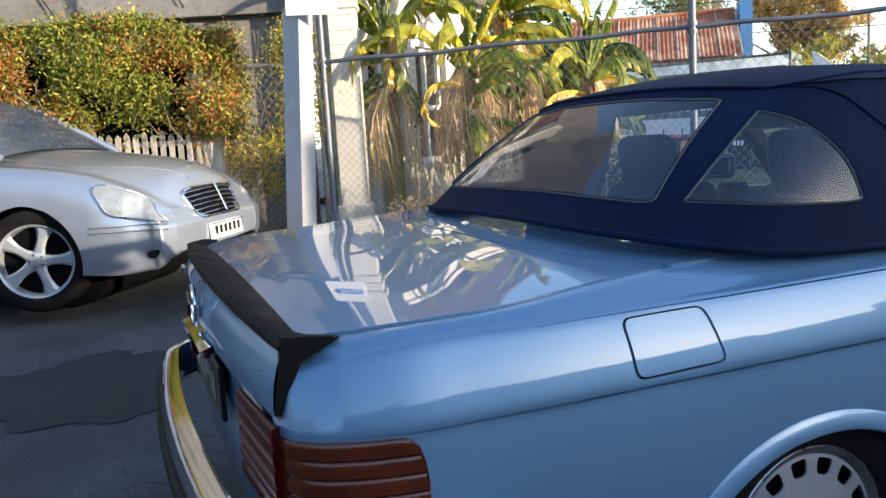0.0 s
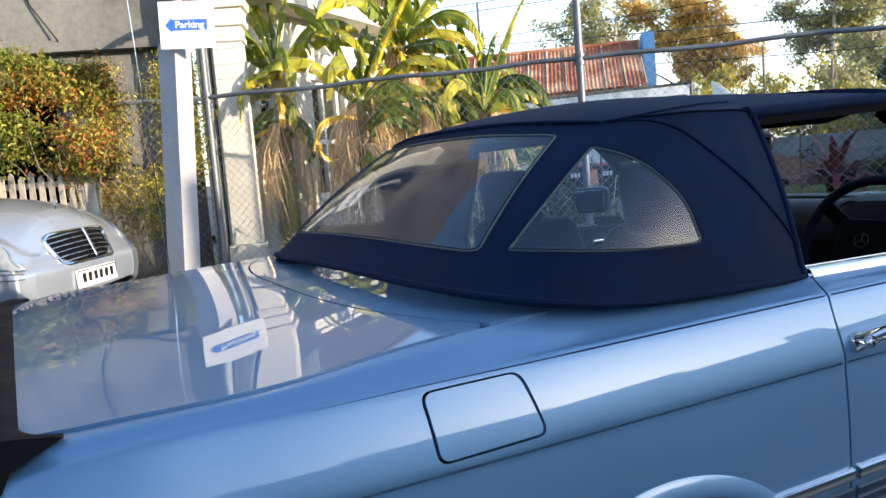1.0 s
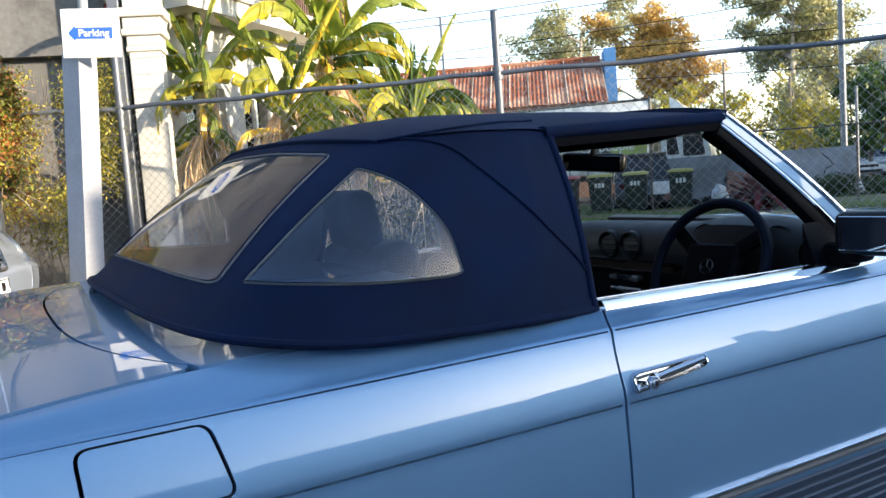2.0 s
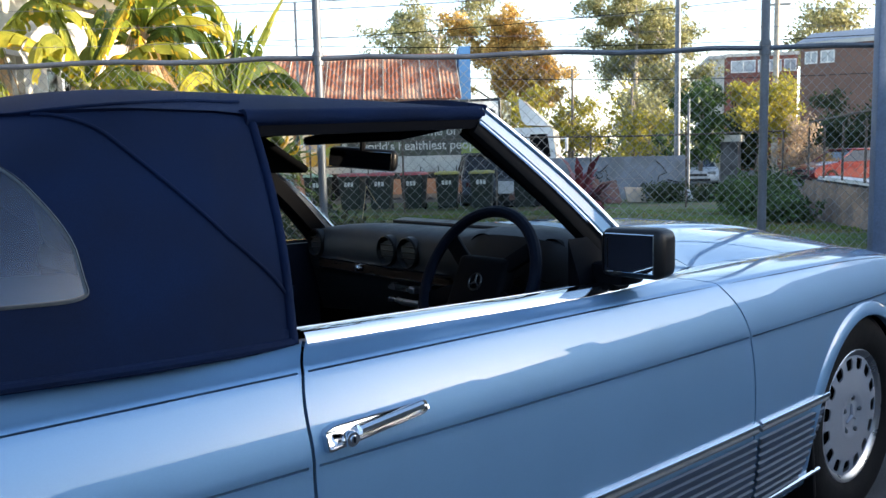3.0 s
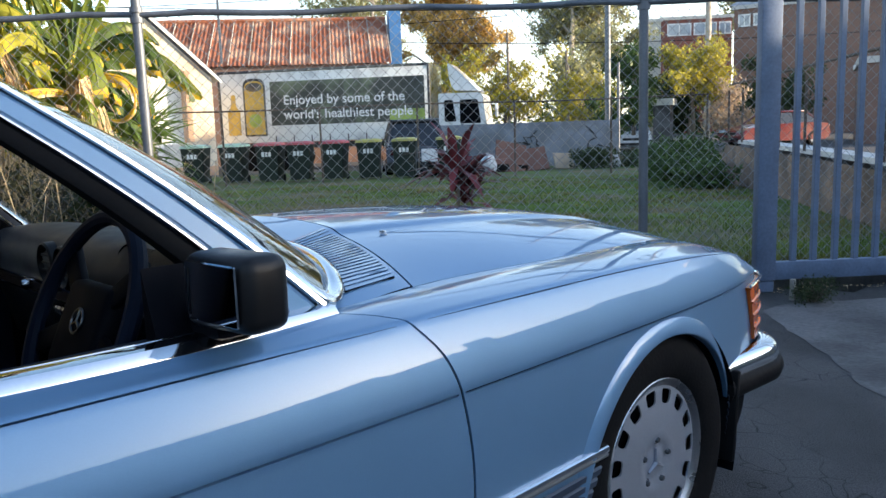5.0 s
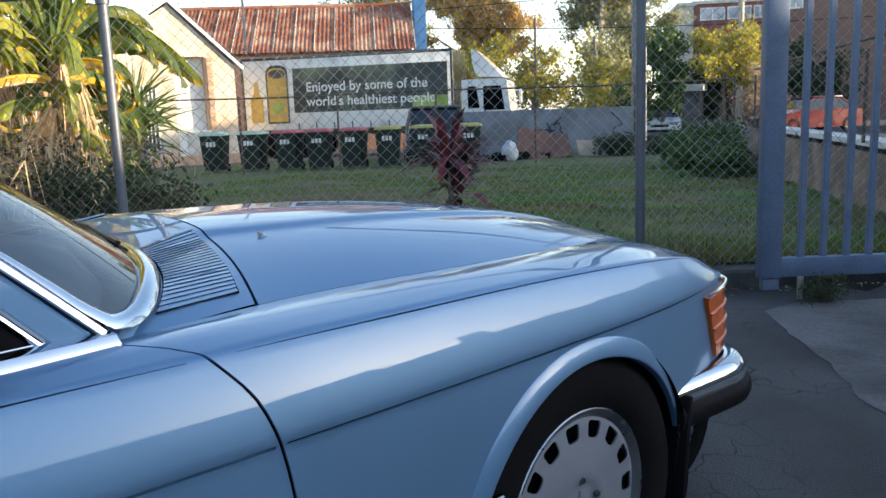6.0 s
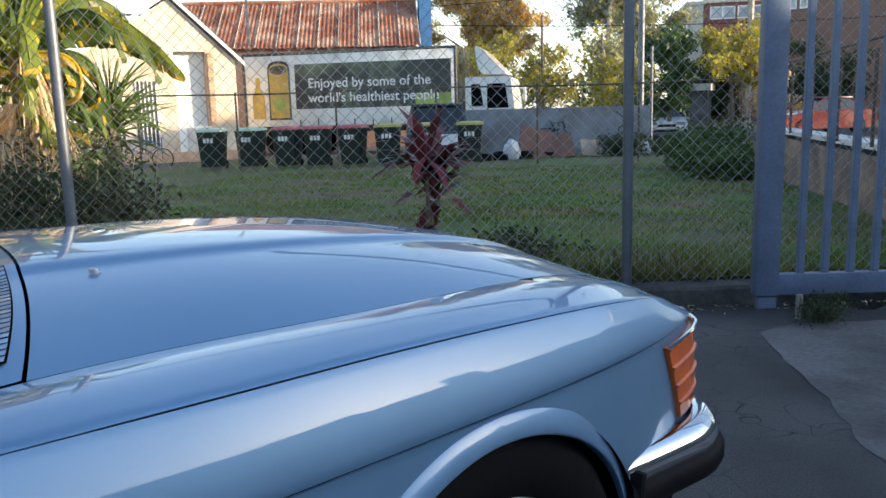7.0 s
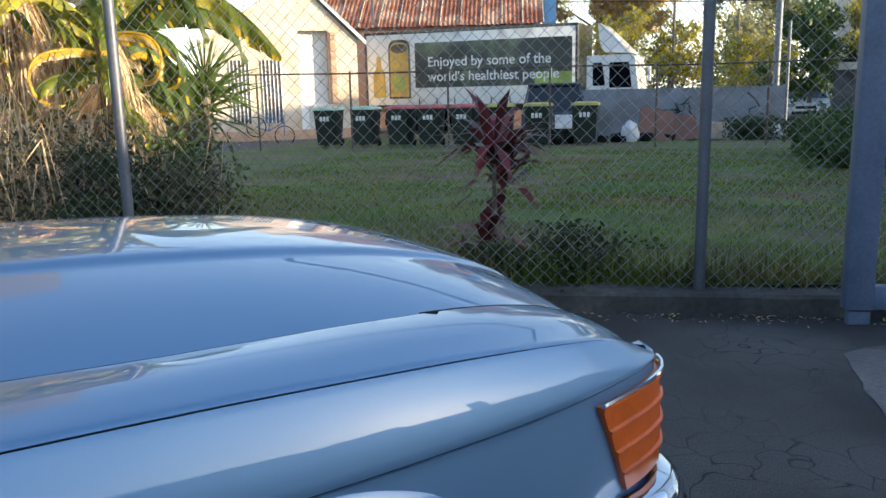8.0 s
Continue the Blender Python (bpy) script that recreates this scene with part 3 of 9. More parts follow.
# rear face of the boot lid and tail panel
g = Geo()
def tail(y, z):
    k = abs(y) / .745
    t = min(1, max(0, (z - .712) / .115))
    return (-2.250 + .034 * k ** 2 + (.020 + .002 * k ** 2) * t ** 1.6 - .004 * math.sin(math.pi * t), y, z)
zr = lambda y: boot(-2.13, min(max(y, -.70), .70))[2] - .006
g.grid(lambda y, t: tail(y, .712 + (zr(y) - .712) * t), [float(y) for y in np.linspace(-.735, .735, 40)], np.linspace(0, 1, 10))
part("boot_face", g, M["paint"], boot_p)
g = Geo()
g.grid(lambda y, z: (-2.228 + .03 * (abs(y) / .745) ** 2, y, z), [float(y) for y in np.linspace(-.745, .745, 30)], np.linspace(.42, .712, 8))
part("tail_panel", g, M["paint"], car)
# black rear spoiler with turned-down ends
g = Geo()
yy = [float(y) for y in np.linspace(-.742, .742, 60)]
pts = []
for y in yy:
    k = abs(y) / .742
    lead = -2.152 + .045 * max(0, (k - .86) / .14) ** 1.5
    xr = -2.236 + .038 * k ** 2
    zf, zb_ = boot(lead, min(max(y, -.70), .70))[2], boot(-2.13, min(max(y, -.70), .70))[2] + .002
    lift = .012 * (1 - .7 * k ** 8)
    prof = [(lead, zf - .004), (lead - .004, zf + .003), ((lead + xr) / 2, (zf + zb_) / 2 + .008), (xr + .012, zb_ + lift), (xr - .006, zb_ + lift - .004), (xr - .007, zb_ - .006), (xr + .004, zb_ - .012), (lead - .03, zf - .012)]
    pts += [(x, y, z) for x, z in prof]
n = 8
g.add(pts, [(i * n + k, i * n + (k + 1) % n, (i + 1) * n + (k + 1) % n, (i + 1) * n + k) for i in range(len(yy) - 1) for k in range(n)])
g.add(pts[:n], [tuple(range(n))])
g.add(pts[-n:], [tuple(range(n))[::-1]])
for s in (-1, 1):
    fin = [(-2.100, .832), (-2.150, .841), (-2.196, .845), (-2.201, .815), (-2.217, .718), (-2.208, .716), (-2.168, .800)]
    g.add([(x, s * y, z) for y in (.724, .744) for x, z in fin], [tuple(range(7)), tuple(range(7, 14))[::-1]] + [(k, (k + 1) % 7, 7 + (k + 1) % 7, 7 + k) for k in range(7)])
part("spoiler", g, M["rubber"], boot_p, "matt black rubber boot spoiler", sharp=50)
# boot handle, badge, number-plate lamp, number plate
g = Geo()
g.sweep([(0, -.012), (.026, -.012), (.040, -.006), (.036, .004), (0, .016)], [(-2.244, y, .712 - .004 * (y / .2) ** 2) for y in np.linspace(-.20, .20, 14)], [(-1, 0, 0)] * 14)
part("handle_strip", g, M["chrome"], boot_p)
g = Geo()
ring = [(-2.264, .047 * math.cos(a), .782 + .047 * math.sin(a)) for a in np.linspace(0, math.tau, 41)]
g.tube(ring, .0062, 8, caps=False)
for k in range(3):
    a = radians(90 + 120 * k)
    g.tube([(-2.264, 0, .782), (-2.264, .046 * math.cos(a), .782 + .046 * math.sin(a))], [.007, .003], 6)
part("badge", g, M["chrome"], boot_p, "round chrome badge")
for y0, n in ((.55, 4),):
    for k in range(n):
        g = Geo()
        g.rbox(.008, .015, .028, .002, 1, at=pose(-2.236, y0 + .022 * k, .79))
        part("model_letter", g, M["chrome"], boot_p)
g = Geo()
g.rbox(.012, .52, .125, .004, 1, at=pose(-2.245, 0, .625))
plate = part("number_plate", g, M["plastic"], car, "dark number plate with pale bars")
g = Geo()
for k in range(6):
    g.box(-2.2535, -2.2515, -.19 + k * .068, -.15 + k * .068, .595, .655)
part("plate_print", g, M["chrome2"], plate)

# ribbed tail lights wrapping the corner
def lamp_strip(path, z0, z1, ribs, depth, drop=()):
    """Ribbed lens: path gives (x, y, nx, ny) along the car's outline; ribs run along it."""
    g = Geo()
    prof = []
    for i in range(ribs):
        a, b = i / ribs, (i + 1) / ribs
        prof += [(a + .002, depth * .45), (a + .12 / ribs, depth * .85), (a + .45 / ribs, depth), (b - .22 / ribs, depth * .9), (b - .05 / ribs, depth * .45)]
    prof = [(0, -.006)] + prof + [(1, -.006)]
    n = len(prof)
    V = []
    for j, (x, y, nx, ny) in enumerate(path):
        for t, d in prof:
            V.append((x + nx * d, y + ny * d, min(z0 + (z1 - z0) * t, z1 - (drop[j] if j < len(drop) else 0))))
    g.add(V, [(i * n + k, i * n + k + 1, (i + 1) * n + k + 1, (i + 1) * n + k) for i in range(len(path) - 1) for k in range(n - 1)])
    g.add(V[:n], [tuple(range(n))])
    g.add(V[-n:], [tuple(range(n))])
    return g


def outline(xs, z):
    """The right flank's outline at one height, with outward normals."""
    pts = [Vector(side(x, v_of_z(z))[:2]) for x in xs]
    out = []
    for i, p in enumerate(pts):
        d = (pts[min(i + 1, len(pts) - 1)] - pts[max(i - 1, 0)]).normalized()
        nrm = Vector((d.y, -d.x))
        if nrm.y > 0 and abs(nrm.x) < .9:
            nrm = -nrm
        out.append((p.x, p.y, nrm.x, nrm.y))
    return out


tl = outline([-2.004, -2.008, -2.016, -2.028, -2.04, -2.05, -2.08, -2.11, -2.14, -2.16, -2.18, -2.195, -2.205, -2.212], .62)
tl = [(x, y, nx if nx < 0 else -nx, ny) for x, y, nx, ny in tl]
amber_part = lamp_strip(tl, .53, .684, 5, .006, (.075, .042, .016, .004))
rearpath = [(-2.205 - .003, -.745 + .02 * i, -1, -.12 + .01 * i) for i in range(14)]
rearpath = [(-2.232 + .03 * (abs(y) / .745) ** 2 - .02, y, nx, 0) for x, y, nx, ny in rearpath]
red_part = lamp_strip([(tl[-1][0], tl[-1][1], -1, -.3)] + rearpath, .53, .700, 5, .006)
a1, a2 = put("tail_light", amber_part, M["red_amber"], (car, car), "ribbed dark amber and red tail light", 25)
put("red_lens", red_part, M["red_lens"], (a1, a2), sharp=25)

# front indicators
ind = outline([1.760, 1.785, 1.81, 1.84, 1.87, 1.90, 1.925, 1.945, 1.96, 1.975, 1.988, 2.0], .62)
ind = [(x, y, nx if nx > 0 else -nx if abs(nx) > .05 else nx, ny) for x, y, nx, ny in ind]
g = Geo()
ribs, V = 4, []
prof = []
for i in range(ribs):
    a, b = i / ribs, (i + 1) / ribs
    prof += [(a + .004, .0095), (b - .055, .0115), (b - .040, .0150), (b - .022, .0150), (b - .006, .0100)]
prof = [(0, -.006)] + prof + [(1, -.006)]
n = len(prof)
for j, (x, y, nx, ny) in enumerate(ind):
    for t, d in prof:
        push = .075 * (1 - t) * max(0, 1 - j / 8)
        zz = .502 + (.668 - .502) * t
        q = side(min(x + push, 2.01), v_of_z(min(max(zz, .45), .68)))
        V.append((q[0] + nx * d, q[1] + ny * d, zz))
g.add(V, [(i * n + k, i * n + k + 1, (i + 1) * n + k + 1, (i + 1) * n + k) for i in range(len(ind) - 1) for k in range(n - 1)])
g.add(V[:n], [tuple(range(n))])
g.add(V[-n:], [tuple(range(n))])
i1, i2 = put("indicator", g, M["amber"], (car, car), "ribbed amber corner indicator lens", 25)
g = Geo()
g.tube([(x + nx * .012, y + ny * .012, .672) for x, y, nx, ny in ind], .0045, 6)
put("chrome_edge", g, M["chrome"], (i1, i2))

# bumpers
def bumper(path, outs, height, name, label):
    h = height / 2
    g = Geo()
    sec = [(-.030, -h), (.004, -h), (.020, -h * .75), (.026, -h * .3), (.027, h * .25), (.018, h * .75), (.002, h), (-.030, h)]
    g.sweep(sec, path, outs)
    b = part(name, g, M["chrome"], car, label, sharp=40)
    g = Geo()
    g.sweep([(.000, -.070), (.020, -.070), (.034, -.062), (.040, -.046), (.040, -.028), (.034, -.016), (.024, -.010), (.000, -.010)], [(p[0], p[1], p[2]) for p in path], outs)
    part("rubber_strip", g, M["rubber"], b, sharp=40)
    return b


def wrap(x_end, x_face, y_half, r, z, bow):
    """A bumper's run from one side round the face to the other."""
    pts, outs = [], []
    sgn = 1 if x_face > 0 else -1
    for s in (-1, 1):
        seq, so = [], []
        for k in range(5):
            seq.append((x_end + (x_face - sgn * r - x_end) * k / 5, s * (y_half - .012 * (1 - k / 5)), z)); so.append((0, s, 0))
        for k in range(9):
            a = k / 8 * math.pi / 2
            seq.append((x_face - sgn * r + sgn * r * math.sin(a) - sgn * bow * .0, s * (y_half - r + r * math.cos(a)), z)); so.append((sgn * math.sin(a), s * math.cos(a), 0))
        if s < 0:
            pts, outs = seq, so
            for k in range(1, 10):
                y = -(y_half - r) + 2 * (y_half - r) * k / 10
                pts.append((x_face + sgn * bow * (1 - (y / (y_half - r)) ** 2), y, z)); outs.append((sgn, 0, 0))
        else:
            pts, outs = pts + seq[::-1], outs + so[::-1]
    return pts, outs


p_, o_ = wrap(1.605, 2.010, .836, .17, .454, .03)
bumper(p_, o_, .078, "front_bumper", "chrome front bumper with a black rubber strip")
p_, o_ = wrap(-1.70, -2.305, .83, .20, .480, .03)
bumper(p_, o_, .095, "rear_bumper", "chrome rear bumper with a black rubber strip")

# chrome strips and ribbed cladding on the flanks
for x0, x1, owner in ((.602, .985, fenders), (-.652, .587, doors), (-.93, -.668, quarters)):
    xs = np.linspace(x0, x1, 14)
    g = Geo()
    g.sweep([(-.006, -.006), (.010, -.007), (.0145, -.001), (.0125, .006), (.006, .010), (-.006, .011)],
            [(x, side(x, v_of_z(.458))[1], .458) for x in xs], [(0, -1, 0)] * 14)
    st = put("chrome_strip", g, M["chrome"], owner)
    g = Geo()
    g.sweep([(-.006, -.017), (.009, -.017), (.012, -.014), (.012, -.010), (.010, -.008), (-.006, -.008)],
            [(x, side(x, v_of_z(.458))[1], .458) for x in xs], [(0, -1, 0)] * 14)
    put("rubber_strip", g, M["greyrub"], owner)
    g = Geo()
    prof = []
    for k in range(9):
        z = .425 - .022 * k
        prof += [(z, .004), (z - .004, .009), (z - .016, .009), (z - .020, .004)]
    n = len(prof)
    cut_ = (lambda x, z: x0 + (x - x0) * (x1 - .62 * max(0, .45 - z) - x0) / (x1 - x0)) if x0 > 0 else (lambda x, z: x)
    V = [(cut_(x, z), side(x, v_of_z(z))[1] - d, z) for x in xs for z, d in prof]
    g.add(V, [(i * n + k, (i + 1) * n + k, (i + 1) * n + k + 1, i * n + k + 1) for i in range(len(xs) - 1) for k in range(n - 1)])
    put("ribbed_cladding", g, M["clad"], owner, sharp=25)
    g = Geo()
    g.sweep([(-.004, -.006), (.009, -.005), (.011, .002), (.006, .006), (-.004, .006)], [(x, side(x, v_of_z(.235))[1], .235) for x in xs], [(0, -1, 0)] * 14)
    put("sill_strip", g, M["chrome"], owner)
# ribbed valance ends ahead of the front wheels
g = Geo()
prof = []
for k in range(9):
    z = .405 - .021 * k
    prof += [(z, .004), (z - .004, .008), (z - .015, .008), (z - .019, .004)]
n = len(prof)
xs = np.linspace(1.600, 1.715, 5)
V = [(1.600 + (x - 1.600) * min(1, .35 + (z - .2) * 3.2), side(x, v_of_z(z))[1] - d, z) for x in xs for z, d in prof]
g.add(V, [(i * n + k, (i + 1) * n + k, (i + 1) * n + k + 1, i * n + k + 1) for i in range(len(xs) - 1) for k in range(n - 1)])
put("ribbed_cladding", g, M["clad"], fenders, sharp=25)
# belt mouldings on the doors
g = Geo()
xs = np.linspace(-.604, .405, 16)
g.sweep([(.004, -.014), (.036, -.012), (.0365, -.006), (.0355, -.002), (.0245, .0115), (.006, .0140), (-.014, .012), (-.014, -.006)],
        [(x, -y_top(x), z_top(x) + .004) for x in xs], [(0, -1, 0)] * 16)
put("belt_moulding", g, M["chrome"], doors, sharp=30)
g = Geo()
g.sweep([(.030, -.0150), (.0405, -.0130), (.0405, -.0060), (.030, -.0052)], [(x, -y_top(x), z_top(x) + .004) for x in xs], [(0, -1, 0)] * 16)
put("lower_seal", g, M["rubber"], doors)
g = Geo()
g.sweep([(-.010, 0), (-.004, 0), (-.004, .0022), (-.010, .0022)], [(x, -y_top(x) + .001, z_top(x) + .0125) for x in xs], [(0, -1, 0)] * 16)
put("window_seal", g, M["rubber"], doors)
g = Geo()
g.tube([(x, -y_top(x) + .0125, z_top(x) + .0150) for x in xs], .0030, 6)
put("inner_moulding", g, M["chrome"], doors)
# door handle on the right door
for mir in (False, True):
    g = Geo()
    hx0, hx1 = -.652, -.452
    yb = lambda x, z: side(x, v_of_z(z))[1]
    outl = rounded([(hx0, .704), (hx1 - .012, .726), (hx1, .733), (hx1 - .004, .748), (hx0 + .02, .744), (hx0, .738)], .006, 3)
    nn = len(outl)
    mx_, mz_ = sum(p[0] for p in outl) / nn, sum(p[1] for p in outl) / nn
    lay = lambda k, d_: [(mx_ + (x - mx_) * (1 - k * .13), yb(x, z) - d_, mz_ + (z - mz_) * (1 - k)) for x, z in outl]
    V = lay(0, -.002) + lay(0, .007) + lay(.10, .013) + lay(.24, .013) + lay(.30, .004) + lay(.40, .003)
    g.add(V, [(r_ * nn + k, r_ * nn + (k + 1) % nn, (r_ + 1) * nn + (k + 1) % nn, (r_ + 1) * nn + k) for r_ in range(5) for k in range(nn)] + [tuple(range(5 * nn, 6 * nn))])
    gm = g.mirror() if mir else g
    hd = part("door_handle", gm, M["chrome"], doors[int(mir)], "chrome pull handle with a key lock", sharp=30)
    g = Geo()
    g.sweep([(0, -.007), (.012, -.0065), (.017, -.002), (.016, .004), (.010, .0075), (0, .008)],
            [(x, yb(x, .73) - .002, .719 + (x - hx0) * .115) for x in np.linspace(hx0 + .062, hx1 - .016, 10)], [(0, -1, 0)] * 10)
    part("pull_bar", g.mirror() if mir else g, M["chrome"], hd, sharp=40)
    g = Geo()
    at = pose(hx0 + .038, yb(hx0 + .038, .72) - .019, .722, 90, 0, 0)
    g.lathe([(0, .010), (.006, .010), (.007, .007), (.011, .007), (.0125, .003), (.0125, -.006)], 20, at=at)
    part("lock", g.mirror() if mir else g, M["chrome"], hd)
    g = Geo()
    g.rbox(.0025, .003, .009, .0008, 1, at=pose(hx0 + .038, yb(hx0 + .038, .72) - .0295, .722))
    part("keyhole", g.mirror() if mir else g, M["black"], hd)

# windscreen: glass, moulding, pillars
TOPC, TOPM = Vector((-.062, -.612, 1.232)), Vector((.030, 0, 1.275))


def screen(s, t):
    """s from the right (-1) to the left (1), t from below to above."""
    yl = .715 * s
    xa, za = screen_low(yl)
    low = Vector((xa, yl, za + .006))
    k = abs(s)
    top = Vector((TOPM.x + (TOPC.x - TOPM.x) * k ** 2.2, -TOPC.y * s, TOPM.z + (TOPC.z - TOPM.z) * k ** 2.2))
    p = low.lerp(top, t)
    return p + Vector((.018, 0, .012)) * math.sin(math.pi * t)


g = Geo()
g.grid(screen, np.linspace(-1.0, 1.0, 30), np.linspace(.02, .98, 14))
wsg = part("windshield", g, M["front_glass"], car)
wsg.visible_shadow = False
g = Geo()
bend = [(.985 - .10 * (1 - math.cos(a)), .012 + .055 * (1 - math.sin(a))) for a in np.linspace(.05, math.pi / 2, 9)]
climb = [(.992, t) for t in (.46, .36, .27, .19, .12)]
run = ([screen(-s, t) for s, t in climb + bend] + [screen(s, .012) for s in np.linspace(-.86, .86, 40)] + [screen(s, t) for s, t in (climb + bend)[::-1]])
swell = [.25, .40, .55, .70, .85] + [1.0] * (len(run) - 10) + [.85, .70, .55, .40, .25]
mid_ = Vector((.30, 0, 1.05))
g.sweep([(-.014, -.004), (-.012, .006), (-.002, .011), (.014, .008), (.021, -.002), (.014, -.008)], [p + Vector((.004, 0, .004)) for p in run], [(p - mid_) for p in run], grow=swell)
part("windshield_moulding", g, M["chrome"], car, "chrome windscreen moulding", sharp=70)
for sg in (-1, 1):
    g = Geo()
    rim_ = [(1.0, .07 * (1 - q / 4)) for q in range(4)] + [(1.0 - .115 * q / 4, -.01) for q in range(5)]
    g.grid(lambda i, w: tuple(screen(sg * (bend[int(i)][0] + (rim_[int(i)][0] - bend[int(i)][0]) * w), bend[int(i)][1] + (rim_[int(i)][1] - bend[int(i)][1]) * w) - Vector((0, 0, .004))), range(9), [0, .5, 1.0])
    part("corner_filler", g, M["paint"], car)


ts = np.linspace(0.0, 1.0, 18)
cen = [Vector((.372, -.722, .826)).lerp(Vector((-.086, -.622, 1.224)), t) + Vector((.016, 0, .010)) * math.sin(math.pi * t) for t in ts]
out = [Vector((.10, -1, .06))] * 18
slim = [1 - .40 * t for t in ts]
g = Geo()
g.sweep([(-.030, -.016), (.004, -.016), (.008, -.010), (.008, .020), (.004, .027), (-.030, .027)], cen, out, grow=slim)
pil = put("a_pillar", g, M["paint"], (car, car), "blue windscreen pillar edged with chrome", 14)
g = Geo()
g.sweep([(-.030, .030), (.006, .030), (.012, .033), (.011, .041), (.003, .045), (-.030, .045)], cen, out, grow=slim)
put("chrome_edge", g, M["chrome"], pil, sharp=30)
g = Geo()
g.sweep([(-.020, -.027), (.007, -.027), (.012, -.0235), (.011, -.019), (.004, -.0175), (-.020, -.0175)], cen, out, grow=slim)
put("chrome_edge", g, M["chrome"], pil, sharp=30)
g = Geo()
g.sweep([(-.030, -.064), (-.004, -.061), (.003, -.046), (.001, -.0275), (-.030, -.0275)], cen, out, grow=slim)
put("door_seal", g, M["rubber"], pil)
g = Geo()
g.sweep([(-.058, -.030), (-.031, -.036), (-.031, .024), (-.052, .018)], cen, out)
put("inner_trim", g, M["black"], pil)
# header of the windscreen frame
g = Geo()
hp = [screen(s, 1.0) for s in np.linspace(-.99, .99, 24)]
g.sweep([(-.030, -.030), (.016, -.026), (.022, .004), (-.006, .020), (-.040, .010)], hp, [(1, 0, .3)] * 24)
part("windshield_header", g, M["navytrim"], car)

# ---- soft top ----
BASE = smooth_path([(-.628, -.746, .846), (-.78, -.778, .855), (-.95, -.790, .862), (-1.17, -.785, .873), (-1.31, -.735, .892), (-1.39, -.62, .906), (-1.428, -.40, .916), (-1.440, -.15, .923),
                    (-1.442, 0, .924)], 10)
SHOULD = smooth_path([(-.616, -.610, 1.216), (-.68, -.620, 1.221), (-.75, -.624, 1.222), (-.82, -.622, 1.222), (-.91, -.592, 1.218), (-.98, -.535, 1.214), (-1.03, -.42, 1.222), (-1.052, -.22, 1.236),
                      (-1.058, 0, 1.240)], 10)
nb = len(BASE)


def top_wall(u, v):
    """Canvas wall: u 0 at the right door, 1 at the middle of the back, 2 at the left door; v from the deck to the roof's edge."""
    mir = u > 1
    w = min(max(2 - u if mir else u, 0), 1) * (nb - 1)
    i = min(int(w), nb - 2)
    a = BASE[i].lerp(BASE[i + 1], w - i)
    b = SHOULD[i].lerp(SHOULD[i + 1], w - i)
    k = w / (nb - 1)
    p = a.lerp(b, v)
    belly = .030 * math.sin(math.pi * min(1, v)) * (1 - .55 * k) * min(1, .15 + k / .16)
    p += Vector((-.5 * k, -(1 - k), .35)).normalized() * belly
    p.x += .012 * math.sin(math.pi * min(1, v)) * max(0, 1 - k / .12)
    if v < .06:
        p += Vector((-.004 * k, -.004 * (1 - k), 0))
    return (p.x, -p.y if mir else p.y, p.z)


def uv_near(target):
    """The place (u, v) of the canvas wall nearest to a point."""
    best = min(((Vector(top_wall(u, v)) - Vector(target)).length, u, v) for u in np.linspace(0, 1, 81) for v in np.linspace(0, 1, 41))
    return best[1], best[2]


QW = [uv_near(p) for p in ((-1.264, -.60, .946), (-.945, -.735, .957), (-.937, -.705, 1.045), (-.985, -.640, 1.120), (-1.050, -.575, 1.162))]
RW_B, RW_T = uv_near((-1.300, -.555, .936)), uv_near((-1.045, -.465, 1.190))
QWL = rounded(QW, [.008, .03, .12, .12, .02], 6)
RWL = rounded([(RW_B[0], RW_B[1]), (2 - RW_B[0], RW_B[1]), (2 - RW_T[0], RW_T[1]), (RW_T[0], RW_T[1])], .03, 5)
RWL = dense(RWL, .02)
QWR = [(2 - u, v) for u, v in QWL][::-1]
grow = lambda lp, d: [(u + (u - sum(p[0] for p in lp) / len(lp)) * d, v + (v - sum(p[1] for p in lp) / len(lp)) * d) for u, v in lp]
us, vs = [float(u) for u in np.linspace(0, 2, 81)], [float(v) for v in np.linspace(0, 1, 31)]
canvas = new("soft_top")
canvas.parent = car
tagged(canvas, "raised navy canvas soft top with clear vinyl windows")
panel_part("canvas_wall", cut_panel(lambda u, v: top_wall(u, v), [(0, 0), (2, 0), (2, 1), (0, 1)][::1], [QWL, QWR, RWL], us, vs, step=.02, lip=.006), M["canvas"], canvas)
for lp, name in ((QWL, "quarter_window"), (QWR, "quarter_window"), (RWL, "rear_window")):
    VFN = cut_panel(lambda u, v: top_wall(u, v), grow(lp, .012), [], us, vs, step=.02, lip=0)
    wv = panel_part(name, VFN, M["vinyl"], canvas, "clear flexible vinyl pane")
    wv.visible_shadow = False
    g = Geo()
    ring = [Vector(top_wall(u, v)) for u, v in dense(lp, .02)]
    g.tube(ring + ring[:1], .0032, 6, caps=False)
    part("window_welt", g, M["greyrub"], canvas)


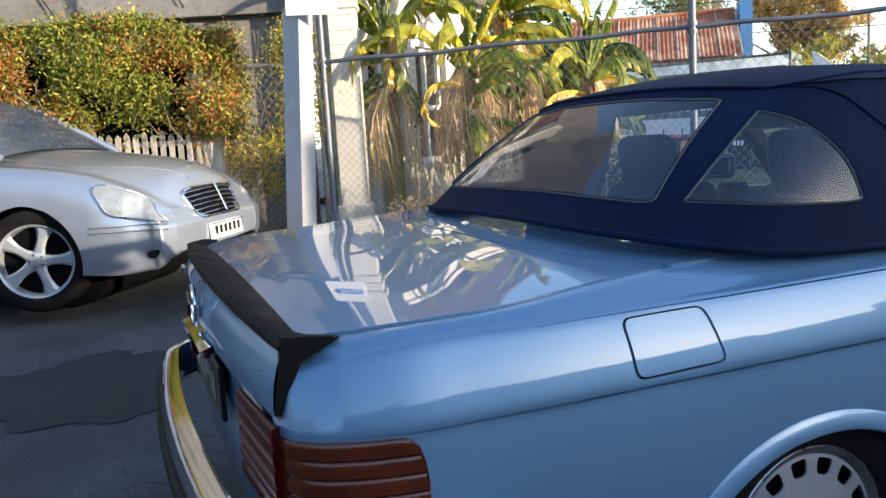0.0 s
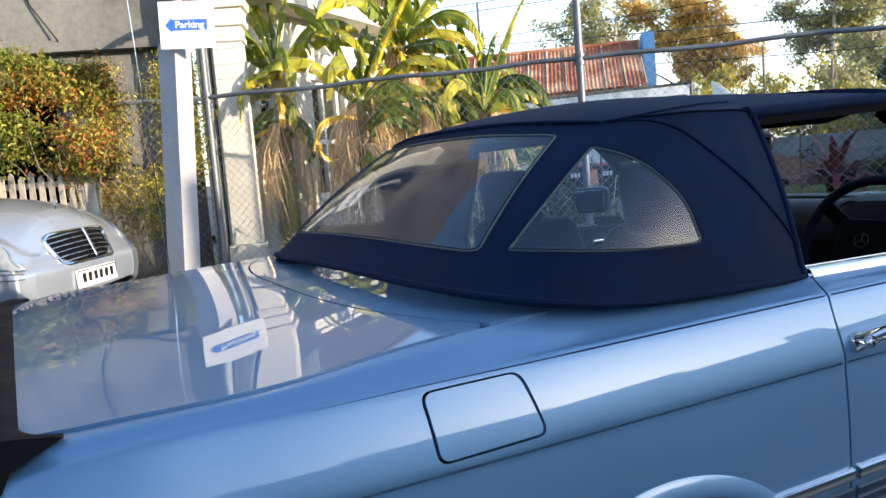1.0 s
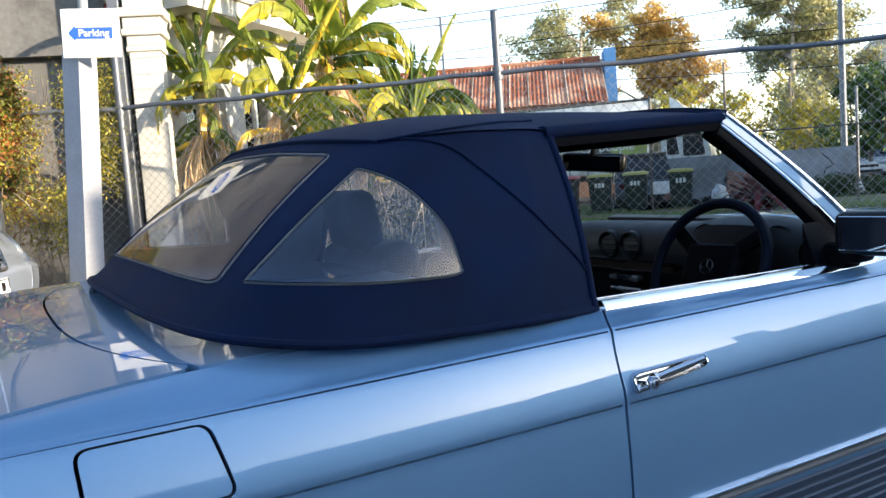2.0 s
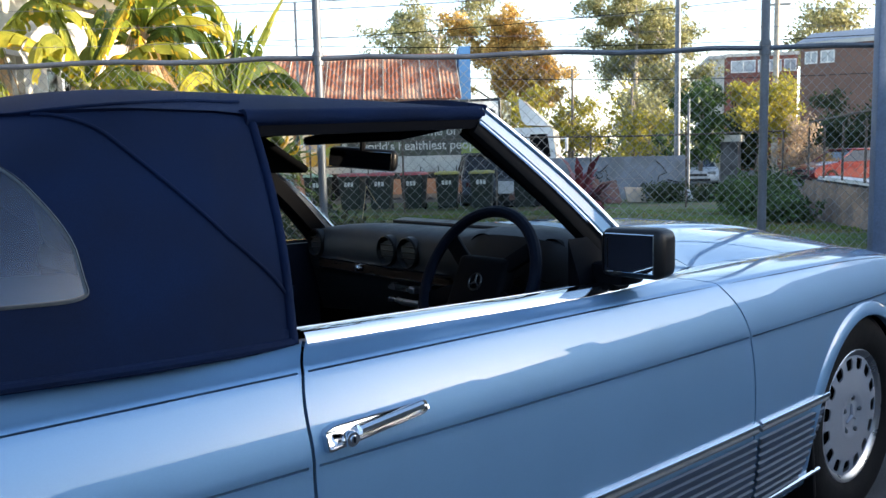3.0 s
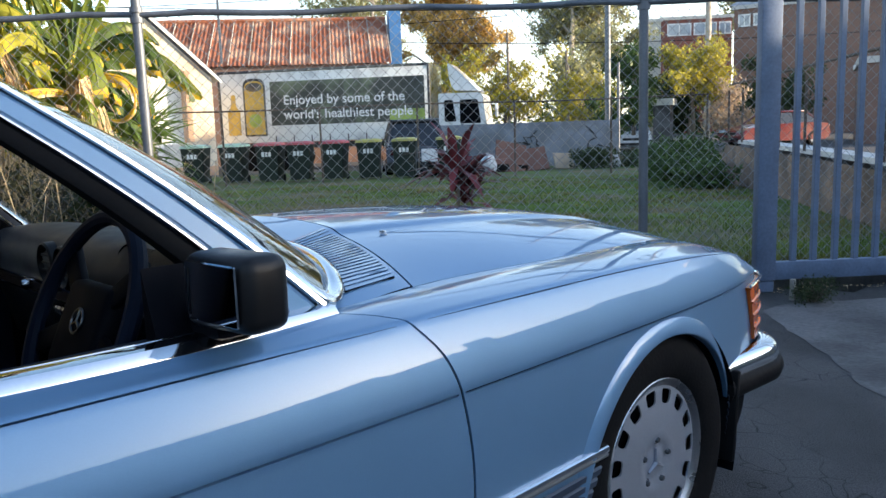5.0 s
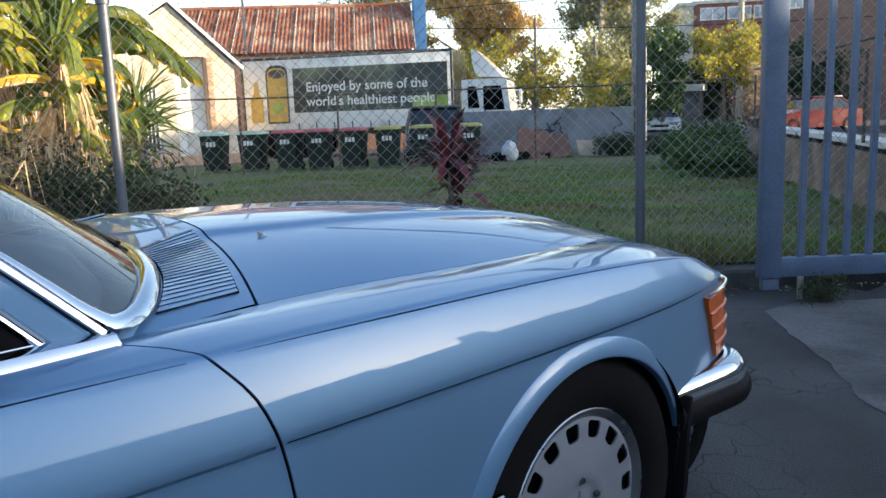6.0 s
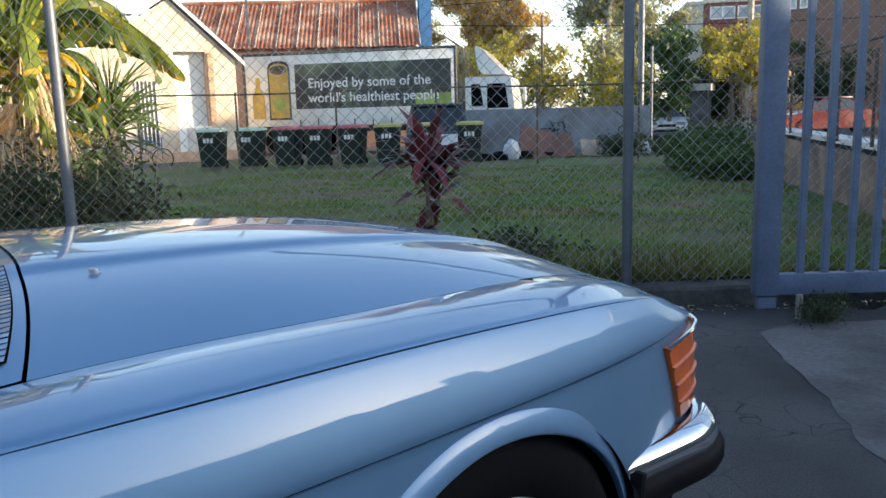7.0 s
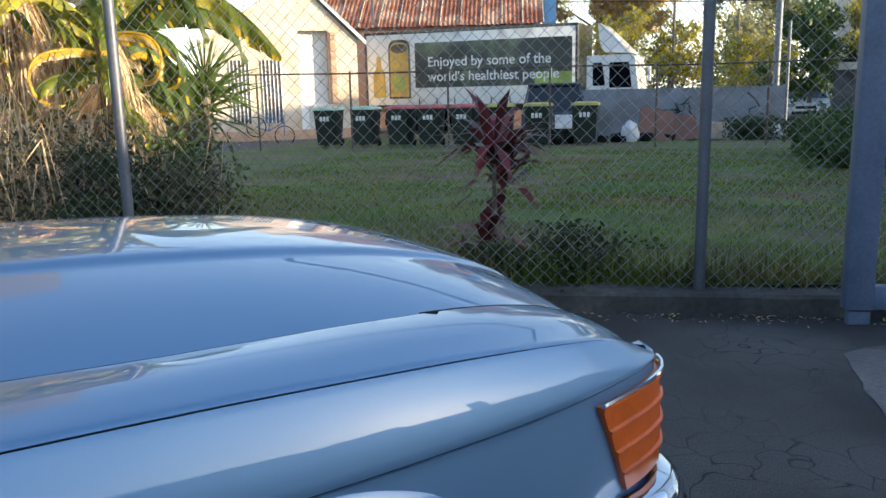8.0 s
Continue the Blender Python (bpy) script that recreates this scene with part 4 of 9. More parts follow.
def roof(s, t):
    """Roof canvas: s from the right edge (-1) to the left (1), t from the windscreen (0) to the back (1)."""
    k = abs(s)
    if t <= .5:
        q = t / .5
        e = Vector((-.078, -.616, 1.240)).lerp(Vector((-.616, -.610, 1.221)), q)
        m = Vector((.030, 0, 1.276)).lerp(Vector((-.60, 0, 1.296)), q) + Vector((0, 0, .006)) * math.sin(math.pi * q)
    else:
        q = (t - .5) / .5
        i = q * (nb - 1) * .62
        j = min(int(i), nb - 2)
        e = SHOULD[j].lerp(SHOULD[j + 1], i - j) + Vector((0, 0, .005 * (1 - q)))
        m = Vector((-.60, 0, 1.296)).lerp(Vector((-1.058, 0, 1.240)), q) + Vector((0, 0, .017)) * math.sin(math.pi * q)
    kk = k ** 2.6
    x = m.x + (e.x - m.x) * kk
    y = e.y * k
    z = m.z + (e.z - m.z) * kk
    return (x, -y if s > 0 else y, z)


ss = [float(s) for s in np.sin(np.linspace(-math.pi / 2, math.pi / 2, 41))]
g = Geo()
g.grid(roof, np.array([-1, -.985, -.95] + [s for s in ss if abs(s) < .94] + [.95, .985, 1]), [float(t) for t in np.linspace(0, 1, 41)])
back = [roof(s, 1.0) for s in np.linspace(-1, 1, 31)]
g.grid(lambda s, w: tuple(Vector(roof(s, 1.0)).lerp(Vector(top_wall(.62 + (s + 1) * .38, 1.0)), w)), np.linspace(-1, 1, 31), [0, .5, 1])
part("roof_canvas", g, M["canvas"], canvas, sharp=60)
# rolled edge over the side window, front edge, seams
def roll(path, r, name, mat, parent):
    g = Geo()
    g.tube(path, r, 10)
    return part(name, g, mat, parent, sharp=60)
for s in (-1, 1):
    sidep = [Vector(roof(s, t)) + Vector((0, 0, -.006)) for t in np.linspace(0, .52, 16)]
    g = Geo()
    g.sweep([(-.02, -.013), (.006, -.014), (.012, -.006), (.010, .008), (.002, .014), (-.02, .012)], sidep, [(0, s, 0)] * 16)
    part("side_roll", g, M["canvas"], canvas, sharp=60)
    g = Geo()
    g.sweep([(-.05, -.032), (.004, -.032), (.006, -.013), (-.05, -.006)], sidep, [(0, s, 0)] * 16)
    part("side_seal", g, M["trim_black"], canvas)
    fr = [Vector(top_wall(0.002 if s < 0 else 1.998, v)) + Vector((.004, 0, 0)) for v in np.linspace(0, 1, 14)]
    roll(fr, .0085, "front_hem", M["canvas"], canvas)
    # curved sewn seam from the roof bow down to the door edge
    u0 = 0 if s < 0 else 2
    path = []
    for k in range(22):
        q = k / 21
        uu, vv = .56 * (1 - q), 1.0 - .80 * q ** 1.7
        path.append(Vector(top_wall(uu if s < 0 else 2 - uu, vv)) + Vector((0, s * .0015, .001)))
    roll(path, .0032, "seam", M["canvas"], canvas)
    roll([Vector(roof(s * (.985 - .13 * q), 1 - .52 * q)) + Vector((0, 0, .002)) for q in np.linspace(0, 1, 18)], .0030, "seam", M["canvas"], canvas)
    g = Geo()
    g.lathe([(0, .004), (.006, .003), (.009, 0)], 14, at=pose(-.090, s * .628, 1.236, -s * -70, 0, 0))
    part("stud", g, M["chrome"], canvas)
g = Geo()
g.sweep([(-.03, -.012), (.010, -.012), (.018, 0), (.010, .012), (-.03, .010)], [Vector(roof(s, 0)) for s in np.linspace(-1, 1, 24)], [(1, 0, -.1)] * 24)
part("front_roll", g, M["canvas"], canvas, sharp=60)
roll([Vector(back[i]) + Vector((-.002, 0, .001)) for i in range(31)], .005, "rear_seam", M["canvas"], canvas)
# base welt
g = Geo()
g.tube([Vector(top_wall(u, 0)) + Vector((0, 0, .003)) for u in np.linspace(0, 2, 80)], .0075, 8)
part("base_welt", g, M["canvas"], canvas)
g = Geo()
g.grid(lambda u, w: tuple(Vector(top_wall(u, 0)) + Vector((0, 0, -.006 * w))), np.linspace(0, 2, 80), [0, .5, 1])
part("base_skirt", g, M["canvas"], canvas)
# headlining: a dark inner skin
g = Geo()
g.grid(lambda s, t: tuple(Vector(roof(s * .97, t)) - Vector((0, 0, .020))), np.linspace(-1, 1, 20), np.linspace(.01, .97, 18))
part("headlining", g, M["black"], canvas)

# ---- interior ----
cab = []
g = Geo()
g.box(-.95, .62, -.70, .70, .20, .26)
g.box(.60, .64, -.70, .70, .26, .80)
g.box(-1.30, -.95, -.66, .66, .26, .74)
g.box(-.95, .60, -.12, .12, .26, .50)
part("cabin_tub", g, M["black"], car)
g = Geo()
prof = [(.555, .868), (.50, .905), (.42, .925), (.33, .922), (.285, .905), (.262, .870), (.268, .800), (.285, .775), (.300, .765), (.33, .72), (.42, .60), (.60, .58)]
yy = [float(y) for y in np.linspace(-.69, .69, 40)]
V = []
for y in yy:
    hump = .035 * math.exp(-((y + .36) / .20) ** 4)
    back = screen_low(y)[0] - .622 - .012
    V += [(x + back * min(1, max(0, (x - .262) / .29)), y, z + (hump * .7 if .88 < z else 0) - (.030 * (abs(y) / .69) ** 5 if z > .86 else 0)) for x, z in prof]
n = len(prof)
g.add(V, [(i * n + k, (i + 1) * n + k, (i + 1) * n + k + 1, i * n + k + 1) for i in range(len(yy) - 1) for k in range(n - 1)])
dash = part("dashboard", g, M["dash"], car, "grey-black padded dashboard with round vents", sharp=45)
for y in (-.62, .09, .20, .63):
    g = Geo()
    g.lathe([(.0, -.012), (.034, -.010), (.040, .002), (.046, .010), (.050, .006), (.051, -.015)], 26, at=pose(.262, y, .852, 0, -90, 0))
    for k in range(3):
        g.rbox(.008, .070, .005, .001, 1, at=pose(.262, y, .834 + .018 * k))
    part("air_vent", g, M["plastic"], dash)
g = Geo()
g.box(.258, .272, -.10, .62, .796, .801)
g.box(.262, .276, -.10, .62, .763, .767)
part("chrome_trim", g, M["chrome"], dash)
g = Geo()
g.box(.264, .280, -.10, .62, .767, .796)
part("wood_trim", g, M["wood"], dash, "dark wood dashboard strip")
g = Geo()
g.lathe([(0, .018), (.010, .017), (.013, .010), (.013, 0)], 16, at=pose(.262, .36, .783, 0, -90, 0))
g.rbox(.02, .05, .02, .004, 1, at=pose(.265, .36, .783))
part("glovebox_lock", g, M["chrome"], dash)
g = Geo()
for k in range(2):
    g.rbox(.03, .16, .02, .005, 1, at=pose(.285, .14, .735 - .045 * k))
g.rbox(.02, .03, .02, .004, 1, at=pose(.270, .08, .735))
part("radio_controls", g, M["chrome2"], dash)
g = Geo()
for dy in (-.13, 0, .13):
    g.lathe([(.0, -.01), (.052, -.008), (.058, .004), (.060, -.01)], 24, at=pose(.275, -.36 + dy, .872, 0, -80, 0))
part("instrument_dials", g, M["trim_black"], dash)
# dash pad top: demister slot
g = Geo()
g.rbox(.06, .55, .012, .004, 1, at=pose(.46, .12, .930, 0, -6, 0))
part("demister_grille", g, M["plastic"], dash)
# steering wheel
sw = new("steering_wheel")
sw.parent = car
tagged(sw, "large black four-spoke steering wheel")
sw.matrix_basis = pose(.125, -.37, .822, 0, -66, 0)
g = Geo()
g.tube([(.195 * math.cos(a), .195 * math.sin(a), 0) for a in np.linspace(0, math.tau, 49)], .0155, 10, caps=False)
part("wheel_rim", g, M["leather"], sw)
g = Geo()
g.rbox(.17, .19, .05, .02, 3, at=pose(-.01, 0, -.02))
part("hub", g, M["trim_black"], sw)
for a in (20, 160, 215, 325):
    g = Geo()
    g.rbox(.20, .045, .018, .006, 2, at=pose(.10 * math.cos(radians(a + 90)), .10 * math.sin(radians(a + 90)), -.012, 0, 0, a + 90))
    part("spoke", g, M["trim_black"], sw)
g = Geo()
g.tube([(.022 * math.cos(a), .022 * math.sin(a), .007) for a in np.linspace(0, math.tau, 25)], .0025, 6, caps=False)
for k in range(3):
    a = radians(120 * k)
    g.tube([(0, 0, .007), (.021 * math.cos(a), .021 * math.sin(a), .007)], .0025, 6)
part("hub_badge", g, M["bolt"], sw)
g = Geo()
g.tube([(0, 0, -.03), (.0, 0, -.22)], .035, 14)
part("steering_column", g, M["trim_black"], sw)
# seats with head restraints
def seat(y):
    st = new("seat")
    st.parent = car
    tagged(st, "dark blue leather bucket seat with head restraint")
    g = Geo()
    g.rbox(.50, .50, .15, .05, 3, at=pose(-.22, y, .42, 0, -6, 0))
    part("cushion", g, M["leather"], st, sharp=60)
    g = Geo()
    g.rbox(.15, .50, .56, .055, 3, at=pose(-.545, y, .68, 0, -17, 0))
    part("backrest", g, M["leather"], st, sharp=60)
    g = Geo()
    g.rbox(.095, .27, .20, .045, 4, at=pose(-.655, y, 1.015, 0, -10, 0))
    part("head_restraint", g, M["leather"], st, sharp=60)
    for dy in (-.05, .05):
        g = Geo()
        g.tube([(-.630, y + dy, .88), (-.648, y + dy, .98)], .006, 8)
        part("restraint_post", g, M["chrome"], st)
seat(-.36)
seat(.36)
# rear parcel shelf and belts
g = Geo()
g.rbox(.34, 1.24, .04, .015, 2, at=pose(-1.13, 0, .80))
part("parcel_shelf", g, M["leather"], car)
# inner door panels
for s in (0, 1):
    g = Geo()
    sg = -1 if s == 0 else 1
    g.box(-.60, .30, min(sg * .715, sg * .685), max(sg * .715, sg * .685), .28, .848)
    g.rbox(.62, .05, .05, .02, 2, at=pose(-.12, sg * .665, .66, 0, -4, 0))
    card = part("door_card", g, M["leather"], doors[s], "dark padded inner door trim")
    g = Geo()
    g.rbox(.17, .012, .020, .005, 2, at=pose(.02, sg * .682, .790))
    g.rbox(.04, .02, .05, .006, 2, at=pose(.04, sg * .676, .778))
    part("inner_handle", g, M["chrome"], card)
    g = Geo()
    for k in range(3):
        g.rbox(.55, .008, .012, .003, 1, at=pose(-.25, sg * .684, .74 - .04 * k))
    part("ribs", g, M["plastic"], card)
# driver's mirror, left mirror
def door_mirror(s, owner):
    mr = new("door_mirror")
    mr.parent = car
    tagged(mr, "square black door mirror")
    g = Geo()
    turn = 8 if s < 0 else 39
    g.rbox(.080, .150, .108, .022, 3, at=pose(.178, s * .830, .928, 0, 0, turn))
    part("housing", g, M["plastic"], mr, sharp=60)
    g = Geo()
    g.rbox(.004, .122, .084, .002, 1, at=pose(.178 - .0415 * math.cos(radians(turn)), s * .830 - .0415 * math.sin(radians(turn)), .930, 0, 0, turn - (4 if s < 0 else 0)))
    part("mirror_glass", g, M["mirror"], mr)
    g = Geo()
    g.rbox(.09, .10, .05, .015, 2, at=pose(.200, s * .755, .875 if s < 0 else .835))
    if s < 0:
        g.add([(.10, s * .735, .855), (.285, s * .724, .850), (.165, s * .70, .955), (.10, s * .70, .955), (.10, s * .70, .85), (.285, s * .70, .845)], [(0, 1, 2, 3), (1, 5, 2), (0, 3, 4), (3, 2, 5, 4), (0, 4, 5, 1)])
    part("bracket", g, M["trim_black"], mr)
    return mr
door_mirror(-1, doors[0])
left_mirror = door_mirror(1, doors[1])
left_mirror.matrix_basis = pose(-.118, 0, .022)
# inside mirror and sun visors
g = Geo()
g.rbox(.035, .225, .060, .016, 3, at=pose(.055, .020, 1.146, 5, 6, 22))
rm = part("inside_mirror", g, M["plastic"], car, sharp=60)
g = Geo()
g.rbox(.003, .208, .048, .001, 1, at=pose(.0383, .0135, 1.1443, 5, 6, 22))
part("mirror_glass", g, M["mirror"], rm)
g = Geo()
g.tube([(.05, .015, 1.16), (.045, .0, 1.235)], .009, 8)
part("mirror_stem", g, M["plastic"], rm)
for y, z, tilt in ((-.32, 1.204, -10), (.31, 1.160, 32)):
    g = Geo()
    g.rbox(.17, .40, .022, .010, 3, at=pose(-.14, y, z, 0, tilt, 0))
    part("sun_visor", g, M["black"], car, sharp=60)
# wipers, washer jets, aerial
for y0, y1 in ((.20, -.16), (.60, .22)):
    g = Geo()
    a, b = Vector((screen_low(y0)[0] + .045, y0, screen_low(y0)[1] + .020)), screen((y1) / .715, .035) + Vector((.006, 0, .005))
    g.tube([a - Vector((0, 0, .02)), a, a.lerp(b, .5) + Vector((.004, 0, .004)), b], [.012, .007, .005, .004], 8)
    d = (b - a).normalized()
    g.tube([b - d * .20, b + d * .13], .005, 6)
    part("wiper", g, M["plastic"], car)
for s in (-1, 1):
    g = Geo()
    z = hood_z(.866, s * .325)
    g.lathe([(0, .008), (.005, .0075), (.0075, .003), (.010, 0), (.010, -.004)], 14, at=pose(.866, s * .325, z))
    g.rbox(.009, .010, .005, .0015, 1, at=pose(.861, s * .325, z + .007))
    part("washer_jet", g, M["chrome2"], car)
g = Geo()
za = side(-1.70, V_S[-1] + .04)[2]
g.lathe([(.016, -.012), (.016, .004), (.012, .012), (.006, .020), (.0045, .036), (.0, .040)], 16, at=pose(-1.70, .77, za))
ant = part("aerial_base", g, M["chrome"], car)
g = Geo()
g.tube([(-1.70, .77, za + .03), (-1.735, .775, za + .95)], [.0022, .0012], 6)
part("aerial_mast", g, M["chrome"], ant)

# wheels
def wheel(x, s, zc):
    w = new("wheel")
    w.parent = car
    tagged(w, "silver alloy wheel with round edge holes and black tyre")
    w.matrix_basis = pose(x, s * .755, zc, 90 if s < 0 else -90, 0, 0)
    g = Geo()
    g.lathe([(.196, -.075), (.215, -.092), (.262, -.100), (.300, -.096), (.316, -.082), (.3215, -.05), (.3215, .05), (.316, .080), (.300, .094), (.285, .0985), (.262, .1005), (.240, .099), (.215, .090), (.203, .080)], 56)
    part("tyre", g, M["tyre"], w, sharp=50)
    g = Geo()
    g.lathe([(.203, -.07), (.203, .080), (.208, .085), (.206, .087), (.199, .085), (.193, .079), (.187, .0750)], 56)
    part("rim", g, M["chrome2"], w, "bright rim edge", sharp=30)
    # domed face with a ring of oblong holes
    holes = []
    for h in range(15):
        a = h * math.tau / 15
        ca, sa = math.cos(a), math.sin(a)
        quad = [(.1435, -.0170), (.1795, -.0225), (.1795, .0225), (.1435, .0170)]
        holes.append(rounded([(r_ * ca - t_ * sa, r_ * sa + t_ * ca) for r_, t_ in quad], .011, 4))
    ring_ = [(.187 * math.cos(k * math.tau / 90), .187 * math.sin(k * math.tau / 90)) for k in range(90)]
    dome = lerp_table([(0, .0790), (.030, .0780), (.048, .0765), (.054, .0800), (.066, .0835), (.085, .0830), (.12, .0810), (.15, .0785), (.175, .0770), (.187, .0750), (.2, .074)])
    grid_ = [float(q) for q in np.linspace(-.18, .18, 25)]
    panel_part("wheel_face", cut_panel(lambda px, py: (px, py, dome(math.hypot(px, py))), ring_, holes, grid_, grid_, step=.010, lip=.004), M["rim"], w, "satin silver wheel face")
    # black disc close behind the face, painting the shade inside the holes
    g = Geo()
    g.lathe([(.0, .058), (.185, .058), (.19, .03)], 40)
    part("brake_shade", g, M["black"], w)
    for k in range(5):
        a = k * math.tau / 5 + .2
        g = Geo()
        g.lathe([(0, .086), (.006, .086), (.0078, .083), (.0080, .076), (.0125, .0785)], 8, at=pose(.056 * math.cos(a), .056 * math.sin(a), 0))
        part("wheel_bolt", g, M["bolt"], w)
    g = Geo()
    for k in range(3):
        a = k * math.tau / 3 + radians(90)
        g.tube([(0, 0, .082), (.036 * math.cos(a), .036 * math.sin(a), .081)], [.007, .003], 6)
    part("hub_star", g, M["rim"], w)
for x, s, z in ((1.262, -1, .322), (1.262, 1, .322), (-1.175, -1, .275), (-1.175, 1, .275)):
    wheel(x, s, z)
# mud flaps behind and ahead of the front wheels
for x, z0, z1, nm in ((.945, .15, .44, "mud_flap"), (1.615, .22, .47, "arch_guard"), (-1.60, .17, .42, "mud_flap")):
    g = Geo()
    g.rbox(.018, .20, z1 - z0, .006, 2, at=pose(x, -.768, (z0 + z1) / 2, 0, -8 if x < 1.3 else 6, 0))
    put(nm, g, M["rubber"], (car, car))

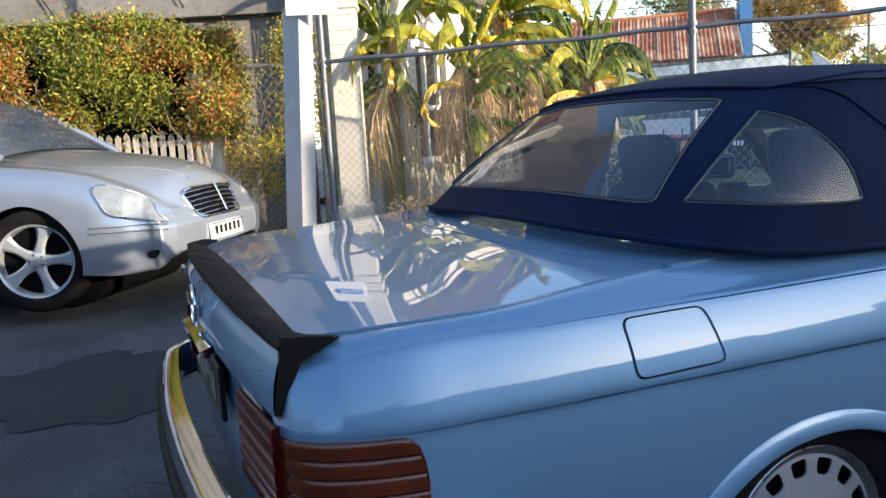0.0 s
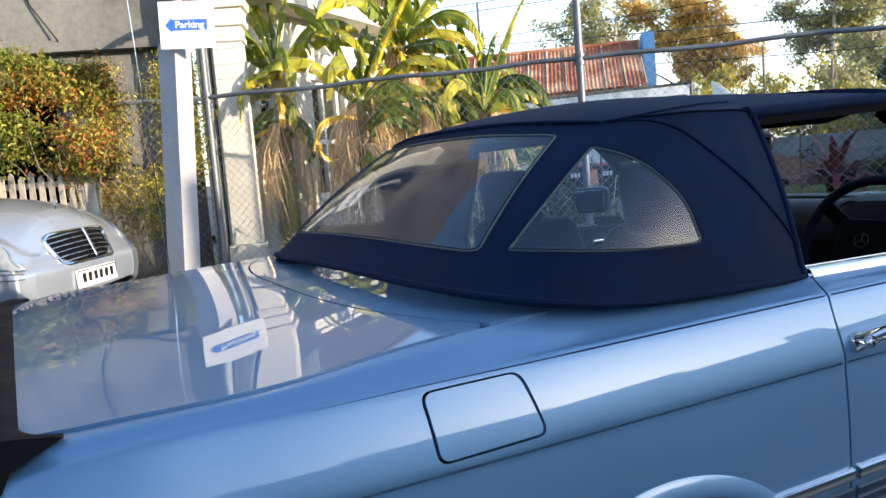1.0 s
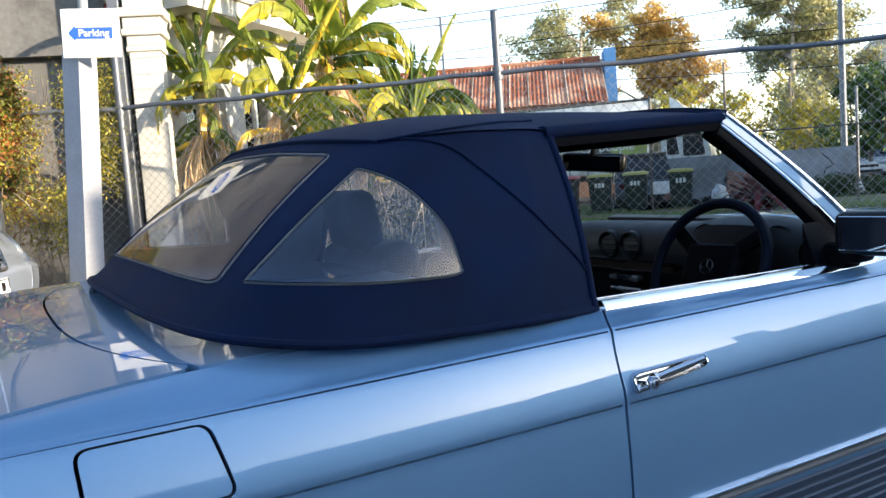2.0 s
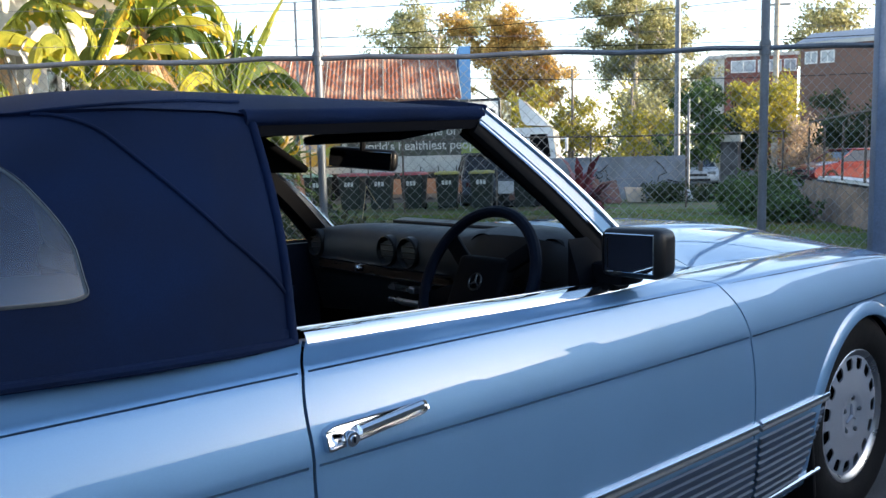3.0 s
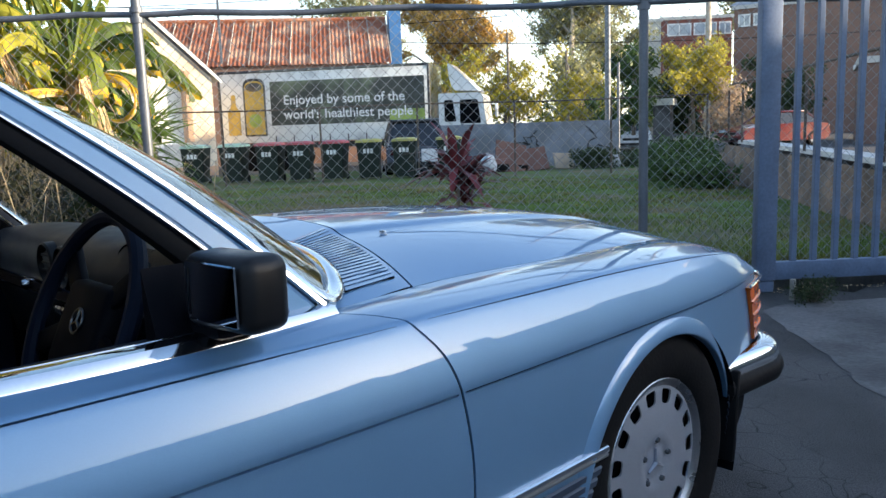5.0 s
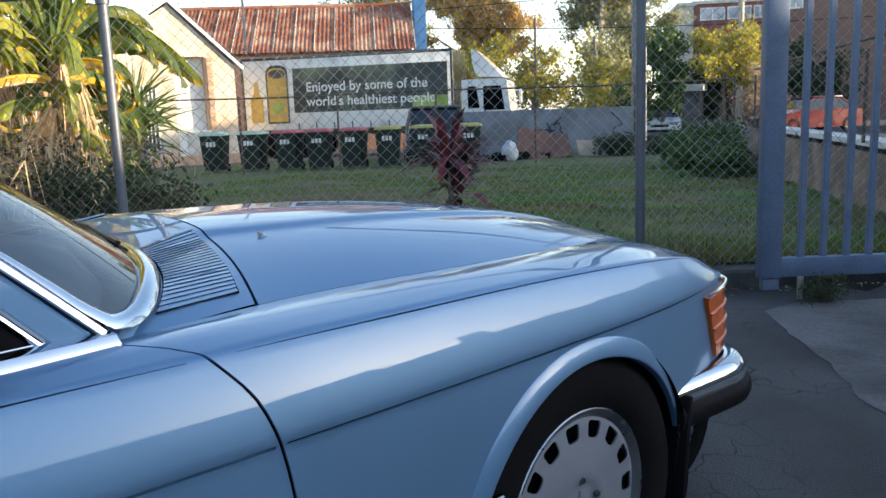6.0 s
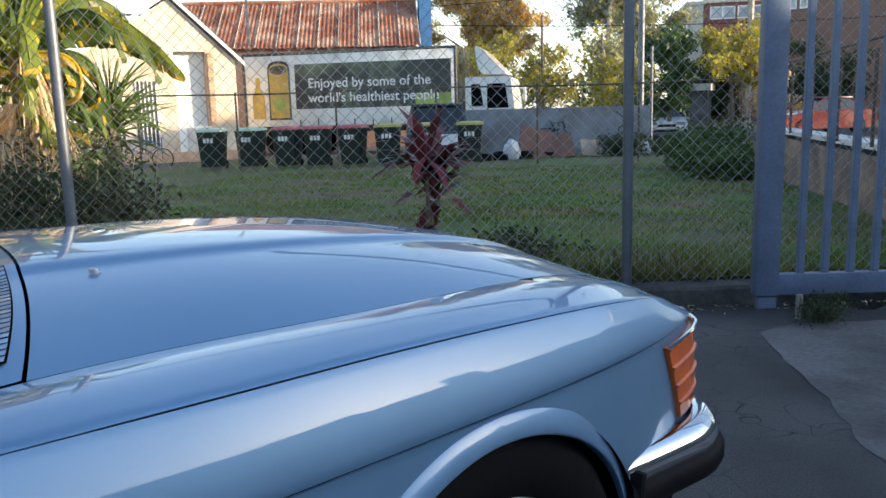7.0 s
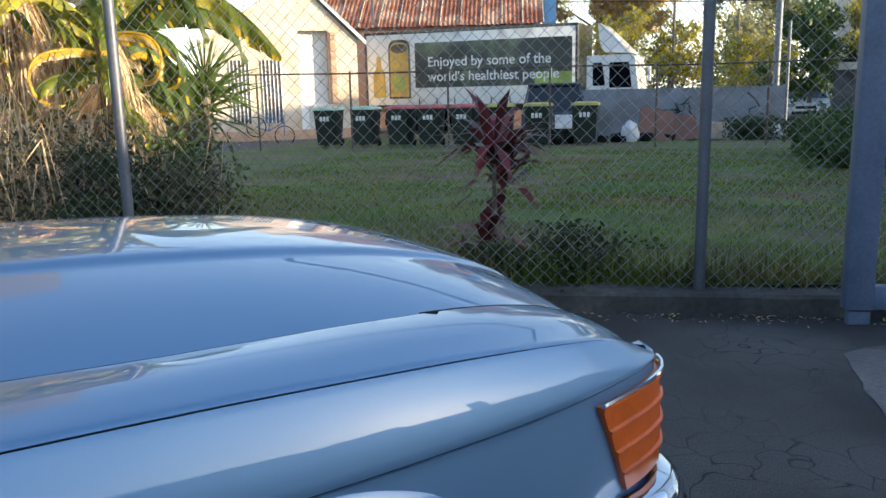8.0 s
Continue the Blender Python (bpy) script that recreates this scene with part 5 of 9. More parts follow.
# ---- the yard: ground, kerb, lot, street ----
rng = random.Random(7)
FD = Vector((.757, -.653, 0))                     # along the fence
FN = Vector((.653, .757, 0))                      # away over the lot
P1, P2 = Vector((1.85, 3.13, 0)), Vector((4.24, 1.07, 0))
GAPF = 3.155
M.update({
    "concrete_old": material("old_concrete", (.135, .135, .138), .85, 0, .30, 2.2, 40, bump=.3, bump_scale=30, second=(.070, .070, .071), second_scale=1.6),
    "kerb_stone": material("dirty_kerb_concrete", (.060, .058, .055), .9, 0, .35, 3.0, 30, bump=.5, bump_scale=22, second=(.11, .105, .095), second_scale=2.2, second_at=.60),
    "steel": material("weathered_galvanised_steel", (.135, .148, .172), .5, .45, .18, 5, 80, bump=.06, bump_scale=60),
    "wire": material("galvanised_wire", (.29, .295, .30), .5, .5, .15, 6, 100),
    "gatepaint": material("grey_blue_gate_paint", (.115, .155, .235), .5, .15, .18, 5, 60, bump=.08, bump_scale=40),
    "grass": material("grass_blades", (.112, .178, .013), .7, 0, .35, 1.1, 12, leaf=.35, island=.5, second=(.20, .155, .05), second_scale=.7, second_at=.53),
    "soil": material("grassed_soil", (.064, .106, .014), .95, 0, .35, 1.5, 25, bump=.6, bump_scale=18, second=(.115, .092, .042), second_scale=.5, second_at=.52),
    "render_wall": material("grey_render", (.145, .143, .140), .9, 0, .25, 1.1, 20, bump=.15, bump_scale=25, second=(.08, .078, .076), second_scale=1.6, second_at=.60),
    "facade": material("cream_render", (.58, .56, .51), .8, 0, .08, 2, 40, bump=.08, bump_scale=30, second=(.55, .50, .42), second_scale=1.5, second_at=.62),
    "post_paint": material("pale_grey_post_paint", (.30, .31, .34), .6, .1, .10, 3, 40, second=(.36, .36, .38), second_scale=2.5, second_at=.62),
    "lattice": material("brown_screen", (.10, .060, .045), .8, 0, .2, 6, 60),
    "red_plastic": material("red_alarm_plastic", (.45, .03, .02), .35, 0, .1, 10, 60),
    "old_timber": material("weathered_timber", (.36, .33, .29), .85, 0, .25, 4, 40, rand=.25, bump=.3, bump_scale=50, stretch=(6, 6, 1)),
    "brick": material("sunlit_brick", (.46, .30, .20), .85, 0, .15, 3, 30, rand=.2, bump=.2),
    "rust": material("rusty_iron_roof", (.30, .105, .055), .8, .1, .32, .9, 9, island=.22, second=(.40, .23, .15), second_scale=.9, second_at=.56, stretch=(1, 1, 1)),
    "bluewall": material("blue_metal_wall", (.045, .15, .36), .55, 0, .12, 1, 10),
    "zinc": material("zinc_sheet", (.17, .205, .26), .5, .4, .15, 2, 20, second=(.13, .15, .18), second_scale=1.5),
    "binbody": material("dark_green_bin_plastic", (.009, .018, .013), .5, 0, .15, 5, 60),
    "lidgreen": material("pale_green_lid", (.40, .55, .42), .5, 0, .1, 5, 60),
    "lidred": material("red_lid", (.42, .085, .095), .5, 0, .1, 5, 60),
    "lidyellow": material("yellow_lid", (.42, .37, .10), .5, 0, .1, 5, 60),
    "trailer": material("white_trailer_curtain", (.74, .75, .74), .55, 0, .07, 1, 12, second=(.50, .50, .50), second_scale=1.5, second_at=.62),
    "dark_print": material("dark_photo_print", (.050, .055, .048), .5, 0, .4, .7, 6, second=(.16, .19, .12), second_scale=.8, second_at=.58),
    "yellow_print": material("amber_print", (.50, .34, .075), .5, 0, .25, 2, 12),
    "green_print": material("green_print", (.30, .38, .08), .5, 0, .25, 2, 12),
    "stone": material("rough_retaining_stone", (.21, .145, .105), .9, 0, .4, 2.2, 20, bump=.9, bump_scale=5, second=(.13, .10, .085), second_scale=2.5),
    "cement": material("pale_cement", (.55, .54, .51), .8, 0, .12, 3, 30),
    "bark": material("grey_bark", (.20, .165, .13), .9, 0, .3, 4, 30, bump=.4, bump_scale=14, stretch=(3, 3, 1)),
    "palebark": material("pale_bark", (.42, .37, .31), .85, 0, .25, 3, 30, bump=.3, bump_scale=14, stretch=(3, 3, 1)),
    "gum": material("grey_green_leaves", (.36, .35, .17), .6, 0, .2, .8, 5, leaf=.5, island=.45),
    "oak": material("rusty_green_leaves", (.62, .43, .14), .65, 0, .2, .8, 5, leaf=.55, island=.4),
    "lime": material("yellow_green_leaves", (.40, .36, .06), .6, 0, .2, .8, 5, leaf=.5, island=.4),
    "darkleaf": material("dark_green_leaves", (.045, .065, .022), .6, 0, .2, 1.5, 8, leaf=.25, island=.45),
    "bushleaf": material("ivy_green_leaves", (.060, .105, .024), .55, 0, .2, 1.5, 8, leaf=.25, island=.45),
    "hedge_g": material("hedge_green_leaves", (.150, .175, .022), .55, 0, .25, 2.5, 12, leaf=.35, island=.5),
    "hedge_r": material("hedge_red_leaves", (.30, .115, .026), .6, 0, .25, 2.5, 12, leaf=.35, island=.45),
    "hedge_y": material("creeper_yellow_leaves", (.42, .36, .06), .6, 0, .25, 2.5, 12, leaf=.35, island=.4),
    "blossom": material("pale_blossom", (.50, .38, .26), .7, 0, .2, 1.5, 8, leaf=.4, island=.35),
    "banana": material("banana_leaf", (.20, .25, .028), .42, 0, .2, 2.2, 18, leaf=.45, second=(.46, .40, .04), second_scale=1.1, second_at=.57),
    # darker copy of the leaf above, shade put into its colour; yucca uses it too
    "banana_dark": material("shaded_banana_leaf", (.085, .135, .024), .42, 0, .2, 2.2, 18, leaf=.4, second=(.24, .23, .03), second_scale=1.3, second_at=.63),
    "banana_edge": material("yellow_banana_edge", (.70, .47, .035), .5, 0, .2, 4, 20, leaf=.4),
    "deadleaf": material("dry_banana_leaf", (.74, .56, .34), .85, 0, .3, 5, 30, leaf=.35, island=.4, stretch=(3, 3, 1)),
    "stem": material("banana_stem", (.22, .20, .07), .55, 0, .25, 3, 20, second=(.20, .11, .05), second_scale=4, stretch=(1, 1, .4)),
    "cordyline": material("dark_red_cordyline_leaf", (.145, .030, .034), .45, 0, .25, 3, 20, leaf=.3, island=.45),
    "redcar": material("red_car_paint", (.13, .013, .016), .3, 0, .05, 4, 60, coat=.8),
    "whitecar": material("white_car_paint", (.70, .71, .72), .3, 0, .04, 4, 60, coat=.8),
    "darkcar": material("dark_car_paint", (.035, .038, .045), .3, .2, .06, 4, 60, coat=.8),
    "bag": material("white_plastic_bag", (.60, .60, .62), .4, 0, .15, 8, 60, bump=.4, bump_scale=25),
    "board": material("brown_board", (.17, .09, .07), .8, 0, .2, 4, 40),
    "card": material("tan_cardboard", (.42, .33, .24), .85, 0, .15, 4, 40),
    "brownwall": material("brown_brick_far", (.22, .135, .105), .85, 0, .12, .6, 3),
    "redwall": material("red_brick_far", (.27, .11, .085), .85, 0, .12, .6, 3),
    "roadmark": material("street_asphalt", (.075, .075, .078), .9, 0, .15, .4, 6),
    "lamp_glass": material("headlamp_lens", (.25, .27, .28), .10, .25, .15, 14, 60, coat=1.0),
    "tyremark": material("dark_oil_stain", (.018, .018, .020), .75, 0, .3, 5, 60),
})


def asphalt():
    """Worn bitumen with fine stone, patches and a net of cracks."""
    m = material("worn_asphalt", (.076, .077, .080), .88, 0, .42, 1.3, 120, bump=.6, bump_scale=160, second=(.046, .047, .051), second_scale=.75, second_at=.53)
    nt = m.node_tree
    b = nt.nodes["Principled BSDF"]
    src = b.inputs["Base Color"].links[0].from_socket
    tc = nt.nodes.new("ShaderNodeTexCoord")
    wob = nt.nodes.new("ShaderNodeTexNoise")
    wob.inputs["Scale"].default_value = 2.5
    add = nt.nodes.new("ShaderNodeMix")
    add.data_type = 'VECTOR'
    add.inputs[0].default_value = .42
    vor = nt.nodes.new("ShaderNodeTexVoronoi")
    vor.feature = 'DISTANCE_TO_EDGE'
    vor.inputs["Scale"].default_value = 8.0
    rmp = nt.nodes.new("ShaderNodeMapRange")
    rmp.inputs[1].default_value, rmp.inputs[2].default_value = .0005, .019
    gate = nt.nodes.new("ShaderNodeTexNoise")
    gate.inputs["Scale"].default_value = 1.3
    gr = nt.nodes.new("ShaderNodeMapRange")
    gr.inputs[1].default_value, gr.inputs[2].default_value = .40, .58
    mx = nt.nodes.new("ShaderNodeMix")
    mx.data_type, mx.blend_type = 'RGBA', 'MULTIPLY'
    inv = nt.nodes.new("ShaderNodeMath")
    inv.operation = 'MULTIPLY_ADD'
    sub = nt.nodes.new("ShaderNodeMath")
    sub.operation = 'SUBTRACT'
    sub.inputs[0].default_value = 1.0
    L = nt.links.new
    L(tc.outputs["Object"], wob.inputs["Vector"])
    L(tc.outputs["Object"], add.inputs[4])
    L(wob.outputs["Color"], add.inputs[5])
    L(add.outputs[1], vor.inputs["Vector"])
    L(vor.outputs["Distance"], rmp.inputs[0])
    L(tc.outputs["Object"], gate.inputs["Vector"])
    L(gate.outputs["Fac"], gr.inputs[0])
    L(rmp.outputs[0], sub.inputs[1])
    mul = nt.nodes.new("ShaderNodeMath")
    mul.operation = 'MULTIPLY'
    L(sub.outputs[0], mul.inputs[0])
    L(gr.outputs[0], mul.inputs[1])
    L(mul.outputs[0], mx.inputs[0])
    L(src, mx.inputs[6])
    mx.inputs[7].default_value = (.20, .20, .21, 1)
    L(mx.outputs[2], b.inputs["Base Color"])
    return m


def z_ground(x, y):
    """The yard's level on the near side of the fence."""
    return .0208 * min(0, x - 1.235) + .05 * max(0, y) * min(1, max(0, (1.2 - x) / 2.5))


def z_lot(a):
    """The lot falls away from the fence; a is the way beyond it."""
    return .125 - .021 * min(a, 24)


# one sheet of ground out to the horizon
xs = sorted(set([-400, -150, -60, -25] + list(np.arange(-14, 30, 1.0)) + [40, 60, 100, 200, 400]))
ysg = sorted(set([-400, -150, -60, -25] + list(np.arange(-14, 40, 1.0)) + [50, 70, 100, 200, 400]))
g = Geo()
g.grid(lambda a, b: (a, b, (z_ground(a, b) if (Vector((a, b, 0)) - P2).dot(FN) < .6 else -.60)), [float(x) for x in xs], [float(y) for y in ysg], flip=False)
solo("ground", g, asphalt(), "worn grey asphalt yard with cracks and dark patches", "asphalt yard", kind="structure")
g = Geo()
rows = [0.05, .3, .8, 1.5, 3, 5, 8, 11, 14, 17, 20, 24]
g.grid(lambda s, a: tuple(P2 + FD * s + FN * a + Vector((0, 0, z_lot(a) + .03 * noise.noise(Vector((s * .4, a * .4, 0)))))), [float(s) for s in np.linspace(-9, 14, 60)], rows)
solo("lawn", g, M["soil"], "rough grassed lot behind the wire fence", "lawn", kind="structure")
g = Geo()
g.grid(lambda s, a: tuple(P2 + FD * s + FN * a + Vector((0, 0, -.39))), [-300, -60, 0, 60, 300], [15, 60, 300], flip=False)
solo("road", g, M["roadmark"], "grey asphalt street beyond the lot", "street", kind="structure")
# dark oil patch
g = Geo()
pts = []
for k in range(150):
    a = k * math.tau / 150
    d_ = Vector((math.cos(a), math.sin(a), 0))
    r = 1 + .30 * noise.noise(d_ * 1.6 + Vector((0, 0, 3))) + .16 * noise.noise(d_ * 5 + Vector((0, 0, 7))) + .09 * noise.noise(d_ * 14)
    x, y = -2.62 + .50 * r * d_.x, 2.30 + .52 * r * d_.y
    pts.append((x, y, z_ground(x, y) + .005))
g.add(pts, [tuple(range(150))])
solo("stain", g, M["tyremark"], "dark damp oil patch on the asphalt", "stain", kind="structure")
# concrete patch and crack joint by the gate
g = Geo()
pts = [(4.16, .23), (3.84, -.08), (3.57, -.35), (3.21, -.62), (3.08, -.77), (2.75, -1.2), (2.6, -3.0), (7.5, -4.5), (8.0, -2.85), (5.9, -1.05), (4.5, .18)]
pts = dense(pts, .08)
g.add([(x + .03 * noise.noise(Vector((x * 5, y * 5, 0))) + .02 * noise.noise(Vector((x * 19, y * 19, 2))), y + .03 * noise.noise(Vector((x * 5, y * 5, 5))), .0028) for x, y in pts], [tuple(range(len(pts)))])
solo("concrete_patch", g, M["concrete_old"], "paler worn concrete apron before the gate", "concrete", kind="structure")
# kerb under the fence
g = Geo()
s0, s1 = -6.45, 6.0
n = 40
V = []
for k in range(n + 1):
    p = P2 + FD * (s0 + (s1 - s0) * k / n)
    w = .006 * noise.noise(Vector((k * .7, 0, 0)))
    for a, z in ((-.10 + w, z_ground(p.x, p.y) - .05), (-.10 + w, .095 + w), (-.085, .112 + w), (.08, .118), (.10, .05)):
        V.append(tuple(p + FN * a + Vector((0, 0, z))))
g.add(V, [(i * 5 + k, (i + 1) * 5 + k, (i + 1) * 5 + k + 1, i * 5 + k + 1) for i in range(n) for k in range(4)])
solo("kerb", g, M["kerb_stone"], "low dirty concrete kerb under the wire fence", "kerb", kind="structure")

# dry leaves and grit blown against the kerb
g = Geo()
for k in range(900):
    q, w = rng.uniform(-5.5, 3.0), .10 + abs(rng.gauss(0, .07))
    p = P2 + FD * q - FN * w
    z = z_ground(p.x, p.y) + .004
    t_, sz = rng.uniform(0, math.tau), rng.uniform(.004, .016)
    u_, v_ = Vector((math.cos(t_), math.sin(t_), rng.uniform(-.1, .5))) * sz, Vector((-math.sin(t_), math.cos(t_), rng.uniform(-.1, .5))) * sz * .4
    c_ = Vector((p.x, p.y, z + sz * .3))
    g.add([c_ - u_, c_ + v_, c_ + u_, c_ - v_], [(0, 1, 2, 3)])
solo("leaf_litter", g, M["deadleaf"], "dry leaf litter lying along the kerb", "leaf litter", kind="stuff", sharp=0)

# ---- grass, weeds ----
def blades(g, spots, h0, h1, w, lean=.5):
    for x, y, z in spots:
        h, a = rng.uniform(h0, h1), rng.uniform(0, math.tau)
        d = Vector((math.cos(a), math.sin(a), 0))
        s = Vector((-d.y, d.x, 0)) * w * rng.uniform(.6, 1.3)
        l = d * h * rng.uniform(.05, lean)
        b = Vector((x, y, z - .01))
        m = b + l * .35 + Vector((0, 0, h * .6))
        t = b + l + Vector((0, 0, h))
        g.add([b - s, b + s, m + s * .7, m - s * .7, t], [(0, 1, 2, 3), (3, 2, 4)])
    return g


g = Geo()
spots = []
while len(spots) < 90000:
    s, a = rng.uniform(-5.5, 7.5), .1 + 13.5 * rng.random() ** 2.0
    if noise.noise(Vector((s * .9, a * .9, 2))) < -.28 and rng.random() < .8:
        continue
    p = P2 + FD * s + FN * a
    spots.append((p.x, p.y, z_lot(a) + .03 * noise.noise(Vector((s * .4, a * .4, 0)))))
near = [p for p in spots if (Vector(p) - P2).dot(FN) < 3.2]
far = [p for p in spots if (Vector(p) - P2).dot(FN) >= 3.2]
blades(g, near, .025, .070, .0030, 1.5)
blades(g, far, .020, .050, .0065, 1.6)
solo("grass", g, M["grass"], "patchy green and yellowed rough grass", "grass", kind="stuff", sharp=0)
# tufts along the kerb and the shrub-like weeds before the posts
g = Geo()
spots = []
for k in range(2400):
    s = rng.uniform(-2.6, .6) if k < 1500 else rng.uniform(-6, 4)
    a = rng.uniform(.02, .35)
    p = P2 + FD * s + FN * a
    spots.append((p.x, p.y, .115))
blades(g, spots, .07, .24, .0040, .8)
solo("weeds", g, M["grass"], "tall weeds growing along the kerb", "weeds", kind="stuff", sharp=0)


def leaf_cloud(g, centres, per, spread, size, mi=0, flat=0.0):
    """Many small pointed leaves scattered round centres."""
    for c in centres:
        for _ in range(per):
            o = Vector((rng.gauss(0, 1), rng.gauss(0, 1), rng.gauss(0, .8))) * spread
            p = Vector(c) + o
            n = Vector((rng.gauss(0, 1), rng.gauss(0, 1), rng.gauss(flat, 1))).normalized()
            t = n.orthogonal().normalized()
            t.rotate(Matrix.Rotation(rng.uniform(0, math.tau), 3, n))
            b = n.cross(t)
            s = size * rng.uniform(.6, 1.4)
            g.add([p - t * s, p + b * s * .42 + n * s * .1, p + t * s, p - b * s * .42 + n * s * .1], [(0, 1, 2, 3)], mi)
    return g


def shrub(name, label, x, y, z, r, h, mat, n=60, leaf=.035, per=14, category="shrub", twig="bark"):
    t = thing(name, label, category, pose(x, y, z))
    g = Geo()
    tips = []
    for k in range(max(6, n // 6)):
        a = rng.uniform(0, math.tau)
        rr = r * rng.random() ** .5
        e = Vector((math.cos(a) * rr, math.sin(a) * rr, h * rng.uniform(.5, 1)))
        g.tube([(0, 0, -.02), e * .5 + Vector((0, 0, h * .12)), e], [.012, .008, .003], 5)
        tips.append(e)
    part("stem_tangle", g, M[twig], t)
    g = Geo()
    cs = [Vector((rng.gauss(0, r * .5), rng.gauss(0, r * .5), h * rng.uniform(.12, .95))) for _ in range(n)] + tips
    leaf_cloud(g, cs, per, r * .16, leaf)
    part("foliage", g, M[mat], t, sharp=0)
    return t


shrub("kerb_shrub", "low dark green shrub growing through the fence", *(P2 + FD * -.62 + FN * .24)[:2], .10, .26, .30, "darkleaf", 90, .020, 14)
shrub("kerb_shrub", "low dark green shrub growing through the fence", *(P2 + FD * -1.05 + FN * .26)[:2], .10, .20, .20, "darkleaf", 60, .018, 14)
shrub("weed_clump", "dry weed clump at the foot of the gate", 4.60, .10, .0, .13, .14, "darkleaf", 70, .008, 26, "weed")

# ---- wire fence ----
fence = thing("wire_fence", "chain-link fence with galvanised posts, rails and barbed wire", "fence", pose(*P2))
def post(p, z0, z1, r=.030):
    g = Geo()
    g.tube([(p.x - P2.x, p.y - P2.y, z0), (p.x - P2.x, p.y - P2.y, z1)], r, 14)
    g.tube([(p.x - P2.x, p.y - P2.y, z1), (p.x - P2.x, p.y - P2.y, z1 + .012)], [r * 1.15, r * .6], 14)
    q = part("post", g, M["steel"], fence)
    g = Geo()
    for dz in (-.03, .03):
        g.tube([(p.x - P2.x, p.y - P2.y, 1.870 + dz - .016), (p.x - P2.x, p.y - P2.y, 1.870 + dz + .016)], r * 1.35, 14)
    part("clamp", g, M["steel"], q)
    g = Geo()
    g.tube([(p.x - P2.x, p.y - P2.y, 1.05), (p.x - P2.x, p.y - P2.y, 1.06)], r * 1.12, 14)
    part("tie_ring", g, M["steel"], q)
for k in (-2, -1, 0, 1):
    p = P2 + FD * (GAPF * k)
    post(p, .06 if k > -2 else .15, 2.33 if k < 1 else 2.2)
CORNER = P2 + FD * (GAPF * -2)
LD = Vector((-.93, .36, 0)).normalized()
for k in (1, 2):
    p = CORNER + LD * (2.7 * k)
    post(p, .2, 2.3)
def rail(a, b, z, r, name="rail"):
    g = Geo()
    a, b = a - P2, b - P2
    n = 9
    g.tube([(*(a.lerp(b, k / n))[:2], z + .010 * math.sin(k * 1.7) * (0 < k < n)) for k in range(n + 1)], r, 10)
    part(name, g, M["steel"], fence)
rail(CORNER, P1, 1.874, .019)
rail(P1, P2, 1.870, .019)
rail(P2, P2 + FD * GAPF * 1.3, 1.870, .019)
rail(CORNER, CORNER + LD * 6, 1.870, .019)
g = Geo()
for z in (2.02, 2.14, 2.27):
    for a, b in ((CORNER, P1), (P1, P2), (P2, P2 + FD * 4)):
        A, B = a - P2, b - P2
        pts = [(*(A.lerp(B, k / 12))[:2], z - .025 * math.sin(math.pi * k / 12)) for k in range(13)]
        g.tube(pts, .0018, 4)
        for k in range(1, 22):
            c = A.lerp(B, k / 22)
            zz = z - .025 * math.sin(math.pi * k / 22)
            for sx in (-1, 1):
                g.tube([(c.x - FD.x * .010, c.y - FD.y * .010, zz - .014 * sx), (c.x + FD.x * .010, c.y + FD.y * .010, zz + .014 * sx)], .0013, 3)
part("barbed_wire", g, M["wire"], fence)


def chain(a, b, z0, z1, dx=.0735, r=.00185):
    """Diamond mesh: two crossing families of slanted wires, bent a little at each crossing."""
    g = Geo()
    a, b = a - P2, b - P2
    d = (b - a).normalized()
    n_ = Vector((-d.y, d.x, 0))
    L, H = (b - a).length, z1 - z0
    for fam in (1, -1):
        k0 = -int(H / dx) - 2 if fam > 0 else 0
        k1 = int(L / dx) + 1 if fam > 0 else int((L + H) / dx) + 2
        for k in range(k0, k1):
            s = k * dx
            pts = []
            lo, hi = 0.0, H
            if fam > 0:
                lo, hi = max(0, -s), min(H, L - s)
            else:
                lo, hi = max(0, s - L), min(H, s)
            if hi - lo < .03:
                continue
            m = max(1, int((hi - lo) / .34))
            for j in range(m + 1):
                h = lo + (hi - lo) * j / m
                q = a + d * (s + fam * h + .006 * math.sin(3.1 * h + s))
                pts.append((q.x + n_.x * .002 * fam, q.y + n_.y * .002 * fam, z0 + h))
            g.tube(pts, r, 3, caps=False)
    return g


for a, b, lo in ((CORNER, P1, .14), (P1, P2, .12), (P2, P2 + FD * 4.2, .12), (CORNER, CORNER + LD * 3.0, .2)):
    part("chain_link_mesh", chain(a, b, lo, 1.865), M["wire"], fence, sharp=0)

# ---- sliding gate in front of the fence ----
G0 = Vector((4.43, .40, 0))
gate = thing("sliding_gate", "blue-grey painted steel gate with upright bars", "gate", pose(G0.x, G0.y, 0, 0, 0, math.degrees(math.atan2(FD.y, FD.x))))
g = Geo()
g.rbox(.125, .075, 2.75, .006, 2, at=pose(.062, 0, 1.50))
part("gate_post", g, M["gatepaint"], gate)
g = Geo()
g.rbox(4.6, .06, .11, .005, 2, at=pose(.125 + 2.3, 0, .182))
part("bottom_rail", g, M["gatepaint"], gate)
g = Geo()
g.rbox(4.6, .06, .09, .005, 2, at=pose(.125 + 2.3, 0, 2.62))
part("top_rail", g, M["gatepaint"], gate)
g = Geo()
g.rbox(.034, .034, 2.36, .003, 1)
bar_me = mesh_of("bar", g, M["gatepaint"])
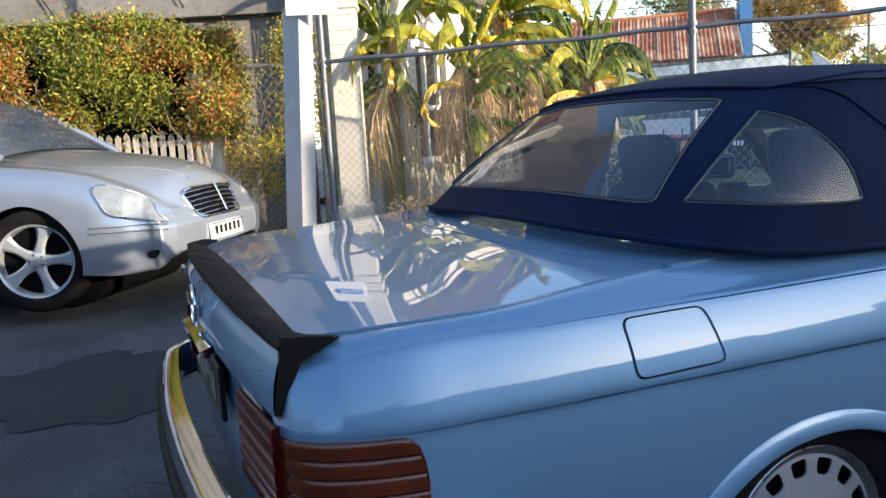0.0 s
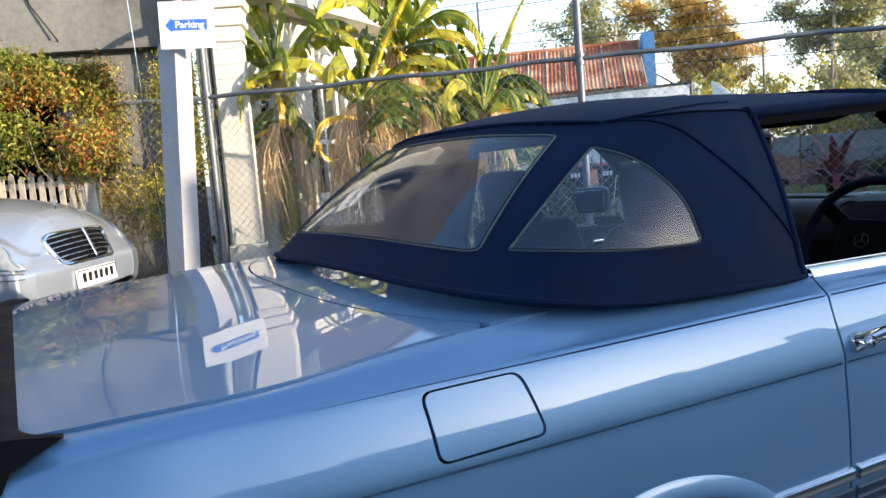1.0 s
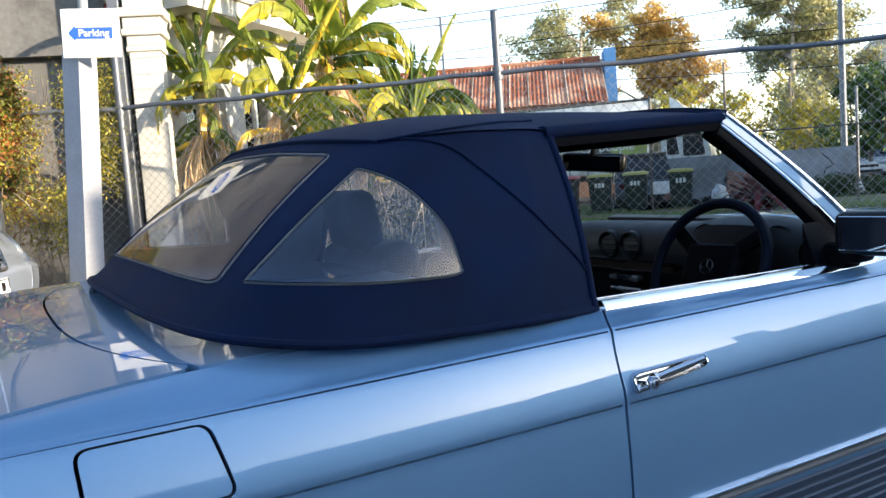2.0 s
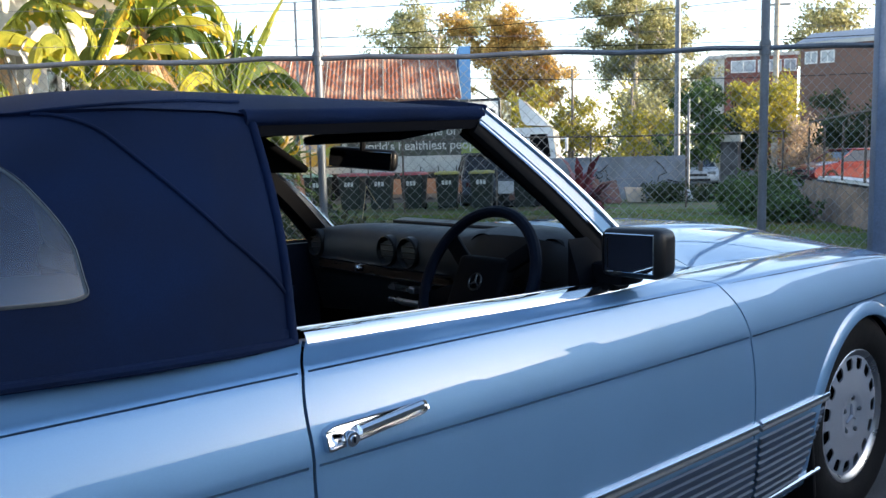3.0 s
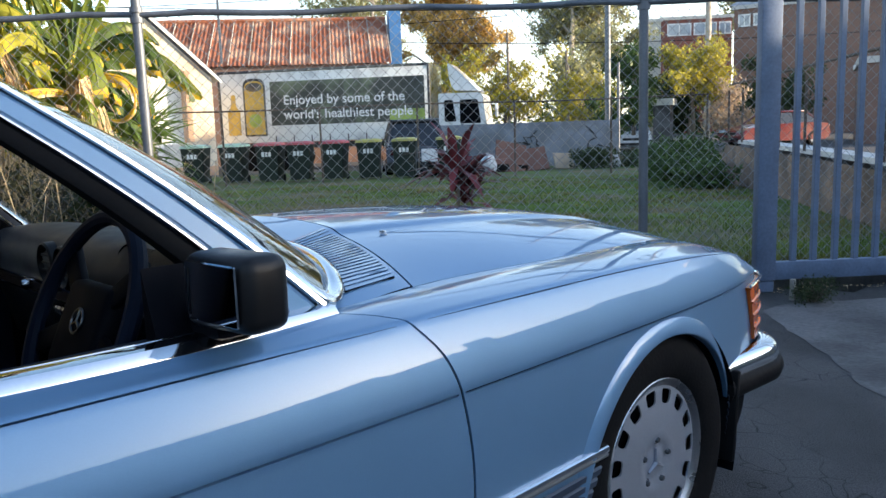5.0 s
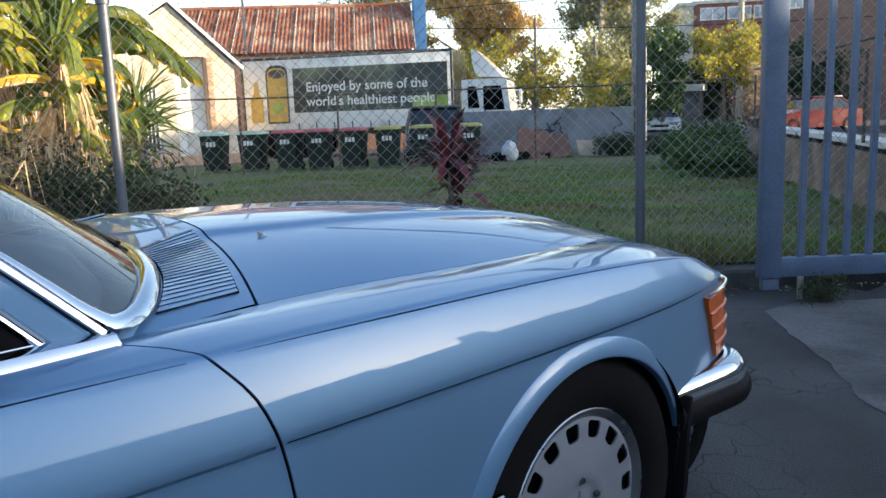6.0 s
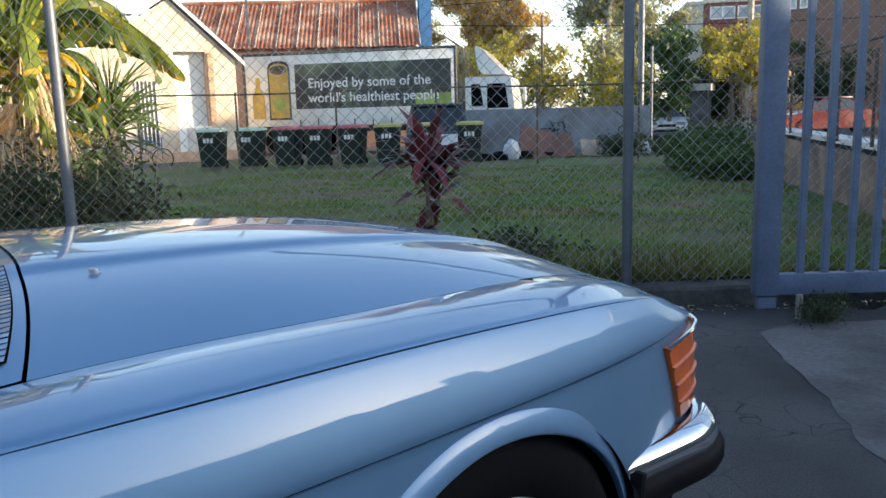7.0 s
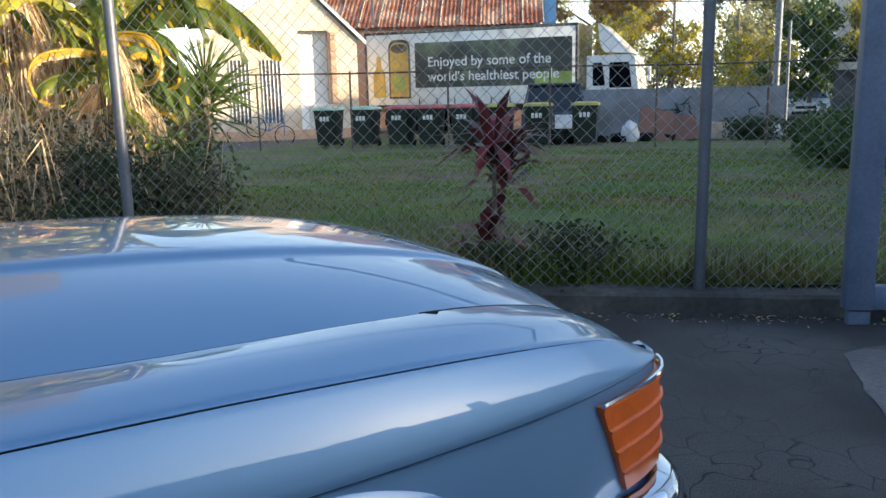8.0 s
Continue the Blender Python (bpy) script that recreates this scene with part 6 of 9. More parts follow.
for k in range(32):
    ob = new("bar", bar_me)
    ob.parent = gate
    ob.matrix_basis = pose(.245 + .132 * k, .004 * math.sin(k * 2.1), 1.405)
g = Geo()
g.rbox(.10, .05, .07, .006, 1, at=pose(.07, 0, .085))
part("gate_roller", g, M["gatepaint"], gate)
g = Geo()
g.rbox(.03, .03, .16, .004, 1, at=pose(0, 0, .05))
solo("peg", g, M["old_timber"], "short pale peg by the gate", "peg", pose(4.585, .22, 0))

# ---- square post with the parking sign ----
sp = thing("sign_post", "square pale grey post carrying a small sign", "post", pose(-1.04, 4.42, .10))
g = Geo()
at = Matrix.Translation((0, 0, 0))
V = []
for z, dx, dy in ((0, 0, 0), (2.12, .16, .12)):
    for k in range(4):
        a = radians(80 + 90 * k)
        V.append((dx + .118 * math.cos(a), dy + .118 * math.sin(a), z))
g.add(V, [(0, 3, 2, 1), (4, 5, 6, 7)] + [(k, (k + 1) % 4, 4 + (k + 1) % 4, 4 + k) for k in range(4)])
part("post_body", g, M["post_paint"], sp, sharp=20)
g = Geo()
g.tube([(.20, .10, 2.0), (.24, .12, 3.1)], .035, 12)
part("thin_pole", g, M["post_paint"], sp)
sg = thing("parking_sign", "white parking sign with a blue arrow", "sign", pose(-.815, 4.335, 2.325, 90, 2, -24))
g = Geo()
g.rbox(.400, .345, .012, .004, 1)
part("panel", g, M["white"], sg)


def letters(text, size, mat, parent, at, name="lettering", depth=.0015):
    cu = bpy.data.curves.new(name, 'FONT')
    cu.body, cu.size, cu.extrude, cu.align_x, cu.offset = text, size, depth, 'CENTER', size * .012
    tmp = bpy.data.objects.new(name, cu)
    scene.collection.objects.link(tmp)
    me = bpy.data.meshes.new_from_object(tmp.evaluated_get(bpy.context.evaluated_depsgraph_get()))
    bpy.data.objects.remove(tmp)
    me.materials.clear()
    me.materials.append(mat)
    ob = new(name, me)
    ob.parent = parent
    ob.matrix_basis = at
    return ob


g = Geo()
g.prism(rounded([(-.155, .0), (-.105, .055), (-.105, .040), (.150, .040), (.150, -.040), (-.105, -.040), (-.105, -.055)][::-1], .002, 2), .0065, .0085)
part("arrow", g, M["bluepaint"], sg)
letters("Parking", .072, M["white"], sg, pose(.022, -.022, .0095), depth=.001)

# ---- old building behind the plants ----
A0, A1 = Vector((-7.0, 8.45, 0)), Vector((-.45, 6.15, 0))
bld = thing("old_building", "old rendered building with cream pilasters and a balcony", "building", pose(0, 0, 0))
g = Geo()
d = (A1 - A0).normalized()
nn = Vector((d.y, -d.x, 0))
def slab(g, a, b, z0, z1, th, mi=0):
    d = (b - a).normalized()
    n = Vector((d.y, -d.x, 0)) * th
    v = [a, b, b - n, a - n]
    g.add([(*p[:2], z) for z in (z0, z1) for p in v], [(0, 3, 2, 1), (4, 5, 6, 7), (0, 1, 5, 4), (1, 2, 6, 5), (2, 3, 7, 6), (3, 0, 4, 7)], mi)
slab(g, A0 + nn * .10, A1 + nn * .10, 2.52, 6.5, .35)
part("upper_wall", g, M["render_wall"], bld)
g = Geo()
slab(g, A0, A1, -.1, 2.52, .25)
part("lower_wall", g, M["render_wall"], bld)
g = Geo()
slab(g, A0 + nn * .13, A1 + nn * .13, 2.46, 2.56, .10)
part("ledge", g, M["render_wall"], bld)
# cables down the wall
g = Geo()
for s, top in ((.62, 5), (.80, 5)):
    q = A0.lerp(A1, s) + nn * .13
    g.tube([(q.x, q.y, top), (q.x - .02, q.y, 3.4), (q.x + .05, q.y, 2.9), (q.x + .25, q.y - .1, 2.55)], .007, 6)
part("cable", g, M["plastic"], bld)
for (x, y, z) in ((-.90, 6.60, 2.93), (-.36, 6.40, 2.93)):
    t = thing("alarm_light", "small round red alarm light on the wall", "light", pose(x, y - .14, z, 90, 0, -20))
    g = Geo()
    g.lathe([(0, .05), (.028, .048), (.042, .030), (.046, 0)], 18)
    part("lens", g, M["red_plastic"], t)
    g = Geo()
    g.lathe([(.055, .012), (.055, 0), (0, 0)], 18)
    part("mount", g, M["plastic"], t)
# pilaster with capital
PX, PY = -.16, 5.75
g = Geo()
rot = -22
for w, dth, z0, z1 in ((.34, .30, -.1, .55), (.27, .25, .55, 2.42), (.31, .28, 2.42, 2.47), (.29, .27, 2.47, 2.56), (.36, .32, 2.56, 2.62), (.33, .30, 2.62, 2.72), (.40, .36, 2.72, 2.80), (.30, .28, 2.80, 4.2)):
    g = Geo()
    g.rbox(w, dth, z1 - z0, .008, 1, at=pose(PX, PY, (z0 + z1) / 2, 0, 0, rot))
    part("pilaster_block", g, M["facade"], bld)
g = Geo()
g.rbox(.10, .16, 4.2, .006, 1, at=pose(PX - .24, PY + .02, 2.0, 0, 0, rot))
part("downpipe", g, M["steel"], bld)
# cream front going back behind the bananas
B0, B1 = Vector((.05, 6.35, 0)), Vector((2.75, 8.51, 0))
d2 = (B1 - B0).normalized()
n2 = Vector((d2.y, -d2.x, 0))
g = Geo()
for s0_, s1_, z0, z1 in ((0, 1, -.1, .85), (0, .10, .85, 2.25), (.30, .40, .85, 2.25), (.62, .72, .85, 2.25), (.93, 1, .85, 2.25), (0, 1, 2.25, 2.95)):
    slab(g, B0.lerp(B1, s0_), B0.lerp(B1, s1_), z0, z1, .3)
part("front_wall", g, M["facade"], bld)
# black slab in place of the unlit room behind the windows
g = Geo()
slab(g, B0 - n2 * .35, B1 - n2 * .35, -.1, 3.0, .1)
part("dark_room", g, M["black"], bld)
for s0_ in (.10, .40, .72):
    a, b = B0.lerp(B1, s0_) - n2 * .08, B0.lerp(B1, s0_ + .21) - n2 * .08
    w = new("window")
    w.parent = bld
    g = Geo()
    for q0, q1, z0, z1 in ((0, 1, .85, .92), (0, 1, 2.18, 2.25), (0, .07, .92, 2.18), (.93, 1, .92, 2.18), (.47, .53, .92, 2.18), (.07, .93, 1.50, 1.56)):
        slab(g, a.lerp(b, q0), a.lerp(b, q1), z0, z1, .06)
    part("window_frame", g, M["white"], w)
    g = Geo()
    slab(g, a - n2 * .04, b - n2 * .04, .92, 2.18, .008)
    part("pane", g, M["clear"], w)
g = Geo()
slab(g, B0 + n2 * .42, B1 + n2 * .42, 2.93, 3.10, .75)
slab(g, B0 + n2 * .47, B1 + n2 * .47, 3.10, 3.16, .80)
part("balcony_slab", g, M["facade"], bld)
g = Geo()
L2 = (B1 - B0).length
for k in range(70):
    q = B0 + n2 * .38 + d2 * (L2 * (k + .5) / 70)
    slab(g, q, q + d2 * .030, 3.16, 4.05, .02)
part("balcony_screen", g, M["lattice"], bld)
g = Geo()
slab(g, B0 + n2 * .42, B1 + n2 * .42, 4.05, 4.12, .06)
part("balcony_rail", g, M["lattice"], bld)
g = Geo()
slab(g, B0 - n2 * .55, B1 - n2 * .55, 3.0, 6.0, .3)
part("upper_front", g, M["render_wall"], bld)
# low cream plinth with a curved cheek beside the pilaster
g = Geo()
prof = [(0, 0), (.95, 0), (.95, .42), (.80, .46), (.72, .62), (.52, .80), (.28, .88), (0, .90)]
g.prism(prof, -.12, .12, at=pose(.12, 6.15, .2, 90, 0, 38))
part("stair_cheek", g, M["facade"], bld)

# ---- creeper hedge, lattice of pickets ----
hedge = thing("creeper_hedge", "dense green, orange and red creeper over the fence", "hedge", pose(-3.6, 5.9, .3))
def hedge_pt():
    s = rng.random()
    x = -6.9 + 5.55 * s
    y0 = 6.85 - .285 * (x + 6.9)
    top = 2.26 + .20 * noise.noise(Vector((x * 1.1, 0, 4))) + .08 * noise.noise(Vector((x * 4, 1, 4)))
    if x > -2.3:
        top -= .10 * (x + 2.3)
    zlo = 1.22 + .16 * noise.noise(Vector((x * 1.5, 2, 0)))
    z = zlo + (top - zlo) * rng.random() ** .8
    bulge = .40 * math.sin(math.pi * min(1, max(0, (z - zlo + .1) / (top - zlo + .2)))) + .12 * noise.noise(Vector((x * 3, z * 3, 0)))
    return Vector((x + 3.6, y0 - 5.9 - bulge + rng.uniform(0, .12), z - .3))
for mat, n, col in (("hedge_g", 4800, 0), ("hedge_r", 2100, 1), ("hedge_y", 1300, 2)):
    g = Geo()
    cs = []
    while len(cs) < n:
        p = hedge_pt()
        red = noise.noise(Vector((p.x * 1.3, p.z * 2.0, 9)))
        up = p.z
        if mat == "hedge_r" and red < -.02 + .15 * rng.uniform(-1, 1):
            continue
        if mat == "hedge_g" and red > .20 and rng.random() < .7:
            continue
        if noise.noise(Vector((p.x * 3.6, p.y * 3.6, p.z * 4.4 + 3))) < -.08:
            continue
        cs.append(p)
    leaf_cloud(g, cs, 9, .060, .0200)
    part("foliage", g, M[mat], hedge, sharp=0)
g = Geo()
for k in range(160):
    p = hedge_pt()
    q = p + Vector((rng.uniform(-.3, .3), rng.uniform(-.05, .15), rng.uniform(-.5, -.05)))
    g.tube([p, p.lerp(q, .5) + Vector((rng.uniform(-.08, .08), 0, rng.uniform(-.06, .06))), q], .004, 4)
part("vines", g, M["bark"], hedge)
# black sheet behind the leaves, painting the dark of the hedge's gaps
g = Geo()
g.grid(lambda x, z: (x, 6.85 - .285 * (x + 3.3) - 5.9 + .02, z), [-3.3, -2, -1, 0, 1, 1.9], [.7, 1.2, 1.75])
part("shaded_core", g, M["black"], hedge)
cre = thing("thin_creeper", "thin yellow-green creeper climbing the wire", "creeper", pose(-1.2, 5.5, .2))
g = Geo()
cs = []
for k in range(2100):
    x = rng.uniform(-.95, .62)
    z = rng.uniform(.55, 1.98)
    if x > .25:
        z = rng.uniform(1.0, 2.05)
    if noise.noise(Vector((x * 3, z * 3, 1))) < -.14:
        continue
    cs.append(Vector((x, -.38 * x * .9 - .02, z)))
leaf_cloud(g, cs, 10, .05, .0150)
part("foliage", g, M["hedge_y"], cre, sharp=0)
g = Geo()
leaf_cloud(g, [c + Vector((rng.uniform(-.06, .06), rng.uniform(-.02, .04), rng.uniform(-.06, .06))) for c in cs[::2]], 9, .06, .0150)
part("foliage", g, M["hedge_g"], cre, sharp=0)
g = Geo()
leaf_cloud(g, [c + Vector((rng.uniform(-.06, .06), rng.uniform(-.02, .04), rng.uniform(-.06, .06))) for c in cs[::3] if c.x < .1], 8, .06, .0150)
part("foliage", g, M["hedge_r"], cre, sharp=0)
g = Geo()
for k in range(26):
    x0 = rng.uniform(-.7, .5)
    pts = [(x0, -.35 * x0, .1)]
    for j in range(5):
        x0 += rng.uniform(-.14, .14)
        pts.append((x0, -.35 * x0, .1 + .38 * (j + 1)))
    g.tube(pts, .0035, 4)
part("vines", g, M["bark"], cre)
pick = thing("picket_panel", "weathered pale picket panel half hidden by creeper", "picket fence", pose(-2.05, 5.35, 0, 0, 0, -22))
for k in range(13):
    g = Geo()
    h = .36 + .02 * math.sin(k * 3)
    g.prism([(-.022, 0), (.022, 0), (.022, h - .03), (0, h), (-.022, h - .03)], -.008, .008, at=pose(-.42 + .075 * k, 0, .98, 90, 0, 0))
    part("picket", g, M["old_timber"], pick)
for z in (1.06, 1.24):
    g = Geo()
    g.rbox(1.05, .03, .05, .004, 1, at=pose(.03, .025, z))
    part("rail", g, M["old_timber"], pick)
g = Geo()
g.rbox(.09, .09, 1.5, .006, 1, at=pose(.55, .03, .72))
part("picket_post", g, M["old_timber"], pick)
g = Geo()
g.rbox(.09, .09, 1.5, .006, 1, at=pose(-.52, .03, .72))
part("picket_post", g, M["old_timber"], pick)

# ---- banana plants ----
def blade(g, rib, width, torn=.25, edge=0.0, mi=0, mi_edge=1, hang0=.45):
    """A leaf along a bent midrib: two hanging halves, slit into ragged strips towards the edges."""
    n = len(rib) - 1
    g.tube(rib, [.017 * (1 - k / n) + .003 for k in range(n + 1)], 5, mi)
    wide = lambda t: width * max(0.02, math.sin(math.pi * min(1, max(0, t) ** .8))) ** .6
    for s in (-1, 1):
        groups, k = [], 2
        while k < n:
            m = min(n, k + rng.choice((1, 1, 2, 2, 3, 4, 6)) if torn > .2 else k + rng.choice((2, 3, 5, 7)))
            groups.append((k, m, rng.uniform(-.12, .12) + torn * rng.uniform(0, .9), rng.uniform(.88, 1.06)))
            k = m
        def at_(j, f, extra, size):
            i = min(int(j), n - 1)
            p = rib[i].lerp(rib[i + 1], j - i)
            d = (rib[min(i + 1, n)] - rib[max(i - 1, 0)]).normalized()
            sd_ = d.cross(Vector((0, 0, 1)))
            sd_ = (sd_.normalized() if sd_.length > .15 else Vector((1, 0, 0))) * s
            up = sd_.cross(d) * s
            hang = hang0 + .18 * math.sin(j * .9 + s) + extra * f + .35 * f
            w = wide(j / n) * f * size
            return p + (sd_ * math.cos(hang) - Vector((0, 0, 1)) * math.sin(hang)) * w + d * w * .45
        for k0, k1, extra, size in groups:
            pts = [k0 + (k1 - k0) * q / (2 * (k1 - k0)) for q in range(2 * (k1 - k0) + 1)]
            pts[-1] -= .06 + .25 * torn
            for j0, j1 in zip(pts, pts[1:]):
                rows = [(at_(j0 if f > .3 else k0 + (j0 - k0), f, extra if f > .3 else 0, size if f > .3 else 1), at_(j1, f, extra if f > .3 else 0, size if f > .3 else 1)) for f in (0, .32, .68, 1)]
                for q, ((a0, a1), (b0, b1)) in enumerate(zip(rows, rows[1:])):
                    g.add([a0, a1, b1, b0], [(0, 1, 2, 3)], mi_edge if q == 2 and rng.random() < edge else mi)


def banana_leaf(g, base, heading, length, width, rise, droop, torn=.25, edge=0.0):
    h = Vector((math.cos(heading), math.sin(heading), 0))
    n = 26
    rib = []
    p, ang = Vector(base), rise
    for k in range(n + 1):
        rib.append(p.copy())
        p = p + (h * math.cos(ang) + Vector((0, 0, math.sin(ang)))) * length / n
        ang -= droop / n * (1.6 if k > n * .35 else .5)
    blade(g, rib, width * rng.uniform(.75, 1.1), min(1.15, torn * 2.3), edge, hang0=rng.uniform(.25, .85))
    return rib


def banana(x, y, z, height, leaves, mat="banana", dead=14):
    t = thing("banana_plant", "tall banana plant with torn yellow-green leaves and dry brown skirts", "banana plant", pose(x, y, z))
    g = Geo()
    g.tube([(0, 0, 0), (.02, .01, height * .5), (.0, .03, height)], [.10, .085, .055], 12)
    for k in range(5):
        zz = height * (.1 + .17 * k)
        g.tube([(0.01, 0, zz), (.012, .0, zz + .22)], [.105 - .008 * k, .088 - .008 * k], 12, caps=False)
    part("stem", g, M["stem"], t)
    for (hd, ln, wd, rise, dr, torn, edge) in leaves:
        g = Geo()
        banana_leaf(g, (0, .02, height - rng.uniform(0, .15)), radians(hd), ln * 1.05, wd * .74, radians(rise), radians(dr), torn, edge)
        part("leaf", g, [M[mat], M["banana_edge"]], t, sharp=0)
    # older leaves lower on the stem, bent down and split, and thin upright torn ones
    for k in range(12):
        g = Geo()
        low = k < 8
        hd = rng.uniform(0, math.tau)
        banana_leaf(g, (0, .02, height * (rng.uniform(.62, .98) if low else .98)), hd, rng.uniform(.55, 1.0) if low else rng.uniform(1.0, 1.5), rng.uniform(.10, .17) if low else .13,
                    radians(rng.uniform(-5, 50) if low else rng.uniform(62, 82)), radians(rng.uniform(70, 150) if low else rng.uniform(10, 40)), rng.uniform(.35, .55), rng.choice((.1, .3, .9)))
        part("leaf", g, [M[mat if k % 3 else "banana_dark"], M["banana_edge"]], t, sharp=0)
    for k in range(2):
        g = Geo()
        banana_leaf(g, (0, .02, height * rng.uniform(.75, .95)), rng.uniform(0, math.tau), rng.uniform(.7, 1.1), .09, radians(20), radians(185), .4, .9)
        part("leaf", g, [M["banana_edge"], M["deadleaf"]], t, "yellowed dying leaf", sharp=0)
    dead = round(dead * .6)
    if dead:
        g = Geo()
        for k in range(dead):
            a = rng.uniform(0, math.tau)
            r = .10
            zt = height * rng.uniform(.65, 1.0)
            L_ = zt * rng.uniform(.45, .95)
            o = Vector((math.cos(a), math.sin(a), 0))
            s_ = Vector((-o.y, o.x, 0))
            for j in range(34):
                w = rng.uniform(.0015, .0085)
                off = rng.uniform(-.20, .20)
                end = L_ * rng.uniform(.45, 1.0)
                out_ = rng.uniform(.04, .26)
                turn_ = Vector((rng.uniform(-1, 1), rng.uniform(-1, 1), 0)).normalized()
                pts = []
                for q in range(5):
                    f = q / 4
                    c_ = o * (r + out_ * math.sin(f * 2.2)) + s_ * off * (.3 + f) + Vector((rng.uniform(-.025, .025) * f, rng.uniform(-.025, .025) * f, zt - end * f))
                    ww = w * (1.0 if q < 4 else .2)
                    side_ = (s_.lerp(turn_, f)).normalized()
                    pts += [c_ - side_ * ww, c_ + side_ * ww]
                g.add(pts, [(2 * q, 2 * q + 1, 2 * q + 3, 2 * q + 2) for q in range(4)])
        part("dry_leaves", g, M["deadleaf"], t, sharp=0)
    return t


banana(.35, 6.0, .1, 2.1, [(200, 1.4, .22, 62, 95, .3, .1), (150, 1.2, .22, 55, 90, .3, .1), (260, 1.25, .2, 40, 130, .5, .3), (310, 1.3, .22, 50, 120, .4, .2), (20, 1.4, .24, 60, 80, .3, .1), (90, 1.3, .22, 70, 60, .3, .1), (225, 1.0, .18, 10, 95, .5, .2)], "banana", 8)
banana(.95, 5.35, .1, 1.75, [(230, 1.2, .22, 50, 130, .35, .15), (285, 1.15, .22, 35, 140, .4, .3), (170, 1.2, .2, 60, 100, .3, .1), (330, 1.3, .24, 50, 110, .35, .2), (60, 1.5, .24, 65, 70, .3, .1), (120, 1.3, .22, 75, 50, .2, .1)], "banana", 20)
banana(1.55, 5.6, .1, 2.35, [(250, 1.5, .24, 70, 90, .5, .2), (300, 1.3, .22, 40, 140, .5, .35), (200, 1.3, .24, 55, 105, .3, .1), (10, 1.6, .26, 60, 85, .3, .15), (75, 1.6, .24, 75, 45, .3, .1), (140, 1.4, .22, 65, 70, .3, .1), (345, 1.1, .2, 20, 110, .5, .3)], "banana", 22)
banana(2.15, 5.05, .08, 1.62, [(262, 1.1, .20, 40, 140, .3, .2), (215, 1.2, .22, 45, 120, .3, .2), (100, 1.4, .24, 70, 60, .3, .1)], "banana", 12)
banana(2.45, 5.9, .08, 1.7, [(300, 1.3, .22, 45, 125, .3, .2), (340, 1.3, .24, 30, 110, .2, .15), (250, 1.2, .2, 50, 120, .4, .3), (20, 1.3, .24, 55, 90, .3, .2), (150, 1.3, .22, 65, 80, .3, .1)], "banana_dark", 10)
def hanging_leaf(plant, rib, width, torn, edge, mat="banana", hang=1.05):
    """One long arching leaf whose two halves hang from the midrib."""
    base = plant.matrix_world.translation
    g = Geo()
    blade(g, smooth_path([Vector(p) - base for p in rib], 6), width, torn, edge, hang0=hang)
    part("leaf", g, [M[mat], M["banana_edge"]], plant, sharp=0)


pl = banana(2.98, 8.35, .05, 2.2, [(100, 1.4, .22, 70, 60, .3, .1), (190, 1.3, .2, 55, 90, .3, .1), (250, 1.2, .2, 45, 120, .4, .2)], "banana", 10)
hanging_leaf(pl, [(3.0, 8.40, 2.15), (3.06, 8.60, 2.36), (3.42, 8.45, 2.55), (3.74, 8.16, 2.50), (4.00, 7.87, 2.28), (4.26, 7.57, 1.97), (4.46, 7.32, 1.62)], .42, .35, .75)
pl = banana(2.00, 6.12, .08, 1.80, [(150, 1.3, .2, 65, 70, .3, .1), (95, 1.5, .22, 72, 50, .3, .1), (230, 1.1, .2, 50, 115, .4, .2)], "banana", 7)
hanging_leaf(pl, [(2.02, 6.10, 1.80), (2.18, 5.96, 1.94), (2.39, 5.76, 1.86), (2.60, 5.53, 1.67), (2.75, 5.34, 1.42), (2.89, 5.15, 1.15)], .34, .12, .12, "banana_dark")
hanging_leaf(pl, [(1.96, 6.00, 1.72), (1.84, 5.69, 1.83), (1.94, 5.60, 1.78), (2.02, 5.49, 1.64), (2.09, 5.38, 1.41), (2.13, 5.28, 1.14)], .20, .15, .5)
hanging_leaf(pl, [(2.04, 6.02, 1.60), (2.18, 5.61, 1.58), (2.26, 5.52, 1.50), (2.36, 5.40, 1.34), (2.44, 5.27, 1.09)], .17, .15, .3)
hanging_leaf(pl, [(1.98, 6.05, 1.74), (1.75, 5.80, 1.72), (1.62, 5.74, 1.58), (1.50, 5.70, 1.25)], .20, .2, .8)
# spiky yucca and dark shrubs under the bananas
yu = thing("spiky_plant", "green plant with a rosette of stiff pointed leaves", "yucca", pose(3.40, 6.75, .0))
g = Geo()
g.tube([(0, 0, 0), (0, 0, 1.30)], [.07, .05], 8)
part("trunk", g, M["bark"], yu)
g = Geo()
for k in range(170):
    a, e = rng.uniform(0, math.tau), radians(rng.uniform(-35, 85))
    d_ = Vector((math.cos(a) * math.cos(e), math.sin(a) * math.cos(e), math.sin(e)))
    s_ = d_.orthogonal().normalized() * .014
    L_ = rng.uniform(.45, .75)
    b = Vector((0, 0, 1.30 + rng.uniform(-.35, .1)))
    g.add([b - s_, b + s_, b + d_ * L_ * .6 + s_ * .9, b + d_ * L_ * .6 - s_ * .9, b + d_ * L_ + Vector((0, 0, -.05))], [(0, 1, 2, 3), (3, 2, 4)])
part("leaves", g, M["banana_dark"], yu, sharp=0)
M["tangle"] = material("grey_olive_undergrowth", (.105, .100, .048), .75, 0, .3, 3, 20, leaf=.25, island=.6)
